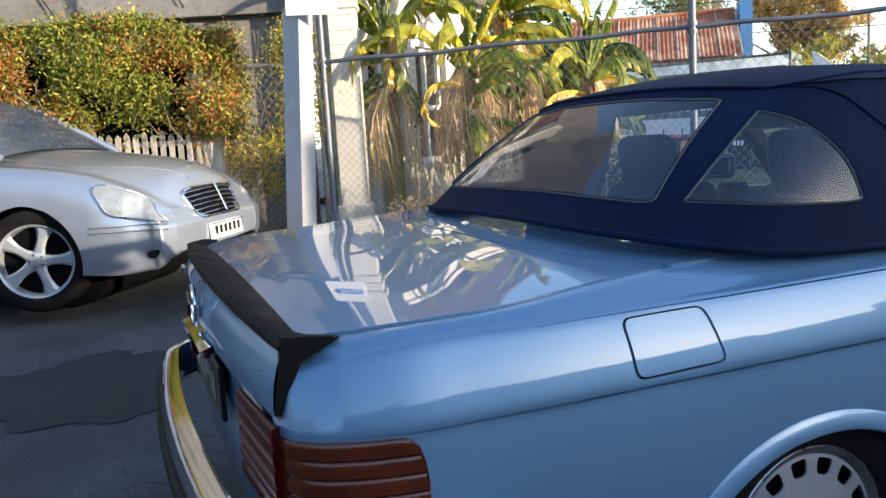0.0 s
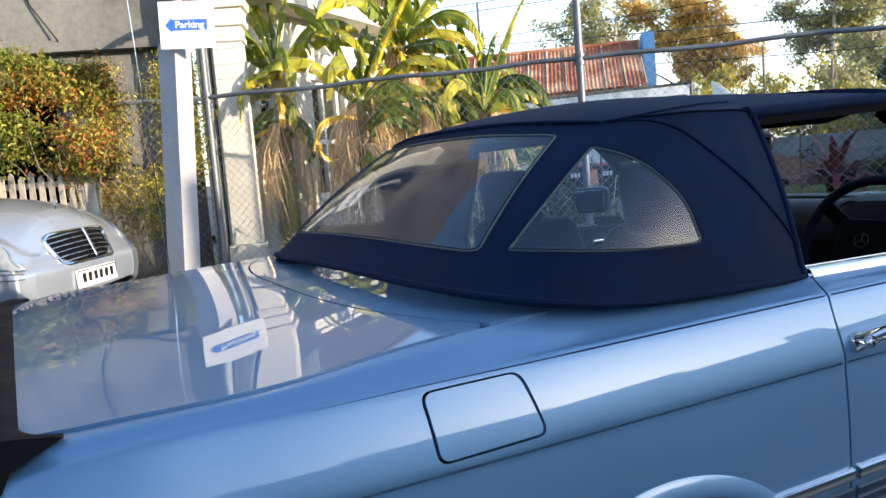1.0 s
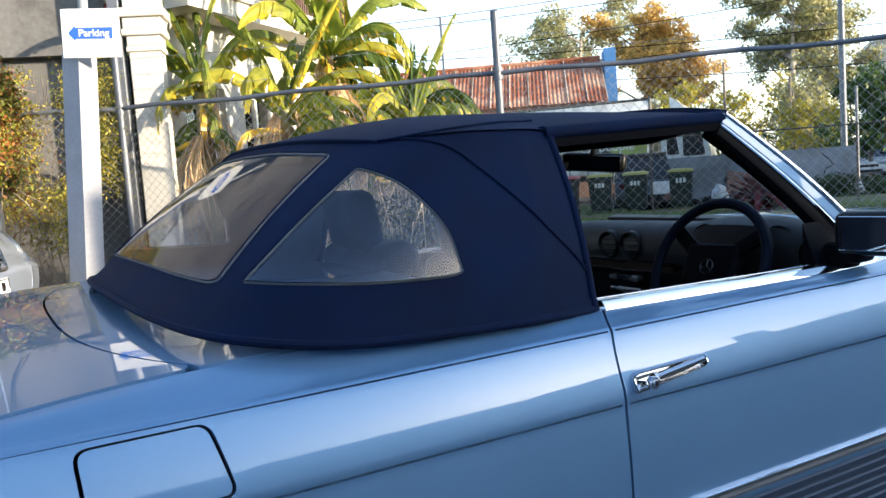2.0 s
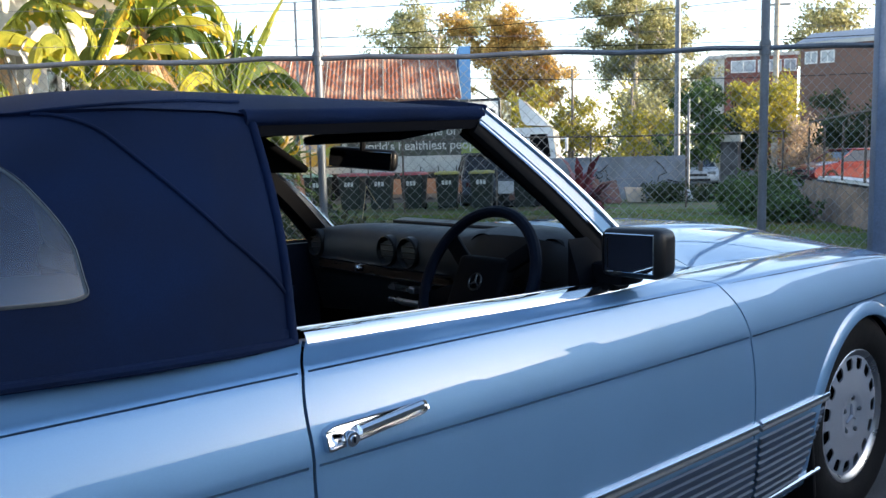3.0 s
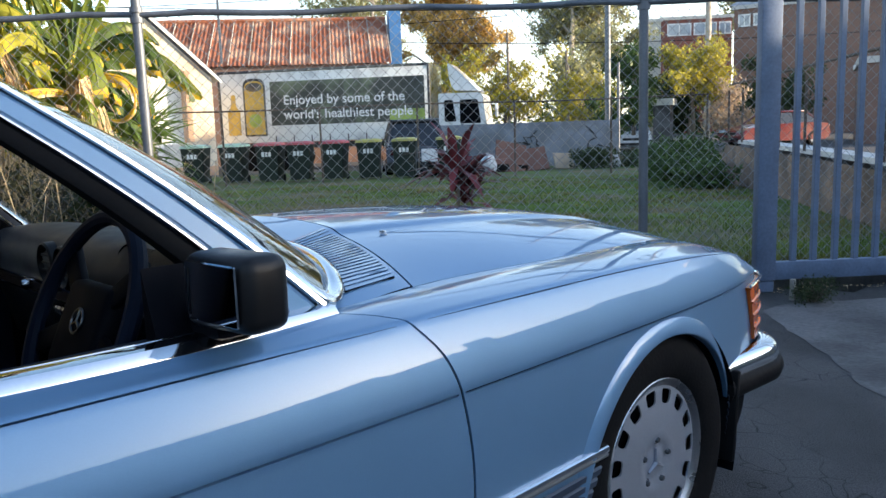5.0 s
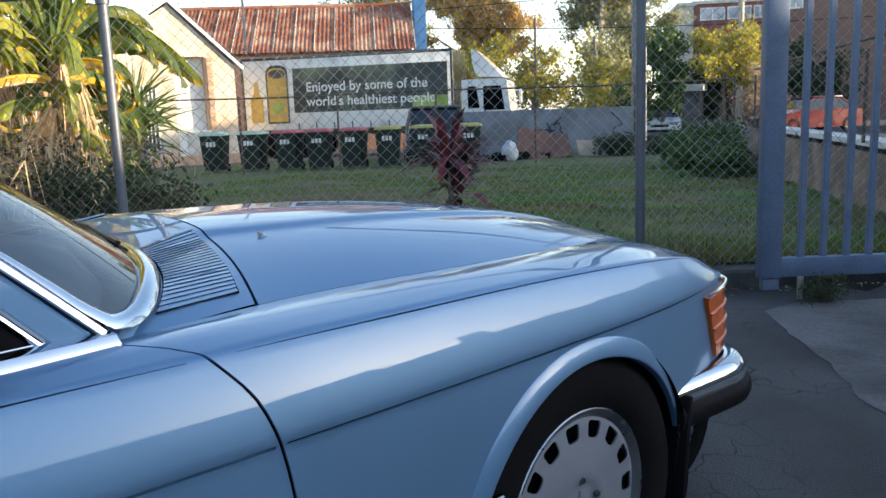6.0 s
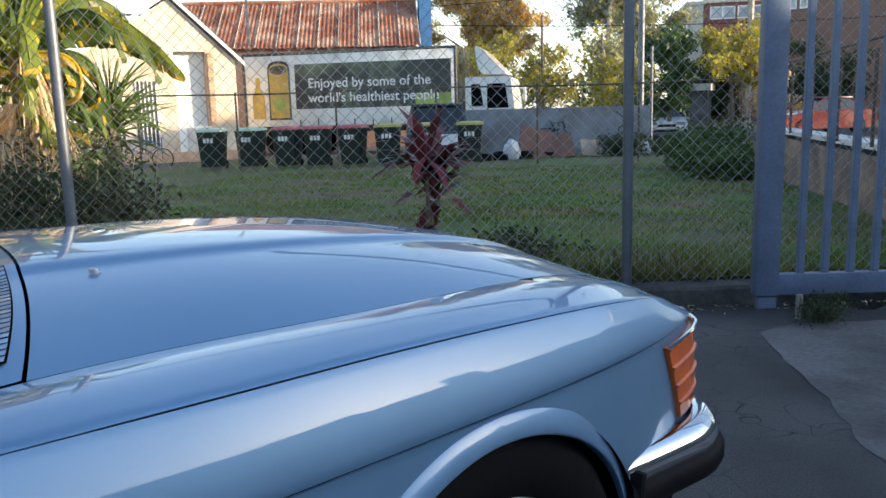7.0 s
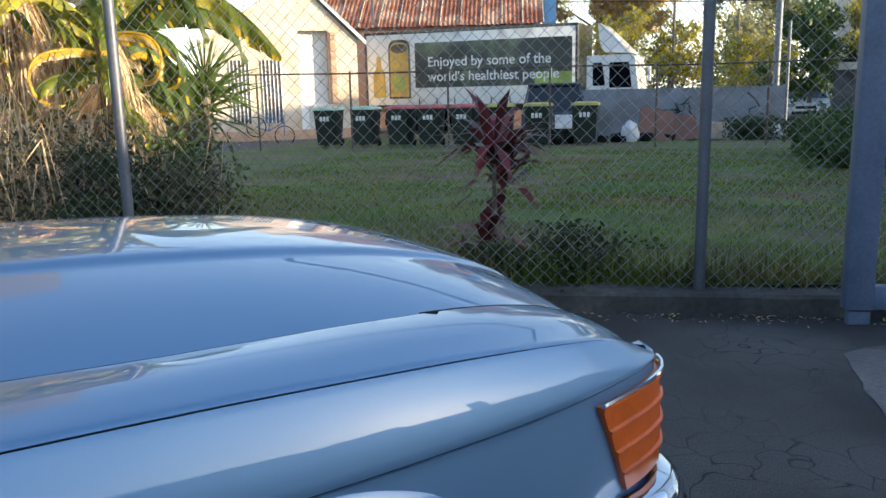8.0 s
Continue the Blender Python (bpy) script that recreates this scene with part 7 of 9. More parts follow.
for x, y, r, h, mat in ((.3, 5.1, .30, .5, "deadleaf"), (.9, 4.75, .35, .7, "deadleaf"), (1.5, 4.3, .42, .85, "tangle"), (1.95, 4.0, .38, .75, "darkleaf"), (2.35, 3.9, .35, .6, "tangle"), (2.55, 4.9, .40, .8, "bushleaf"),
                        (2.75, 6.0, .40, .9, "tangle"), (3.1, 7.0, .40, .9, "bushleaf"), (2.0, 4.7, .4, 1.0, "tangle"), (1.2, 4.9, .35, 1.0, "deadleaf"), (1.75, 3.75, .30, .45, "darkleaf"), (2.2, 4.3, .35, .55, "darkleaf")):
    shrub("undergrowth_shrub", "tangled olive undergrowth shrub with dry stalks beneath the bananas", x, y, .08, r, h, mat, 80, .030, 14)
# dry reed-like stalks among the undergrowth
g = Geo()
for k in range(460):
    bx, by = rng.gauss(-.25, .45), rng.gauss(.15, .35)
    h = rng.uniform(.4, 1.25) * (1 - .25 * abs(bx))
    lx, ly = rng.gauss(0, .14), rng.gauss(0, .14)
    w = rng.uniform(.002, .008)
    a_ = rng.uniform(0, math.tau)
    sd2 = Vector((math.cos(a_), math.sin(a_), 0)) * w
    p0, p1, p2 = Vector((bx, by, 0)), Vector((bx + lx, by + ly, h)), Vector((bx + lx * 2.2 + rng.gauss(0, .08), by + ly * 2.2, h - rng.uniform(.0, .4)))
    g.add([p0 - sd2, p0 + sd2, p1 + sd2, p1 - sd2, p2 + sd2 * .3, p2 - sd2 * .3], [(0, 1, 2, 3), (3, 2, 4, 5)])
solo("dry_stalks", g, M["deadleaf"], "thicket of dry straw-coloured stalks and hanging leaves", "dry plants", pose(1.5, 4.6, .08), kind="stuff", sharp=0)

# ---- red cordyline in the lot ----
co = thing("cordyline", "red-leaved cordyline with long sword-shaped leaves", "cordyline", pose(3.98, 2.52, .08))
g = Geo()
for dx, dy, h in ((0, 0, .72), (.06, .03, .45), (-.05, .04, .16)):
    g.tube([(dx * .3, dy * .3, 0), (dx, dy, h)], [.018, .012], 7)
part("stalks", g, M["bark"], co)
g = Geo()
for dx, dy, h, n, L0 in ((0, 0, .76, 52, .50), (.10, .03, .56, 30, .44), (-.05, .04, .18, 34, .38)):
    for k in range(n):
        a, e = rng.uniform(0, math.tau), radians(rng.uniform(-15, 62))
        d_ = Vector((math.cos(a) * math.cos(e), math.sin(a) * math.cos(e), math.sin(e)))
        s_ = d_.cross(Vector((0, 0, 1))).normalized() * .034
        L_ = L0 * rng.uniform(.65, 1.1)
        b = Vector((dx, dy, h - rng.uniform(0, .12)))
        m_ = b + d_ * L_ * .55 + Vector((0, 0, .02))
        t_ = b + d_ * L_ + Vector((0, 0, -.10 * L_ - .03))
        g.add([b - s_ * .3, b + s_ * .3, m_ + s_, m_ - s_, t_], [(0, 1, 2, 3), (3, 2, 4)])
part("leaves", g, M["cordyline"], co, sharp=0)

# ---- silver sedan parked by the hedge: x ahead of its front axle ----
sedan = thing("parked_sedan", "silver luxury sedan with a chrome slatted grille", "car", pose(-2.45, 4.45, .190, 0, 0, -32))
s_half = lerp_table([(-4.10, .62), (-4.0, .74), (-3.7, .85), (-3.0, .915), (-1.5, .928), (0, .922), (.35, .905), (.55, .875), (.70, .825), (.80, .755), (.87, .66), (.915, .54), (.94, .40)])
s_sh = lerp_table([(-4.10, .80), (-3.9, .90), (-3.0, .97), (-1.5, .975), (-.5, .955), (0, .920), (.35, .865), (.6, .790), (.75, .735), (.87, .665), (.94, .60)])
s_top = lerp_table([(-4.10, .86), (-3.9, .97), (-3.3, 1.04), (-1.5, 1.06), (-.5, 1.055), (-.2, 1.035), (.2, .985), (.5, .940), (.7, .895), (.80, .862), (.88, .805), (.94, .70)])
s_low = lerp_table([(-4.1, .42), (-3.6, .24), (-3, .2), (.4, .19), (.7, .22), (.85, .25), (.94, .33)])
PRO = [(0, .86, 0.0), (.06, .93, .015), (.16, .975, .14), (.30, 1.0, .42), (.40, .995, .62), (.50, .975, .84), (.57, .945, .96), (.63, .90, 1.0), (.70, .80, 1.0)]
p_y, p_z = lerp_table([(a, b) for a, b, c in PRO]), lerp_table([(a, c) for a, b, c in PRO])


def pull(x, z):
    """Draws the nose back above the bumper."""
    k = min(1, max(0, (z - .50) / .10))
    return x if x < .45 else .45 + (x - .45) * (1 - .115 - .135 * k * k * (3 - 2 * k))


def s_side(x, v):
    p = s_raw(x, v)
    k = min(1, max(0, (p[2] - .52) / .16))
    blunt = .62 * min(1, max(0, (x - .70) / .24)) ** 3 * (1 - .55 * k)
    return (pull(p[0], p[2]), p[1] * (1 + blunt), p[2])


def s_raw(x, v):
    w, zl, zs, zt = s_half(x), s_low(x), s_sh(x), s_top(x)
    if v <= .70:
        return (x, -w * p_y(v), zl + (zs - zl) * p_z(v))
    k = (v - .70) / .30
    return (x, -w * .80 * (1 - k), zs + (zt - zs) * math.sin(k * math.pi / 2) ** .85)


def sv(z, x=0.0):
    return min((abs(s_side(x, v)[2] - z), v) for v in np.linspace(0, .6, 200))[1]


def s_arch(cx, r=.355):
    return [(cx + r * math.cos(a), sv(.335 + r * math.sin(a), cx)) for a in np.linspace(radians(-20), radians(200), 34)]


sx = [float(x) for x in np.concatenate([np.arange(-4.08, .5, .10), np.linspace(.5, .94, 20)])]
svs = [float(v) for v in np.linspace(0, 1, 36)]
af, ar = s_arch(0), s_arch(-2.965)
outer = [(-4.10, 0)] + ar[::-1] + af[::-1] + [(.94, 0), (.94, 1), (-4.10, 1)]
body = cut_panel(s_side, outer, [], sx, svs, step=.03, lip=.02)
b1 = panel_part("body_shell", body, M["silver"], sedan)
panel_part("body_shell", body, M["silver"], sedan, mirror=True)
g = Geo()
g.grid(lambda v, w: (pull(.938 + .045 * (1 - w * w) * min(1, 3 * (1 - v) + .25), s_raw(.94, v)[2]), s_side(.94, v)[1] * w, s_raw(.94, v)[2]), [float(v) for v in np.linspace(0, 1, 24)], [float(w) for w in np.linspace(-1, 1, 15)])
part("nose_panel", g, M["silver"], sedan, sharp=60)
for x in (0, -2.965):
    for s in (-1, 1):
        w = new("wheel")
        w.parent = sedan
        w.matrix_basis = pose(x, s * .80, .335, 90 if s < 0 else -90, 0, 18)
        g = Geo()
        g.lathe([(.225, -.09), (.245, -.105), (.30, -.108), (.325, -.09), (.335, -.05), (.335, .05), (.325, .09), (.30, .108), (.262, .110), (.245, .104), (.232, .092)], 48)
        part("tyre", g, M["tyre"], w)
        g = Geo()
        g.lathe([(.232, .085), (.240, .094), (.236, .100), (.224, .094), (.216, .070), (.212, -.02)], 48)
        for k in range(5):
            a = k * math.tau / 5
            d_, t_ = Vector((math.cos(a), math.sin(a), 0)), Vector((-math.sin(a), math.cos(a), 0))
            rows = [(.045, .040, .075), (.09, .030, .080), (.14, .030, .078), (.19, .044, .078), (.222, .062, .080)]
            V = []
            for r, hw, z in rows:
                V += [d_ * r - t_ * hw + Vector((0, 0, z - .015)), d_ * r - t_ * hw * .55 + Vector((0, 0, z)), d_ * r + t_ * hw * .55 + Vector((0, 0, z)), d_ * r + t_ * hw + Vector((0, 0, z - .015))]
            g.add([p[:] for p in V], [(i * 4 + j, i * 4 + j + 1, (i + 1) * 4 + j + 1, (i + 1) * 4 + j) for i in range(4) for j in range(3)])
        g.lathe([(.058, .062), (.056, .078), (.035, .084), (0, .085)], 24)
        part("rim", g, M["rim"], w, sharp=30)
        # black disc behind the spokes in place of the shade there
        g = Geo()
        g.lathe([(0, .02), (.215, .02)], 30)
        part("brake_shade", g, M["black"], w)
        g = Geo()
        for k in range(5):
            a = k * math.tau / 5 + .63
            g.tube([(.042 * math.cos(a), .042 * math.sin(a), .07), (.042 * math.cos(a), .042 * math.sin(a), .086)], .008, 6)
        part("wheel_bolt_ring", g, M["bolt"], w)
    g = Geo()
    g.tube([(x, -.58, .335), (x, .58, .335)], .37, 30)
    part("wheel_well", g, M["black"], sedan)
g = Geo()
g.box(-3.8, .6, -.70, .70, .22, .40)
part("floor_pan", g, M["black"], sedan)


# headlamps: a clear lens, rounded behind and pointed towards the grille
LAMP = [(.44, .53), (.555, .592), (.86, .615), (.935, .455), (.58, .415)]
for s in (-1, 1):
    loop = rounded(LAMP, [.05, .09, .12, .02, .06], 6)
    V, F, N = cut_panel(lambda x, v: tuple(Vector(s_side(x, v)) + Vector((.009, -.008, .002))), loop, [], [float(x) for x in np.linspace(.42, .94, 30)], [float(v) for v in np.linspace(.40, .66, 16)], step=.012, lip=.014)
    hl = panel_part("headlight", (V, F, N), M["lamp_glass"], sedan, "clear oval headlight", mirror=s > 0)
    g = Geo()
    ring = [Vector(s_side(x, v)) + Vector((.010, -.009, .002)) for x, v in loop]
    g.tube(ring + ring[:1], .005, 6, caps=False)
    part("lamp_rim", g if s < 0 else g.mirror(), M["chrome2"], hl)
# grille: slanted, wider at the top, with slats
gr = new("grille")
gr.parent = sedan
tagged(gr, "chrome-framed grille with dark slats")
gr.matrix_basis = pose(.900, 0, .636, 0, -22, 0) @ Matrix.Diagonal((1.0, 1.38, .95, 1))
g = Geo()
out_ = rounded([(-.235, -.115), (.235, -.115), (.285, .115), (-.285, .115)], [.05, .05, .07, .07], 5)
ring = [Vector((.0 - .075 * (y / .285) ** 2, y, z)) for y, z in out_]
g.tube(ring + ring[:1], .012, 8, caps=False)
part("grille_rim", g, M["chrome"], gr)
g = Geo()
g.grid(lambda y, t: (-.006 - .075 * (y / .285) ** 2, y * (.90 + .10 * t), -.108 + .216 * t), [float(y) for y in np.linspace(-.272, .272, 13)], [0.0, .5, 1.0])
part("grille_back", g, M["black"], gr)
for k in range(6):
    z = -.09 + .036 * k
    w = .228 + (.278 - .228) * (z + .115) / .23
    g = Geo()
    g.sweep([(-.006, -.003), (.006, -.003), (.006, .002), (-.006, .003)], [(.004 - .075 * (y / .285) ** 2, y, z) for y in np.linspace(-w, w, 9)], [(1, 0, 0)] * 9)
    part("slat", g, M["chrome2"], gr)
g = Geo()
g.rbox(.012, .024, .22, .004, 1, at=pose(.006, 0, 0))
part("centre_bar", g, M["chrome"], gr)
# bumper detail, plate, fog lamps, bonnet line, badge, windows
g = Geo()
for z in (.53, .495):
    g.tube([tuple(Vector(s_side(x, sv(z, min(x, .9)))) + Vector((.004, -.004, 0))) for x in np.linspace(.42, .925, 20)], .0045, 6)
part("bumper_strip", g, M["greyrub"], sedan)
part("bumper_strip", g.mirror(), M["greyrub"], sedan)
g = Geo()
g.rbox(.016, .52, .115, .004, 1, at=pose(.928, 0, .412, 0, -4, 0))
pl = part("number_plate", g, M["white"], sedan, "white number plate with dark bars")
g = Geo()
for k in range(6):
    g.box(.935, .938, -.205 + k * .074, -.160 + k * .074, .386, .446)
g.box(.9355, .937, -.256, .256, .357, .365)
g.box(.9355, .937, -.256, .256, .459, .467)
for y in (-.257, .249):
    g.box(.9355, .937, y, y + .008, .357, .467)
part("bars", g, M["plastic"], pl)
for s in (-1, 1):
    g = Geo()
    fog = [(.825 + .055 * math.cos(a_), .205 + .030 * math.sin(a_)) for a_ in np.linspace(0, math.tau, 31)[:-1]]
    panel_part("fog_lamp", cut_panel(lambda x, v: tuple(Vector(s_side(x, v)) + Vector((.005, -.005, 0))), fog, [], [float(x) for x in np.linspace(.75, .90, 12)], [float(v) for v in np.linspace(.16, .25, 8)], step=.01, lip=.01), M["plastic"], sedan, mirror=s > 0)
    g = Geo()
    g.tube([tuple(Vector(s_side(.88 - .68 * t, .90 - .17 * t)) * 1.0 + Vector((0, 0, .002))) if s < 0 else tuple(Vector((1, -1, 1)) * Vector(s_side(.88 - .68 * t, .90 - .17 * t)) + Vector((0, 0, .002))) for t in np.linspace(0, 1, 12)] + [(-.38, s * .70, 1.01)], .0035, 5)
    part("bonnet_line", g, M["greyrub"], sedan)
g = Geo()
ex = pull(.78, .8)
g.tube([(ex, 0, s_top(.78) - .005), (ex, 0, s_top(.78) + .03)], .004, 6)
g.tube([(ex, .028 * math.cos(a), s_top(.78) + .056 + .028 * math.sin(a)) for a in np.linspace(0, math.tau, 21)], .003, 5, caps=False)
part("bonnet_emblem", g, M["chrome"], sedan)


xs_r = [(-.27, 1.035, .70), (-.62, 1.245, .64), (-1.0, 1.445, .59), (-1.55, 1.50, .57), (-2.2, 1.48, .56), (-2.75, 1.35, .58), (-3.30, 1.08, .66)]
cab_z, cab_w = lerp_table([(-x, z) for x, z, w in xs_r]), lerp_table([(-x, w) for x, z, w in xs_r])
for name, xa, xb, mat in (("roof_panel", 1.0, 2.2, M["silver"]), ("windscreen", .27, 1.0, M["screen_glass"]), ("rear_screen", 2.2, 3.3, M["tinted"])):
    g = Geo()
    g.grid(lambda a, w: (-a, w * cab_w(a), cab_z(a) + .012 - .047 * abs(w) ** 3), [float(a) for a in np.linspace(xa, xb, 10)], [float(w) for w in np.linspace(-1, 1, 13)])
    part(name, g, mat, sedan)
for s in (-1, 1):
    g = Geo()
    top = [Vector((x, s * w, z - .035)) for x, z, w in xs_r]
    low = [Vector((x, s * .80 * s_half(x), s_sh(x) + .005)) for x, z, w in xs_r]
    g.add([p[:] for p in low + top], [(i, i + 1, 7 + i + 1, 7 + i) for i in range(6)])
    part("side_window", g, M["tinted"], sedan)
    g = Geo()
    g.tube([p[:] for p in smooth_path(top, 5)], .026, 8)
    for i in (3,):
        g.tube([low[i][:], top[i][:]], .035, 6)
    part("roof_pillar", g, M["silver"], sedan)
    g = Geo()
    g.rbox(.10, .16, .11, .03, 3, at=pose(-.78, s * .99, 1.02))
    g.rbox(.06, .12, .04, .01, 2, at=pose(-.78, s * .90, .98))
    part("door_mirror", g, M["silver"], sedan, sharp=60)
g = Geo()
g.box(-3.2, -.4, -.66, .66, .40, .95)
for x in (-1.4, -2.5):
    for y in (-.36, .36):
        g.rbox(.14, .46, .60, .05, 3, at=pose(x, y, .95, 0, -14, 0))
        g.rbox(.10, .26, .16, .05, 3, at=pose(x - .10, y, 1.27, 0, -10, 0))
part("cabin_interior", g, M["black"], sedan)
g = Geo()
for y0, y1 in ((-.45, .15), (.0, .55)):
    g.tube([(-.36, y0, 1.045), (-.50, y1, 1.14)], .008, 6)
part("wiper", g, M["plastic"], sedan)

# ---- far side of the lot ----
def on_lot(x, y):
    return z_lot((Vector((x, y, 0)) - P2).dot(FN))


# thin pipe fence along the far edge
ff = thing("far_pipe_fence", "thin rusty pipe fence along the far edge of the lot", "fence", pose(0, 0, 0))
FA, FB = Vector((6.2, 19.6, 0)), Vector((18.5, 8.2, 0))
M["rustpipe"] = material("rusty_pipe", (.11, .085, .07), .7, .3, .25, 3, 30)
n = 7
for k in range(n + 1):
    p = FA.lerp(FB, k / n)
    g = Geo()
    g.tube([(p.x, p.y, on_lot(p.x, p.y) - .05), (p.x, p.y, 1.70)], .025, 8)
    part("post", g, M["rustpipe"], ff)
g = Geo()
g.tube([(*FA.lerp(FB, k / 14)[:2], 1.66 + .02 * math.sin(k)) for k in range(15)], .020, 8)
part("rail", g, M["rustpipe"], ff)

# wheelie bins in a row
BA, BB = Vector((10.25, 18.85, 0)), Vector((14.85, 13.65, 0))
def bin_thing(lid):
    t = thing("wheelie_bin", "dark green wheelie bin with a %s lid" % lid.replace("lid", ""), "bin", group="bins in a row")
    g = Geo()
    lo, hi = [(-.26, -.26), (.26, -.26), (.26, .26), (-.26, .26)], [(-.315, -.34), (.315, -.34), (.315, .36), (-.315, .36)]
    lo, hi = rounded(lo, .04, 3), rounded(hi, .05, 3)
    n = len(lo)
    V = [(x, y, .06) for x, y in lo] + [(x, y, .96) for x, y in hi] + [(x * 1.05, y * 1.05, .96) for x, y in hi] + [(x * 1.05, y * 1.05, .99) for x, y in hi]
    g.add(V, [tuple(range(n))[::-1]] + [(r * n + k, r * n + (k + 1) % n, (r + 1) * n + (k + 1) % n, (r + 1) * n + k) for r in range(3) for k in range(n)])
    part("body", g, M["binbody"], t)
    g = Geo()
    V = [(x * 1.08, y * 1.08, .985) for x, y in hi] + [(x * 1.04, y * 1.04, 1.04) for x, y in hi] + [(x * .7, y * .7, 1.075) for x, y in hi]
    g.add(V, [(r * n + k, r * n + (k + 1) % n, (r + 1) * n + (k + 1) % n, (r + 1) * n + k) for r in range(2) for k in range(n)] + [tuple(range(2 * n, 3 * n))])
    part("lid", g, M[lid], t)
    g = Geo()
    g.tube([(-.24, .42, .98), (.24, .42, .98)], .016, 8)
    g.tube([(-.24, .36, .95), (-.24, .42, .98)], .016, 8)
    g.tube([(.24, .36, .95), (.24, .42, .98)], .016, 8)
    part("handle", g, M["binbody"], t)
    for s in (-1, 1):
        g = Geo()
        g.tube([(s * .22, .30, .10), (s * .27, .30, .10)], .10, 14)
        part("wheel", g, M["rubber"], t)
    g = Geo()
    for k in range(3):
        g.box(-.13 + .095 * k, -.065 + .095 * k, -.352, -.330, .70, .82)
    part("painted_bars", g, M["white"], t)
    return t
first = {}
face_turn = math.degrees(math.atan2((BB - BA).y, (BB - BA).x))
row = ["lidgreen", "lidgreen", "lidred", "lidred", "lidred", "lidyellow", "lidyellow", "lidyellow"]
for k, lid in enumerate(row):
    f = [0, .155, .30, .42, .555, .69, .83, 1.0][k]
    p = BA.lerp(BB, f)
    m = pose(p.x, p.y, on_lot(p.x, p.y), 0, 0, face_turn + rng.uniform(-5, 5))
    if lid not in first:
        first[lid] = bin_thing(lid)
        first[lid].matrix_world = m
    else:
        copy_thing(first[lid], m)
g = Geo()
g.rbox(.42, .03, .34, .01, 1)
p = BA.lerp(BB, .915)
solo("cardboard_sign", g, M["bag"], "pale sheet propped before the bins", "sheet", pose(p.x - .25, p.y - .35, on_lot(p.x, p.y) + .60, -8, 0, face_turn))

# lorry
TL, TR = Vector((15.7, 27.1, 0)), Vector((20.55, 20.45, 0))
tdir = (TR - TL).normalized()
lorry = thing("lorry", "white curtain-sided lorry with a printed advertisement", "lorry", pose(TL.x, TL.y, -.40, 0, 0, math.degrees(math.atan2(tdir.y, tdir.x))))
TLEN = (TR - TL).length
g = Geo()
g.rbox(TLEN, 2.45, 2.72, .04, 2, at=pose(TLEN / 2, 1.225, 2.46))
part("box_body", g, M["trailer"], lorry)
g = Geo()
g.rbox(TLEN + .06, 2.52, .10, .02, 1, at=pose(TLEN / 2, 1.225, 3.80))
g.rbox(.10, 2.52, 2.8, .02, 1, at=pose(-.02, 1.225, 2.45))
g.rbox(.10, 2.52, 2.8, .02, 1, at=pose(TLEN + .02, 1.225, 2.45))
part("box_frame", g, M["darkcar"], lorry)
g = Geo()
g.rbox(TLEN - .2, .9, .22, .02, 1, at=pose(TLEN / 2, 1.2, .95))
part("chassis", g, M["darkcar"], lorry)
for x in (1.2, 2.4, TLEN + 1.0):
    for y in (.15, 2.3):
        g = Geo()
        g.tube([(x, y - .14, .5), (x, y + .14, .5)], .5, 24)
        part("wheel", g, M["tyre"], lorry)
g = Geo()
g.box(2.05, TLEN - .15, -.012, .0, 1.74, 3.40)
part("dark_print", g, M["dark_print"], lorry)
g = Geo()
g.box(TLEN - 1.5, TLEN - .16, -.020, -.013, 1.74, 2.20)
part("green_print", g, M["green_print"], lorry)
g = Geo()
g.prism(rounded([(.95, 1.35), (1.85, 1.35), (1.85, 3.55), (.95, 3.55)], [0, 0, .35, .35], 6), .0, .018, at=pose(0, -.0, 0, 90, 0, 0))
part("dark_panel", g, M["darkcar"], lorry)
g = Geo()
g.prism(rounded([(1.02, 1.42), (1.78, 1.42), (1.78, 3.45), (1.02, 3.45)], [0, 0, .3, .3], 6), .0, .026, at=pose(0, 0, 0, 90, 0, 0))
part("yellow_panel", g, M["yellow_print"], lorry)
g = Geo()
g.prism([(1.40 + .34 * math.cos(a), 3.22 + .17 * math.sin(a)) for a in np.linspace(0, math.tau, 24)[:-1]], 0, .036, at=pose(0, 0, 0, 90, 0, 0))
part("oval_mark", g, M["darkcar"], lorry)
g = Geo()
g.prism([(1.40 + .26 * math.cos(a), 1.95 + .26 * math.sin(a)) for a in np.linspace(0, math.tau, 24)[:-1]], 0, .036, at=pose(0, 0, 0, 90, 0, 0))
part("round_mark", g, M["green_print"], lorry)
g = Geo()
g.prism(rounded([(.28, 1.40), (.78, 1.40), (.78, 2.30), (.62, 2.55), (.62, 2.95), (.44, 2.95), (.44, 2.55), (.28, 2.30)], .06, 4), 0, .020, at=pose(0, 0, 0, 90, 0, 0))
part("bottle_print", g, M["yellow_print"], lorry)
for k in range(9):
    g = Geo()
    g.rbox(.04, .03, .30, .008, 1, at=pose(2.2 + .72 * k, -.02, 1.20))
    part("curtain_strap", g, M["darkcar"], lorry)
letters("Enjoyed by some of the", .50, M["white"], lorry, pose(2.05 + 2.90, -.026, 2.52, 90, 0, 0))
letters("world's healthiest people", .50, M["white"], lorry, pose(2.05 + 3.05, -.026, 1.98, 90, 0, 0))
g = Geo()
cab = [(0, .6), (1.78, .6), (1.84, 1.3), (1.78, 1.60), (1.66, 2.60), (1.52, 2.70), (0, 2.70)]
cab = rounded(cab, .06, 3)
g.prism(cab, 0, 2.30, at=pose(TLEN + .35, 2.38, 0, 90, 0, 0))
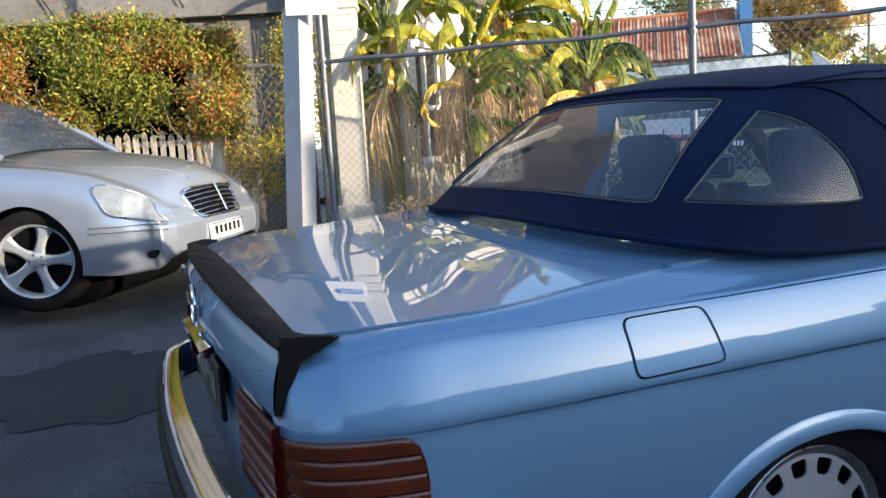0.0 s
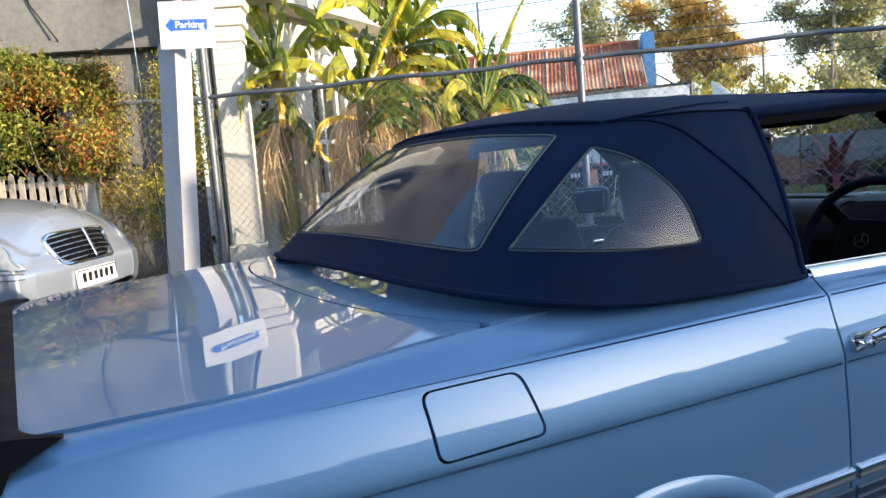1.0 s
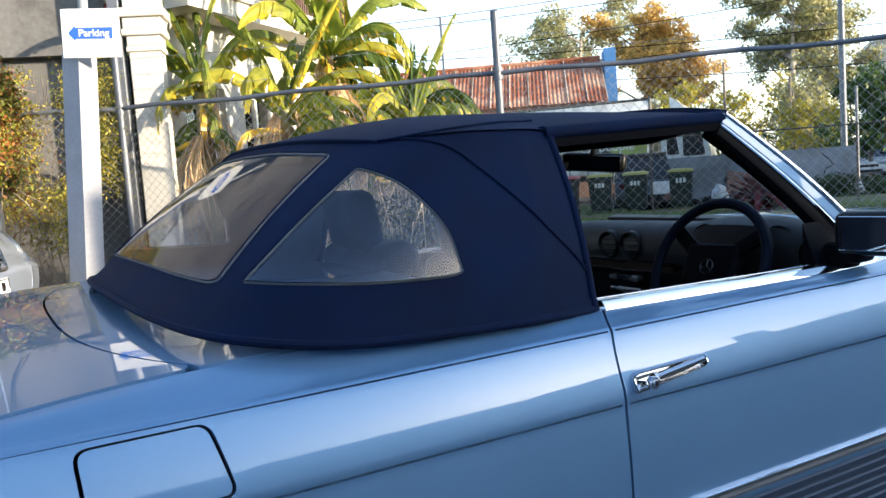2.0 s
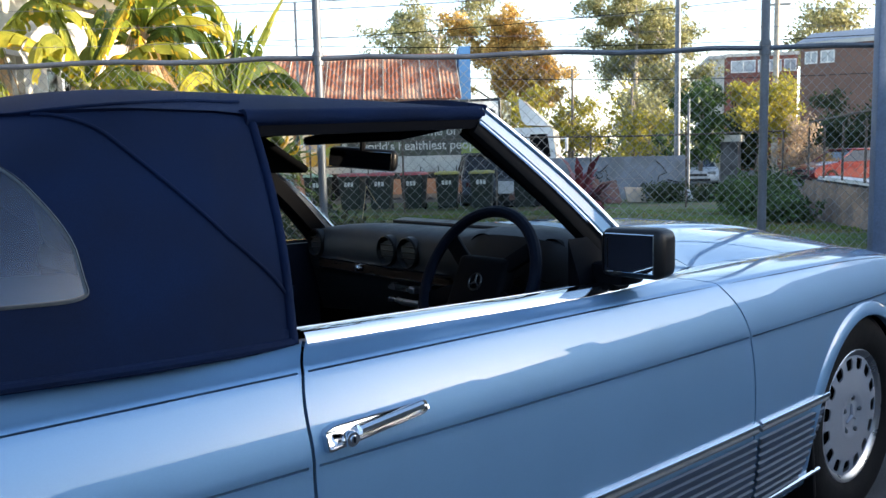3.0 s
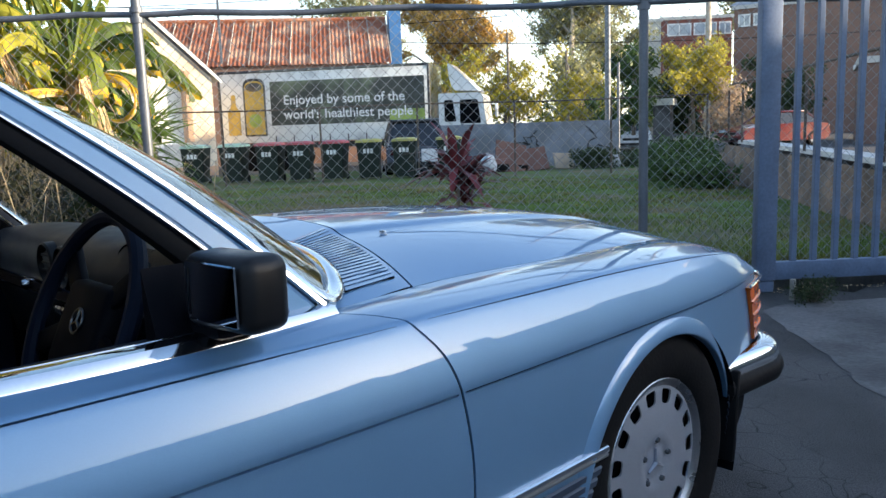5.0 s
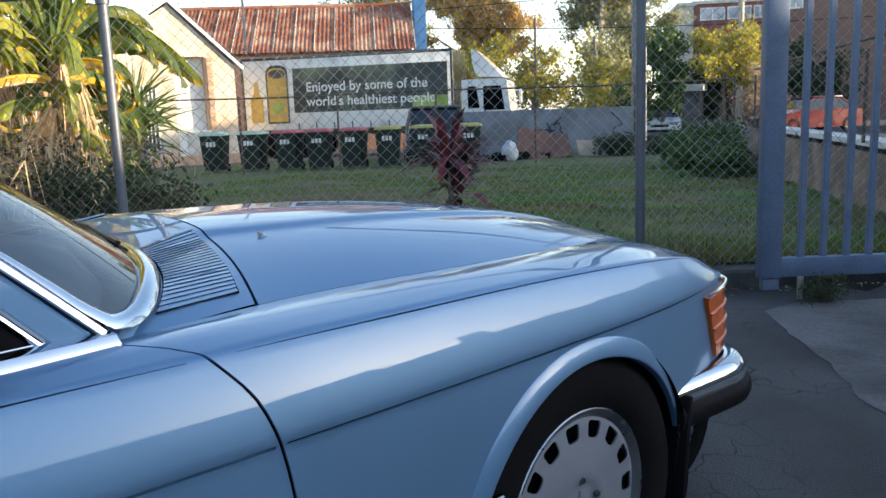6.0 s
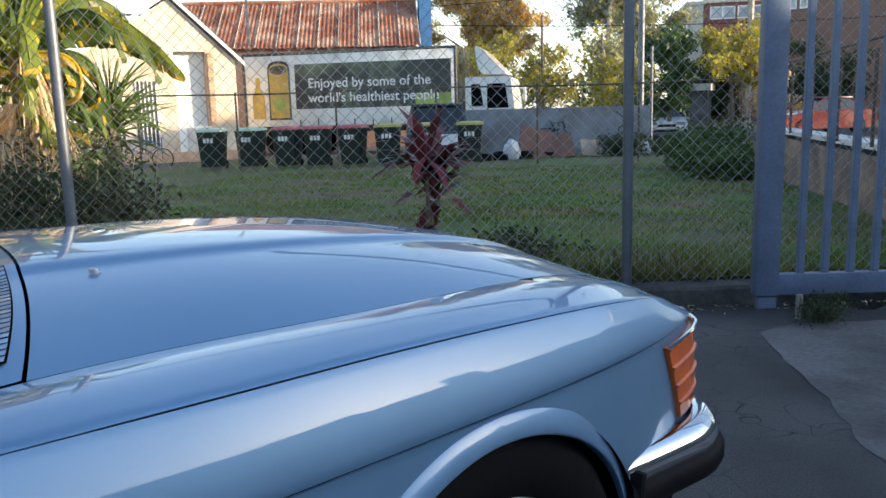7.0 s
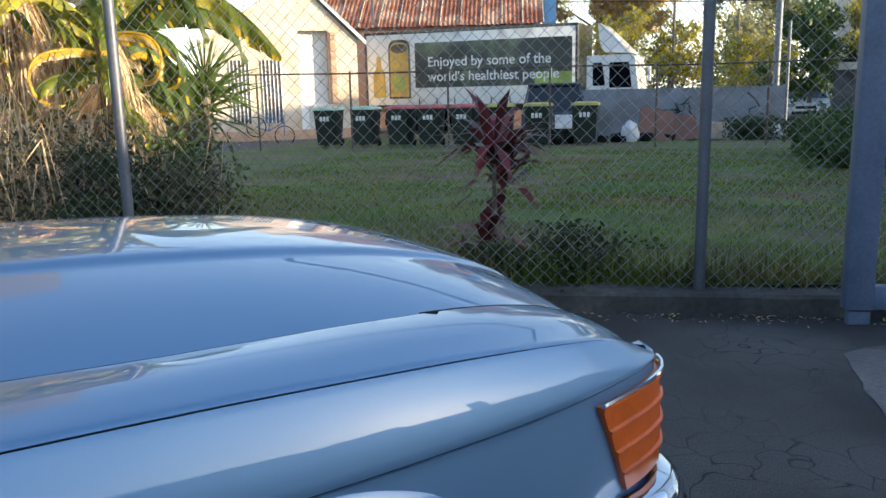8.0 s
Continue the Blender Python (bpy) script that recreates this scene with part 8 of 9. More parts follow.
cb = part("cab", g, M["whitecar"], lorry, "white lorry cab")
for a, b in (((.22, 1.66), (.66, 2.45)), ((.80, 1.58), (1.58, 2.45))):
    g = Geo()
    g.prism(rounded([(a[0], a[1]), (b[0], a[1]), (b[0] - .12, b[1]), (a[0], b[1])], .05, 3), 0, .02, at=pose(TLEN + .35, .085, 0, 90, 0, 0))
    part("side_window", g, M["tinted_solid"] if "tinted_solid" in M else M["black"], cb)
g = Geo()
g.prism([(1.5, 2.76), (1.12, 3.14), (.75, 3.50), (.40, 3.80), (.34, 3.78), (.38, 3.30), (.48, 2.95), (.62, 2.80)], 0, 1.9, at=pose(TLEN + .35, 2.2, 0, 90, 0, 0))
part("wind_deflector", g, M["whitecar"], lorry)
g = Geo()
g.rbox(.10, .25, .55, .03, 2, at=pose(TLEN + 2.55, -.18, 2.05))
g.tube([(TLEN + 2.3, .1, 2.25), (TLEN + 2.5, -.15, 2.25)], .02, 6)
part("wing_mirror", g, M["whitecar"], lorry)


# simple parked cars
def plain_car(name, label, mat, L, W, H, at, cat="car"):
    t = thing(name, label, cat, at)
    g = Geo()
    zb, zs = .22, .86
    prof = [(-L / 2, .50), (-L / 2 + .05, .30), (-L / 2 + .25, zb), (L / 2 - .25, zb), (L / 2 - .04, .32), (L / 2, .52), (L / 2 - .08, .70), (L / 2 - .35, .80), (L / 2 - 1.15, .94), (-L / 2 + .85, .98), (-L / 2 + .15, .92)]
    prof = rounded(prof, .06, 3)
    n = len(prof)
    V = []
    for f, s in ((-.5, .93), (-.46, .985), (-.40, 1.0), (.40, 1.0), (.46, .985), (.5, .93)):
        V += [(x * (1 if abs(f) < .45 else .985), f * W, .55 + (z - .55) * s) for x, z in prof]
    g.add(V, [(r * n + k, r * n + (k + 1) % n, (r + 1) * n + (k + 1) % n, (r + 1) * n + k) for r in range(5) for k in range(n)] + [tuple(range(n))[::-1], tuple(range(5 * n, 6 * n))])
    part("body", g, M[mat], t)
    x0, x1, x2, x3 = L / 2 - 1.2, L / 2 - 1.95, -L / 2 + 1.15, -L / 2 + .55
    g = Geo()
    lo, hi = W * .475, W * .375
    V = [(x0, -lo, .93), (x3, -lo, .95), (x3, lo, .95), (x0, lo, .93), (x1, -hi, H - .06), (x2, -hi, H - .06), (x2, hi, H - .06), (x1, hi, H - .06)]
    g.add(V, [(0, 1, 5, 4), (2, 3, 7, 6), (1, 2, 6, 5), (3, 0, 4, 7)])
    part("glasshouse", g, M["black_gloss"], t)
    g = Geo()
    g.rbox(x1 - x2 + .16, hi * 2 + .1, .08, .03, 2, at=pose((x1 + x2) / 2, 0, H - .04))
    for s in (-1, 1):
        for a, b in (((x0, .93), (x1, H - .06)), ((x3, .95), (x2, H - .06)), (((x0 + x3) / 2, .95), ((x1 + x2) / 2, H - .06))):
            g.tube([(a[0], s * lo, a[1]), (b[0], s * hi, b[1])], .035, 6)
    part("roof", g, M[mat], t)
    for x in (L / 2 - .85, -L / 2 + .85):
        for s in (-1, 1):
            w = new("wheel")
            w.parent = t
            w.matrix_basis = pose(x, s * (W / 2 - .09), .31, 90 * -s, 0, 0)
            g = Geo()
            g.lathe([(.20, .10), (.30, .10), (.315, .07), (.315, -.09), (.30, -.1), (.2, -.1)], 24)
            part("tyre", g, M["tyre"], w)
            g = Geo()
            g.lathe([(0, .085), (.08, .09), (.19, .08), (.205, .10)], 20)
            part("rim", g, M["rim"], w)
    for s in (-1, 1):
        g = Geo()
        g.rbox(.14, .38, .14, .04, 2, at=pose(L / 2 - .09, s * W * .33, .66, 0, -20, s * -12))
        part("headlight", g, M["lamp_glass"], t)
        g = Geo()
        g.rbox(.08, .30, .14, .03, 2, at=pose(-L / 2 + .03, s * W * .36, .80))
        part("tail_light", g, M["red_lens"], t)
    g = Geo()
    g.rbox(.06, .80, .12, .02, 2, at=pose(L / 2 - .03, 0, .58))
    g.rbox(.06, 1.1, .12, .02, 2, at=pose(L / 2 - .03, 0, .36))
    part("grille", g, M["plastic"], t)
    return t


M["black_gloss"] = material("dark_window_glass", (.015, .017, .020), .06, 0, .1, 3, 20, coat=.5, rough_var=.02)
plain_car("parked_car", "white sedan parked in the street facing the lot", "whitecar", 4.7, 1.84, 1.46, pose(34.2, 20.6, -.39, 0, 0, 214))
plain_car("parked_car", "red hatchback parked behind the stone wall", "redcar", 4.3, 1.78, 1.46, pose(33.6, 13.2, -.20, 0, 0, 152))
plain_car("parked_ute", "dark utility parked behind the bins", "darkcar", 4.9, 1.85, 1.75, pose(17.0, 17.5, -.40, 0, 0, 52), "utility vehicle")

# grey sheet wall and the rubbish before it
WA, WB = Vector((16.9, 17.6, 0)), Vector((23.4, 14.1, 0))
sw_ = thing("sheet_wall", "grey sheet-metal wall with stains and graffiti", "wall", pose(0, 0, 0))
for k in range(4):
    g = Geo()
    a, b = WA.lerp(WB, k / 4), WA.lerp(WB, (k + 1) / 4)
    slab(g, a + (b - a) * .006, b - (b - a) * .006, -.4, 1.13, .05)
    part("panel", g, M["zinc"], sw_)
    g = Geo()
    slab(g, b - (b - a) * .012, b + (b - a) * .012, -.4, 1.18, .09)
    part("post", g, M["zinc"], sw_)
g = Geo()
for k in range(14):
    c = WA.lerp(WB, rng.choice((.45, .5, .88, .55, .15, .2)) + rng.uniform(-.05, .05))
    pts = [(c.x, c.y, rng.uniform(.1, .6))]
    for j in range(6):
        pts.append((pts[-1][0] + rng.uniform(-.3, .3) * .85, pts[-1][1] - rng.uniform(-.3, .3) * .5 * .0, min(1.05, max(-.1, pts[-1][2] + rng.uniform(-.25, .25)))))
    pts = [(x, WA.y + (x - WA.x) / (WB.x - WA.x) * (WB.y - WA.y) - .045 * 1.2 + .0, z) for x, y, z in pts]
    g.tube(pts, .018, 5)
part("spray_lines", g, M["plastic"], sw_)


def lump(name, label, mat, x, y, sx, sy, sz, seed, cat):
    g = Geo()
    n, m = 16, 9
    V = []
    for i in range(m + 1):
        th = math.pi * i / m
        for k in range(n):
            ph = k * math.tau / n
            d = Vector((math.sin(th) * math.cos(ph), math.sin(th) * math.sin(ph), math.cos(th)))
            r = 1 + .30 * noise.noise(d * 1.7 + Vector((seed, 0, 0))) + .12 * noise.noise(d * 4 + Vector((seed, 3, 0)))
            V.append((d.x * sx * r, d.y * sy * r, max(-.02, d.z * sz * r + sz * .55)))
    g.add(V, [(i * n + k, i * n + (k + 1) % n, (i + 1) * n + (k + 1) % n, (i + 1) * n + k) for i in range(m) for k in range(n)])
    return solo(name, g, M[mat], label, cat, pose(x, y, on_lot(x, y), 0, 0, seed * 40), sharp=40, weld=.001)


lump("rubbish_bag", "crumpled white plastic rubbish bag on the grass", "bag", 16.75, 14.0, .26, .22, .34, 1, "bag")
lump("rubbish_bag", "pale plastic bag among dumped rubbish", "bag", 20.2, 12.2, .35, .2, .28, 2, "bag")
for x, y, s, tilt, turn, mat, lab in ((17.6, 13.9, (.95, .06, .95), -24, -30, "board", "brown dumped board leaning over"), (18.3, 13.6, (.8, .06, .75), -30, -38, "board", "brown dumped board leaning over"),
                                      (19.15, 13.15, (.62, .05, .55), -35, -30, "card", "tan cardboard sheet dumped by the wall"), (15.9, 14.9, (.6, .05, .6), -15, -40, "board", "old dark panel leaning by the wall")):
    g = Geo()
    g.rbox(*s, .01, 1, at=pose(0, 0, s[2] * .42, tilt, rng.uniform(-14, 14), 0))
    solo("dumped_panel", g, M[mat], lab, "board", pose(x, y, on_lot(x, y), 0, 0, turn))
for k in range(7):
    p = Vector((14.6, 14.3, 0)).lerp(Vector((18.6, 13.3, 0)), k / 6)
    g = Geo()
    g.lathe([(.17, -.08), (.27, -.09), (.29, 0), (.27, .09), (.17, .08), (.16, 0), (.17, -.08)], 20)
    solo("scrap_rubber_ring", g, M["tyre"], "worn black tyre dumped by the sheet wall", "rubbish", pose(p.x, p.y + .4, on_lot(p.x, p.y) + .10, 8 * (-1) ** k, 0, 40 * k), group="dumped tyres")
for x, y, r, h, mat in ((14.4, 6.9, .55, .70, "bushleaf"), (15.3, 6.9, .65, .85, "bushleaf"), (13.4, 5.9, .50, .50, "bushleaf"), (12.2, 4.9, .40, .40, "bushleaf"), (19.6, 12.4, .6, .55, "darkleaf"), (20.9, 11.6, .7, .4, "darkleaf")):
    shrub("lot_bush", "dark green bush at the edge of the lot", x, y, on_lot(x, y) - .02, r, h, mat, 110, .055, 16, "bush")
# stone retaining wall with a pale coping
RA, RB = Vector((14.6, 5.9, 0)), Vector((6.6, .1, 0))
rw = thing("retaining_wall", "rough brown stone retaining wall with pale coping", "wall", pose(0, 0, 0))
g = Geo()
d = (RB - RA).normalized()
n_ = Vector((-d.y, d.x, 0))
n_ = n_ if n_.x > 0 else -n_
us_ = np.linspace(0, (RB - RA).length, 60)
g.grid(lambda s, z: tuple(RA + d * s + n_ * (.10 * (z + .6) + .05 * noise.noise(Vector((s * 1.3, z * 2.5, 0)))) + Vector((0, 0, z))), [float(u) for u in us_], [-.6, -.35, -.1, .15, .35, .50, .60])
part("stone_face", g, M["stone"], rw, sharp=60)
g = Geo()
slab(g, RA + n_ * .38, RB + n_ * .38, .595, .66, .34)
part("coping", g, M["cement"], rw)
g = Geo()
slab(g, RA + n_ * 60 - d * 30, RB + n_ * 60, -.9, -.37, 59.4)
slab(g, RA + n_ * .6, RB + n_ * .6, -.5, .58, .4)
part("upper_terrace", g, M["roadmark"], rw)
for k in range(8):
    p = RA.lerp(RB, k / 7) + n_ * .2
    g = Geo()
    g.tube([(p.x, p.y, .66), (p.x, p.y, 1.62)], .020, 8)
    part("fence_post", g, M["rustpipe"], rw)
g = Geo()
g.tube([(*(RA.lerp(RB, k / 7) + n_ * .2)[:2], 1.72) for k in range(8)], .018, 6)
part("fence_rail", g, M["rustpipe"], rw)

# ---- brick house with a gable, and the rusty roof behind ----
HL, HR = Vector((10.9, 32.2, 0)), Vector((16.4, 29.3, 0))
house = thing("gable_house", "sunlit cream and brick house with a gable end", "house", pose(0, 0, 0))
hd = (HR - HL).normalized()
hn = Vector((hd.y, -hd.x, 0))
W_ = (HR - HL).length
APX = .60
M["pale_brick"] = material("pale_painted_brick", (.62, .55, .44), .85, 0, .14, 1.5, 20, bump=.2, bump_scale=20, second=(.56, .42, .30), second_scale=.8, second_at=.55)
def house_wall(g, pts, t0=0.0, th=.25):
    n = len(pts)
    f = [HL + hd * s + hn * t0 + Vector((0, 0, z)) for s, z in pts]
    b = [p - hn * th for p in f]
    g.add([p[:] for p in f + b], [tuple(range(n)), tuple(range(n, 2 * n))[::-1]] + [(k, n + k, n + (k + 1) % n, (k + 1) % n) for k in range(n)])
g = Geo()
dx0, dx1, dz = 3.80, 5.08, 3.75
house_wall(g, [(0, -.7), (dx0, -.7), (dx0, dz), (0, 3.3)])
house_wall(g, [(dx1, -.7), (W_, -.7), (W_, 3.4), (dx1, dz)])
house_wall(g, [(0, 3.3), (dx0, dz), (dx1, dz), (W_, 3.4), (W_ * APX, 5.75)])
part("gable_wall", g, M["pale_brick"], house)
g = Geo()
house_wall(g, [(dx0, .80), (dx1, .80), (dx1, dz), (dx0, dz)], -.45, .05)
part("recessed_door", g, M["white"], house)
g = Geo()
house_wall(g, [(dx0, -.7), (dx1, -.7), (dx1, .80), (dx0, .80)])
part("infill_wall", g, M["white"], house)
g = Geo()
house_wall(g, [(dx1 - .05, .80), (dx1, .80), (dx1, dz), (dx1 - .05, dz)], -.005, .44)
part("brick_reveal", g, M["brick"], house)
bm_ = None
for k in range(18):
    for s in (dx1 + .13,):
        if bm_ is None:
            g = Geo()
            g.rbox(.24, .10, .145, .01, 1)
            bm_ = mesh_of("brick", g, M["brick"])
        ob = new("brick", bm_)
        ob.parent = house
        q = HL + hd * s + hn * .01
        ob.matrix_basis = pose(q.x, q.y, .9 + .16 * k, 0, 0, math.degrees(math.atan2(hd.y, hd.x)))
g = Geo()
house_wall(g, [(0.2, -.7), (W_, -.7), (W_, -.2), (.2, -.2)], .05, .06)
part("plinth", g, M["brick"], house)
g = Geo()
for (s0_, z0), (s1_, z1) in (((-.35, 3.05), (W_ * APX, 5.85)), ((W_ * APX, 5.85), (W_ + .35, 3.18))):
    a, b = HL + hd * s0_ + hn * .22 + Vector((0, 0, z0)), HL + hd * s1_ + hn * .22 + Vector((0, 0, z1))
    g.add([(p + o)[:] for o in (Vector((0, 0, 0)), Vector((0, 0, .16)), Vector((0, 0, .16)) - hn * .1, -hn * .1) for p in (a, b)], [(0, 1, 3, 2), (2, 3, 5, 4), (4, 5, 7, 6), (6, 7, 1, 0), (0, 2, 4, 6), (1, 7, 5, 3)])
part("barge_board", g, M["white"], house)
g = Geo()
for (s0_, z0), (s1_, z1) in (((-.35, 3.15), (W_ * APX, 5.98)), ((W_ * APX, 5.98), (W_ + .35, 3.28))):
    a, b = HL + hd * s0_ + hn * .2 + Vector((0, 0, z0)), HL + hd * s1_ + hn * .2 + Vector((0, 0, z1))
    g.add([a[:], b[:], (b - hn * 5)[:], (a - hn * 5)[:], (a + Vector((0, 0, .06)))[:], (b + Vector((0, 0, .06)))[:], (b - hn * 5 + Vector((0, 0, .06)))[:], (a - hn * 5 + Vector((0, 0, .06)))[:]],
          [(0, 3, 2, 1), (4, 5, 6, 7), (0, 1, 5, 4), (1, 2, 6, 5), (2, 3, 7, 6), (3, 0, 4, 7)])
part("roof", g, M["zinc"], house)
g = Geo()
a = HR - hn * .05
slab(g, a, a - hn * 4.8, -.7, 3.35, .25)
part("side_wall", g, M["pale_brick"], house)
for s0_ in (1.0, 2.25):
    w = new("window")
    w.parent = house
    g = Geo()
    house_wall(g, [(s0_, .1), (s0_ + .8, .1), (s0_ + .8, 2.6), (s0_, 2.6)], .012, .012)
    part("pane", g, M["concrete_old"], w)
    for k in range(6):
        g = Geo()
        house_wall(g, [(s0_ + .02 + .15 * k, .1), (s0_ + .06 + .15 * k, .1), (s0_ + .06 + .15 * k, 2.6), (s0_ + .02 + .15 * k, 2.6)], .06, .03)
        part("window_bar", g, M["white"], w)
g = Geo()
house_wall(g, [(4.1, -.6), (5.0, -.6), (5.0, .75), (4.1, .75)], .03, .03)
part("panel_gate", g, M["cement"], house)
house.matrix_basis = pose(.97, -1.65, 1.0) @ Matrix.Scale(.87, 4) @ pose(-.97, 1.65, -1.0) @ pose(HR.x, HR.y, 0, 0, 0, 14) @ pose(-HR.x, -HR.y, 0)
# rusty corrugated roof
shed = thing("rusty_shed", "long shed with a rusty corrugated iron roof", "shed", pose(0, 0, 0))
S0, S1 = Vector((16.9, 36.6, 0)), Vector((26.3, 29.5, 0))
sd = (S1 - S0).normalized()
sn = Vector((sd.y, -sd.x, 0))
LS = (S1 - S0).length
n = int(LS / .19)
for half in range(13):
    k0, k1 = half * n // 13, (half + 1) * n // 13
    g = Geo()
    V = []
    for k in range(k0 * 4, k1 * 4 + 1):
        s = k / 4 * LS / n
        b = .028 * math.sin(k / 4 * math.tau) + .012 * (half % 2)
        for t in (0, .5, 1):
            q = S0 + sd * s + sn * (3.6 * (t - .0)) 
            V.append((q.x, q.y, 6.35 - 2.35 * t + b + .02))
    m_ = len(V) // 3
    g.add(V, [(i * 3 + j, (i + 1) * 3 + j, (i + 1) * 3 + j + 1, i * 3 + j + 1) for i in range(m_ - 1) for j in range(2)])
    part("roof_sheet", g, M["rust"], shed, sharp=80)
for k in range(14):
    g = Geo()
    q0, q1 = S0 + sd * (LS * k / 13), S0 + sd * (LS * k / 13) + sn * 3.6
    g.tube([(q0.x, q0.y, 6.42), (q1.x, q1.y, 4.07)], .024, 6)
    part("roof_lap", g, M["old_timber"], shed)
g = Geo()
g.tube([(*(S0 + sd * 0)[:2], 6.42), (*(S1)[:2], 6.42)], .10, 8)
part("ridge_cap", g, M["rust"], shed)
g = Geo()
slab(g, S0 + sn * 3.4, S1 + sn * 3.4, -.6, 4.0, .2)
part("front_wall", g, M["brownwall"], shed)
g = Geo()
slab(g, S0, S1, -.6, 6.2, .2)
part("back_wall", g, M["brownwall"], shed)
g = Geo()
a = S1 + sd * .1 + sn * 3.5
slab(g, a - sn * 2.0, a + sd * .55 - sn * 2.0, -.6, 6.65, 1.6)
part("blue_end_wall", g, M["bluewall"], shed)
g = Geo()
slab(g, S0 + sd * 4.2 + sn * 3.4, S0 + sd * 4.3 + sn * 3.4, 4.0, 8.5, .1)
part("flue_pipe", g, M["steel"], shed)

# brick blocks up the street
def block(name, label, a, b, z1, th, mat, wins=(), kind_mat="white"):
    t = thing(name, label, "building", pose(0, 0, 0))
    g = Geo()
    slab(g, a, b, -1, z1, th)
    part("wall", g, M[mat], t)
    g = Geo()
    d = (b - a).normalized()
    nn_ = Vector((d.y, -d.x, 0))
    slab(g, a + nn_ * .15 - d * .15, b + nn_ * .15 + d * .15, z1, z1 + .30, th + .3)
    part("parapet", g, M["cement"], t)
    for s0_, s1_, z0, z2 in wins:
        w = new("window")
        w.parent = t
        g = Geo()
        slab(g, a + d * s0_ + nn_ * .03, a + d * s1_ + nn_ * .03, z0, z2, .1)
        part("pane", g, M["sky_pane"], w)
        g = Geo()
        for q0, q1, y0, y1 in ((s0_ - .1, s1_ + .1, z0 - .12, z0), (s0_ - .1, s1_ + .1, z2, z2 + .12), (s0_ - .1, s0_, z0, z2), (s1_, s1_ + .1, z0, z2), ((s0_ + s1_) / 2 - .05, (s0_ + s1_) / 2 + .05, z0, z2)):
            slab(g, a + d * q0 + nn_ * .06, a + d * q1 + nn_ * .06, y0, y1, .12)
        part("window_frame", g, M["white"], w)
    return t


# the sky's pale reflection is put into the pane's base colour
M["sky_pane"] = material("sky_toned_glass", (.45, .48, .52), .15, 0, .1, .5, 4, coat=.5)
block("brick_block", "red brick building with a row of pale windows", Vector((68.9, 39.7, 0)), Vector((73.0, 34.8, 0)), 10.1, 12, "redwall",
      ((.6, 2.6, 8.75, 9.65), (3.0, 4.9, 8.75, 9.65), (5.3, 6.2, 8.75, 9.65)))
block("pale_end_house", "pale rendered end of the brick building", Vector((68.0, 40.8, 0)), Vector((68.85, 39.75, 0)), 10.0, 11, "facade")
block("brown_hall", "large plain brown brick hall with a pale roof", Vector((60.5, 28.4, 0)), Vector((64.6, 12.4, 0)), 9.1, 14, "brownwall", ((.4, 1.1, 7.9, 8.6), (1.5, 2.3, 7.9, 8.6)))
g = Geo()
a, b = Vector((60.4, 28.8, 0)), Vector((64.7, 12.0, 0))
g.add([(a.x, a.y, 9.42), (b.x, b.y, 9.42), (b.x + 7, b.y + 2, 11.0), (a.x + 7, a.y + 2, 11.0), (a.x + 14, a.y + 4, 9.42), (b.x + 14, b.y + 4, 9.42)], [(0, 1, 2, 3), (3, 2, 5, 4), (0, 3, 4), (1, 5, 2)])
solo("hall_roof", g, M["zinc"], "pale grey sheet roof of the brown hall", "roof", kind="structure")
block("low_house", "low brown house behind the street", Vector((40, 12.0, 0)), Vector((44, 1.5, 0)), 3.3, 8, "brownwall", ((1, 2.4, 1.2, 2.4), (4, 5.6, 1.2, 2.4), (7.5, 9, 1.2, 2.4)))
block("garage_wall", "small pale garage by the street", Vector((33.0, 18.6, 0)), Vector((33.3, 17.9, 0)), 1.7, 1.2, "concrete_old")

# poles and wires
def pole(name, label, x, y, z1, r, mat, arms=()):
    t = thing(name, label, "pole", pose(x, y, -.5))
    g = Geo()
    g.tube([(0, 0, 0), (0, 0, z1 + .5)], [r, r * .75], 12)
    part("shaft", g, M[mat], t)
    for z, w in arms:
        g = Geo()
        g.rbox(.10, w, .12, .01, 1, at=pose(0, 0, z + .5, 0, 0, 38))
        part("cross_arm", g, M["old_timber"], t)
    return t
pole("light_pole", "tall plain galvanised light pole", 25.3, 15.8, 12, .12, "steel")
pole("power_pole", "tall timber power pole with cross arms", 42.2, 20.8, 12.5, .18, "palebark", ((11.6, 2.4), (10.6, 2.0), (9.2, 1.4)))
pole("street_pole", "slim dark street pole", 38.0, 31.8, 6.6, .10, "bark")
pole("street_pole", "slim dark street pole", 36.5, 26.2, 5.0, .09, "bark")
pole("street_pole", "slim dark street pole", 34.0, 24.2, 4.0, .07, "bark")
pole("street_pole", "slim pale post near the sheet wall", 24.2, 14.6, 3.1, .06, "steel")
g = Geo()
for z, (ax, ay), (bx, by) in ((11.4, (42.2, 20.8), (2, 62)), (10.7, (42.2, 20.8), (0, 60)), (9.6, (42.2, 20.8), (6, 64)), (7.6, (38, 31.8), (4, 50)), (6.2, (60, 10), (10, 40)), (8.4, (60, 8), (12, 48))):
    pts = []
    for k in range(17):
        f = k / 16
        pts.append((ax + (bx - ax) * f, ay + (by - ay) * f, z - 1.0 * math.sin(math.pi * f)))
    g.tube(pts, .022, 4)
solo("power_lines", g, M["plastic"], "thin sagging power lines over the street", "wires", kind="stuff")

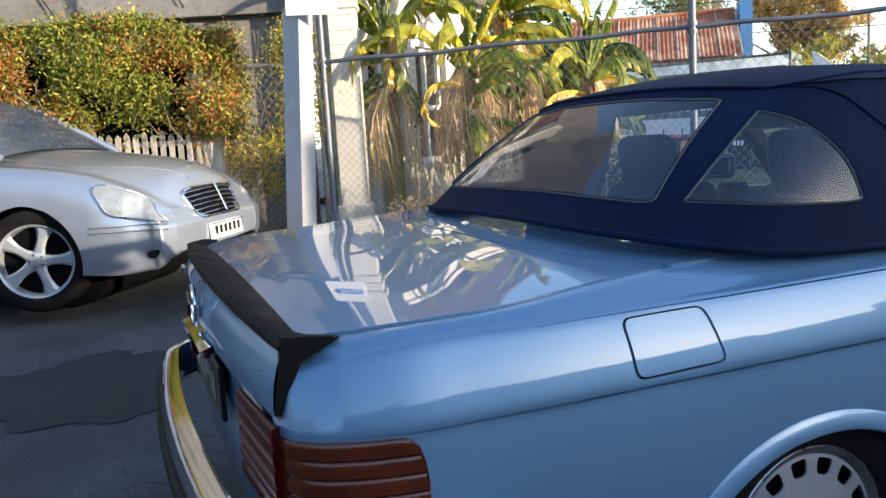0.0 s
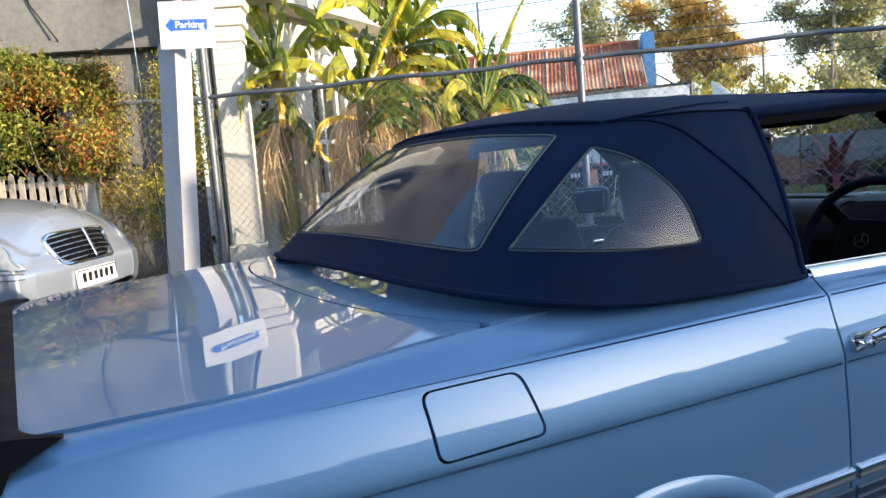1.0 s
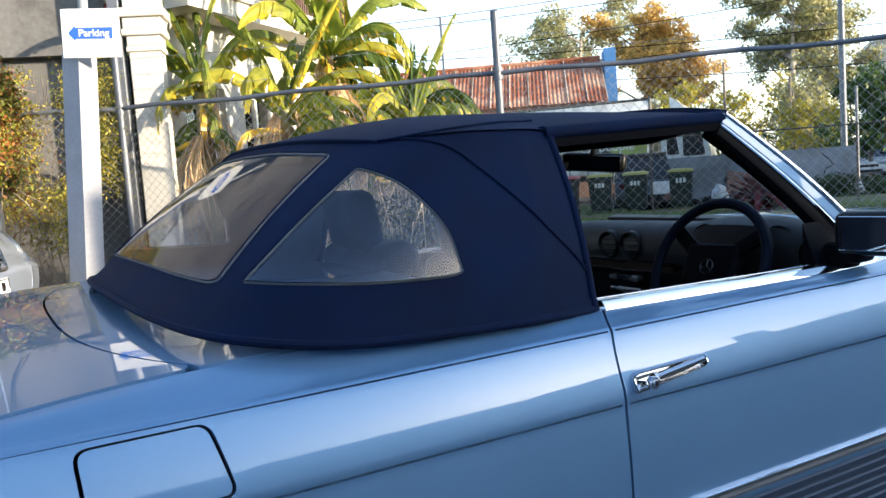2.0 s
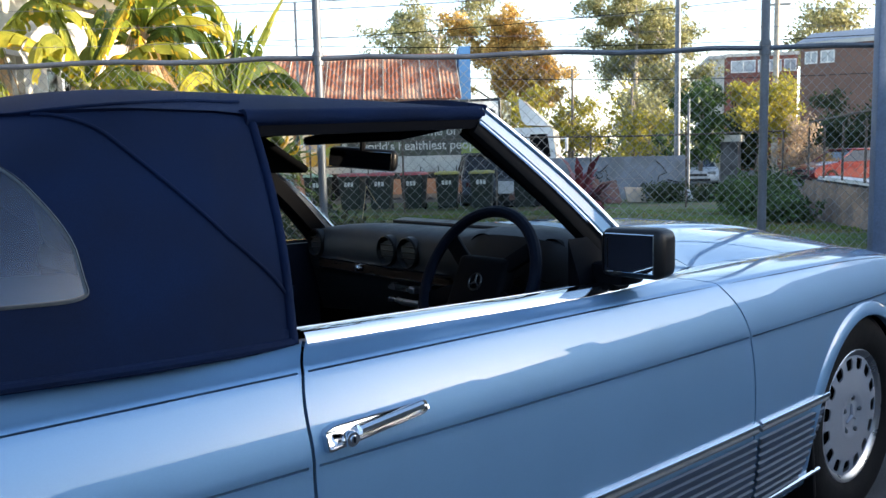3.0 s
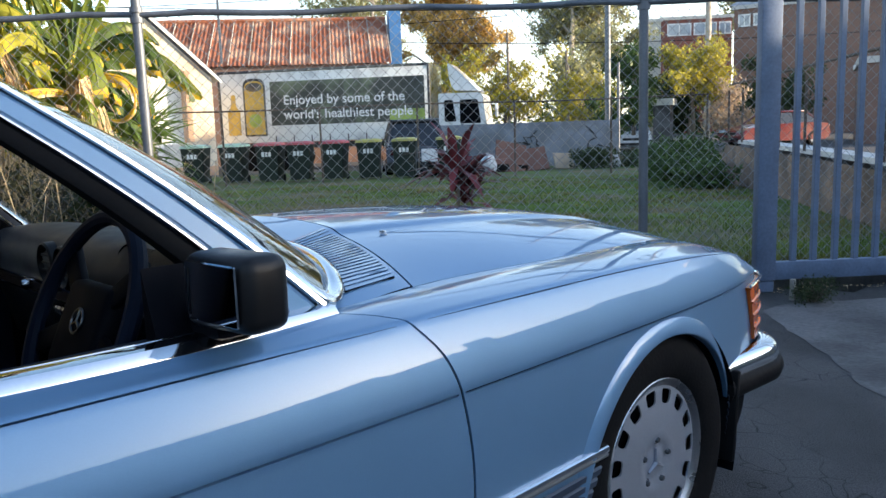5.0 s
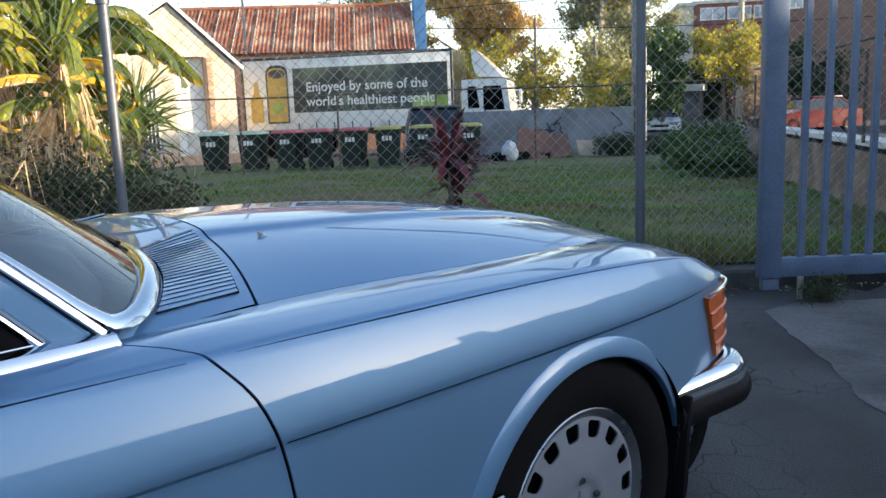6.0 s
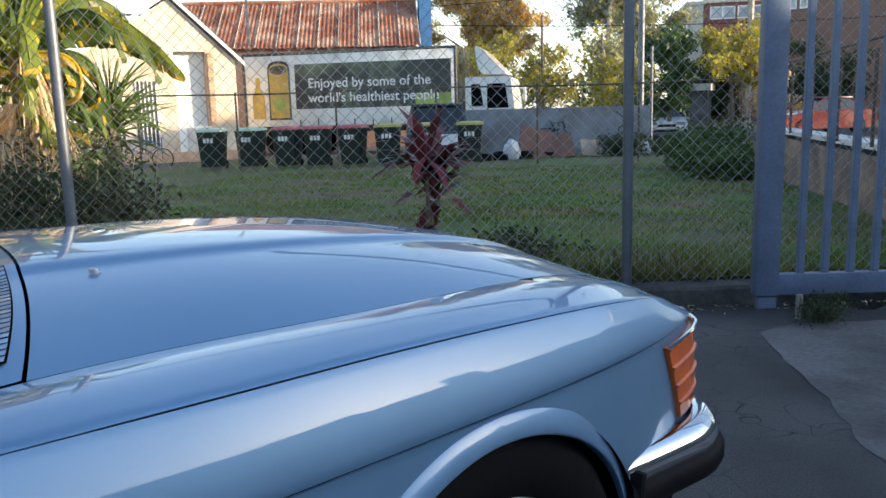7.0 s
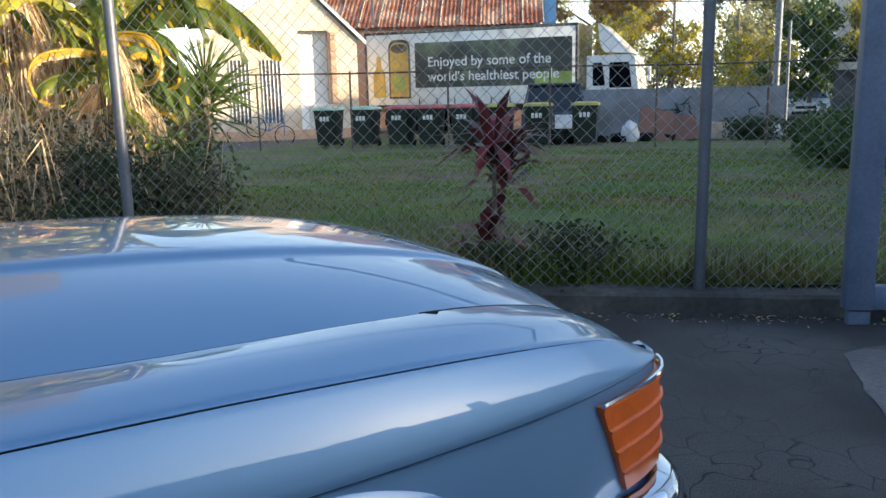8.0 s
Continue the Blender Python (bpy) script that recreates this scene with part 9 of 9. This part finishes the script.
# ---- trees ----
def tree(x, y, h, spread, mat, leafs=2600, leaf=.22, bark="palebark", trunk=.26, low=.35, clump=.9, lean=0.0, label="", seed=0):
    r_ = random.Random(seed)
    t = thing("tree", label, "tree", pose(x, y, -.5))
    g = Geo()
    top = Vector((lean, 0, h))
    spine = [Vector((0, 0, 0)), Vector((lean * .2 + r_.uniform(-.2, .2), r_.uniform(-.2, .2), h * .3)), Vector((lean * .5, r_.uniform(-.3, .3), h * .6)), top * .92]
    g.tube(smooth_path(spine, 5), [trunk * (1 - .8 * k / 15) for k in range(16)], 9)
    tips = []
    for k in range(13):
        f = r_.uniform(low, .92)
        p = spine[0].lerp(top, f)
        a = r_.uniform(0, math.tau)
        L_ = spread * r_.uniform(.45, 1.0) * (1.15 - .5 * f)
        e = p + Vector((math.cos(a) * L_, math.sin(a) * L_, L_ * r_.uniform(.15, .75)))
        g.tube([p, p.lerp(e, .5) + Vector((0, 0, L_ * .12)), e], [trunk * .35, trunk * .2, trunk * .06], 6)
        tips += [e, p.lerp(e, .65)]
        for j in range(2):
            q = e + Vector((r_.gauss(0, .3), r_.gauss(0, .3), r_.gauss(.1, .25))) * L_ * .7
            g.tube([p.lerp(e, .6), q], [trunk * .14, trunk * .04], 5)
            tips.append(q)
    part("trunk", g, M[bark], t)
    g = Geo()
    per = max(4, leafs * 12 // 10 // len(tips))
    cs = []
    for e in tips:
        for j in range(5):
            cs.append(e + Vector((r_.gauss(0, 1), r_.gauss(0, 1), r_.gauss(0, .7))) * clump * .55)
    for c in cs:
        for _ in range(per // 5 + 1):
            o = Vector((r_.gauss(0, 1), r_.gauss(0, 1), r_.gauss(0, .7))) * clump * .36
            p = c + o
            n = Vector((r_.gauss(0, 1), r_.gauss(0, 1), r_.gauss(0, 1))).normalized()
            tt = n.orthogonal().normalized()
            b = n.cross(tt)
            s = leaf * r_.uniform(.6, 1.3)
            g.add([p - tt * s, p + b * s * .45, p + tt * s, p - b * s * .45], [(0, 1, 2, 3)])
    part("crown", g, M[mat], t, sharp=0)
    return t


tree(42.0, 50.5, 15.0, 6.0, "gum", 9000, .17, "palebark", .34, .45, 1.0, 1.5, "tall open grey-green gum tree", 1)
tree(42.4, 42.9, 11.6, 4.2, "oak", 15000, .15, "bark", .30, .30, .75, 0, "tall rusty-leaved she-oak in the sun", 2)
tree(44.9, 42.0, 10.6, 3.6, "oak", 11000, .15, "bark", .26, .30, .75, 0, "shorter rusty-leaved she-oak in the sun", 3)
tree(45.6, 33.0, 12.2, 4.8, "gum", 13000, .14, "palebark", .32, .40, .75, .8, "tall open gum tree with pale limbs", 4)
tree(48.0, 31.8, 10.6, 3.6, "gum", 8000, .14, "palebark", .26, .45, .7, -.5, "slender open gum tree with pale limbs", 5)
tree(38.5, 32.5, 4.9, 2.2, "lime", 3600, .13, "bark", .16, .14, .55, 0, "bushy yellow-green street tree", 6)
tree(35.5, 33.5, 5.6, 2.4, "lime", 3600, .13, "bark", .16, .14, .6, 0, "bushy yellow-green street tree", 7)
tree(40.5, 27.5, 4.0, 2.0, "lime", 2600, .13, "bark", .16, .12, .5, 0, "low yellow-green street tree", 8)
tree(32.6, 19.4, 4.3, 1.9, "bushleaf", 7000, .11, "bark", .13, .20, .42, 0, "small dark green street tree", 9)
tree(34.8, 17.6, 4.6, 1.9, "lime", 8000, .085, "bark", .13, .50, .45, 0, "sunlit yellow-green street tree", 10)
tree(34.6, 23.6, 3.6, 1.5, "lime", 2000, .11, "bark", .10, .2, .45, 0, "low yellow-green street tree", 21)
tree(38.0, 27.0, 5.0, 1.8, "gum", 2000, .13, "bark", .14, .2, .55, 0, "small grey-green street tree", 22)
tree(43.0, 30.5, 5.4, 2.2, "lime", 2800, .14, "bark", .15, .15, .6, 0, "bushy yellow-green street tree", 23)
tree(52.0, 33.0, 6.0, 2.6, "gum", 2600, .17, "bark", .15, .15, .7, 0, "small grey-green street tree", 24)
tree(46.5, 18.6, 4.2, 2.4, "darkleaf", 5000, .14, "bark", .16, .2, .6, 0, "dark dense street tree", 12)
tree(88.0, 38.8, 16.0, 6.5, "gum", 4500, .26, "palebark", .4, .5, 1.2, 0, "distant flat-topped gum tree", 15)
tree(36.2, 18.6, 3.4, 1.8, "darkleaf", 5000, .12, "bark", .10, .10, .5, 0, "low dark shrubby tree under the yellow one", 31)
tree(35.0, 15.6, 2.3, 1.3, "blossom", 2600, .09, "bark", .08, .25, .40, 0, "small pale flowering tree behind the wall", 32)
tree(52.0, 12.0, 6.5, 3.2, "darkleaf", 6000, .16, "bark", .16, .15, .7, 0, "dense dark green tree before the hall", 33)
# far hedge line along the street
g = Geo()
cs = []
for k in range(1100):
    x = rng.uniform(24, 110)
    top = 3.4 + 2.2 * noise.noise(Vector((x * .12, 3, 0))) + 1.2 * noise.noise(Vector((x * .4, 8, 0)))
    cs.append(Vector((x, 66 - x * .40 + rng.uniform(-2, 2), top * rng.random() ** .7)))
leaf_cloud(g, cs[:600], 13, .7, .24)
solo("far_trees", g, M["bushleaf"], "uneven line of distant green trees", "trees", kind="stuff", sharp=0)
g = Geo()
leaf_cloud(g, cs[600:], 13, .7, .22)
solo("far_trees", g, M["lime"], "sunlit yellow-green crowns in the distant tree line", "trees", kind="stuff", sharp=0)

# blue bicycle on its side by the house
bk = thing("bicycle", "blue bicycle lying in the grass by the house", "bicycle", pose(10.6, 24.6, -.32, 0, 18, -35))
g = Geo()
for x in (-.5, .5):
    g.tube([(x + .33 * math.cos(a), 0, .33 + .33 * math.sin(a)) for a in np.linspace(0, math.tau, 25)], .018, 6, caps=False)
part("wheels", g, M["tyre"], bk)
g = Geo()
for a, b in (((-.5, .33), (-.15, .75)), ((-.15, .75), (.35, .78)), ((.35, .78), (.5, .33)), ((-.15, .75), (-.05, .33)), ((-.05, .33), (-.5, .33)), ((-.05, .33), (.35, .75)), ((.35, .78), (.30, .98)), ((-.15, .75), (-.2, .92))):
    g.tube([(a[0], 0, a[1]), (b[0], 0, b[1])], .018, 6)
g.tube([(.30, -.25, .98), (.30, .25, .98)], .014, 6)
part("bike_frame", g, M["bluewall"], bk)

# ---- added out of view behind the walker: mirrored in the paint, it shades and closes the yard ----
g = Geo()
c = Vector((11.6, -9.9, 0))
k_ = Vector((.67, .742, 0))
off = Vector((.742, -.67, 0))
slab(g, c + k_ * 11.0, c - k_ * 34, -1, 3.75, 6)
for s0_, s1_, z1 in ((9.0, 10.4, 4.3), (2.2, 6.0, 4.05), (-1.2, -.5, 4.65), (-9, -3.4, 4.15), (-13.5, -12.9, 4.8), (-30, -16, 4.2)):
    slab(g, c + k_ * s1_ + off * .3, c + k_ * s0_ + off * .3, 3.7, z1, 5)
solo("yard_building_east", g, M["render_wall"], "plain rendered workshop closing the yard", "building", kind="structure")
g = Geo()
cs = []
for k in range(520):
    q = rng.uniform(-32, 11)
    crown = 4.35 + 1.0 * noise.noise(Vector((q * .22, 5, 0))) + .45 * noise.noise(Vector((q * .9, 2, 0)))
    cs.append(c + k_ * q + off * rng.uniform(7, 10) + Vector((0, 0, min(crown, 3.4 + rng.random() ** .5 * 1.9) * 1.02)))
leaf_cloud(g, cs, 12, .34, .22)
solo("row_of_trees", g, M["darkleaf"], "dark row of trees beyond the workshop roof", "trees", kind="stuff", sharp=0)
g = Geo()
slab(g, Vector((6, -9.5, 0)), Vector((-16, -8.0, 0)), -1, 2.75, 5)
for x0, x1, z1 in ((5.5, 1.0, 3.0), (-3.0, -3.8, 3.5), (-5.0, -11.0, 3.15)):
    slab(g, Vector((x0, -9.9, 0)), Vector((x1, -9.5, 0)), 2.7, z1, 4)
solo("yard_building_south", g, M["render_wall"], "plain rendered workshop behind the yard", "building", kind="structure")
g = Geo()
slab(g, Vector((-14, -9, 0)), Vector((-13, 9, 0)), -1, 4.0, 4)
solo("yard_building_west", g, M["render_wall"], "plain rendered wall at the yard's end", "building", kind="structure")
# added out of view: blocks the sun from the lot and the sheet wall
g = Geo()
slab(g, Vector((29.0, -14.5, 0)), Vector((40.0, -6.4, 0)), -1, 7.4, 5)
solo("street_building_south", g, M["brownwall"], "unseen plain brown block added to shade the lot", "building", kind="structure")
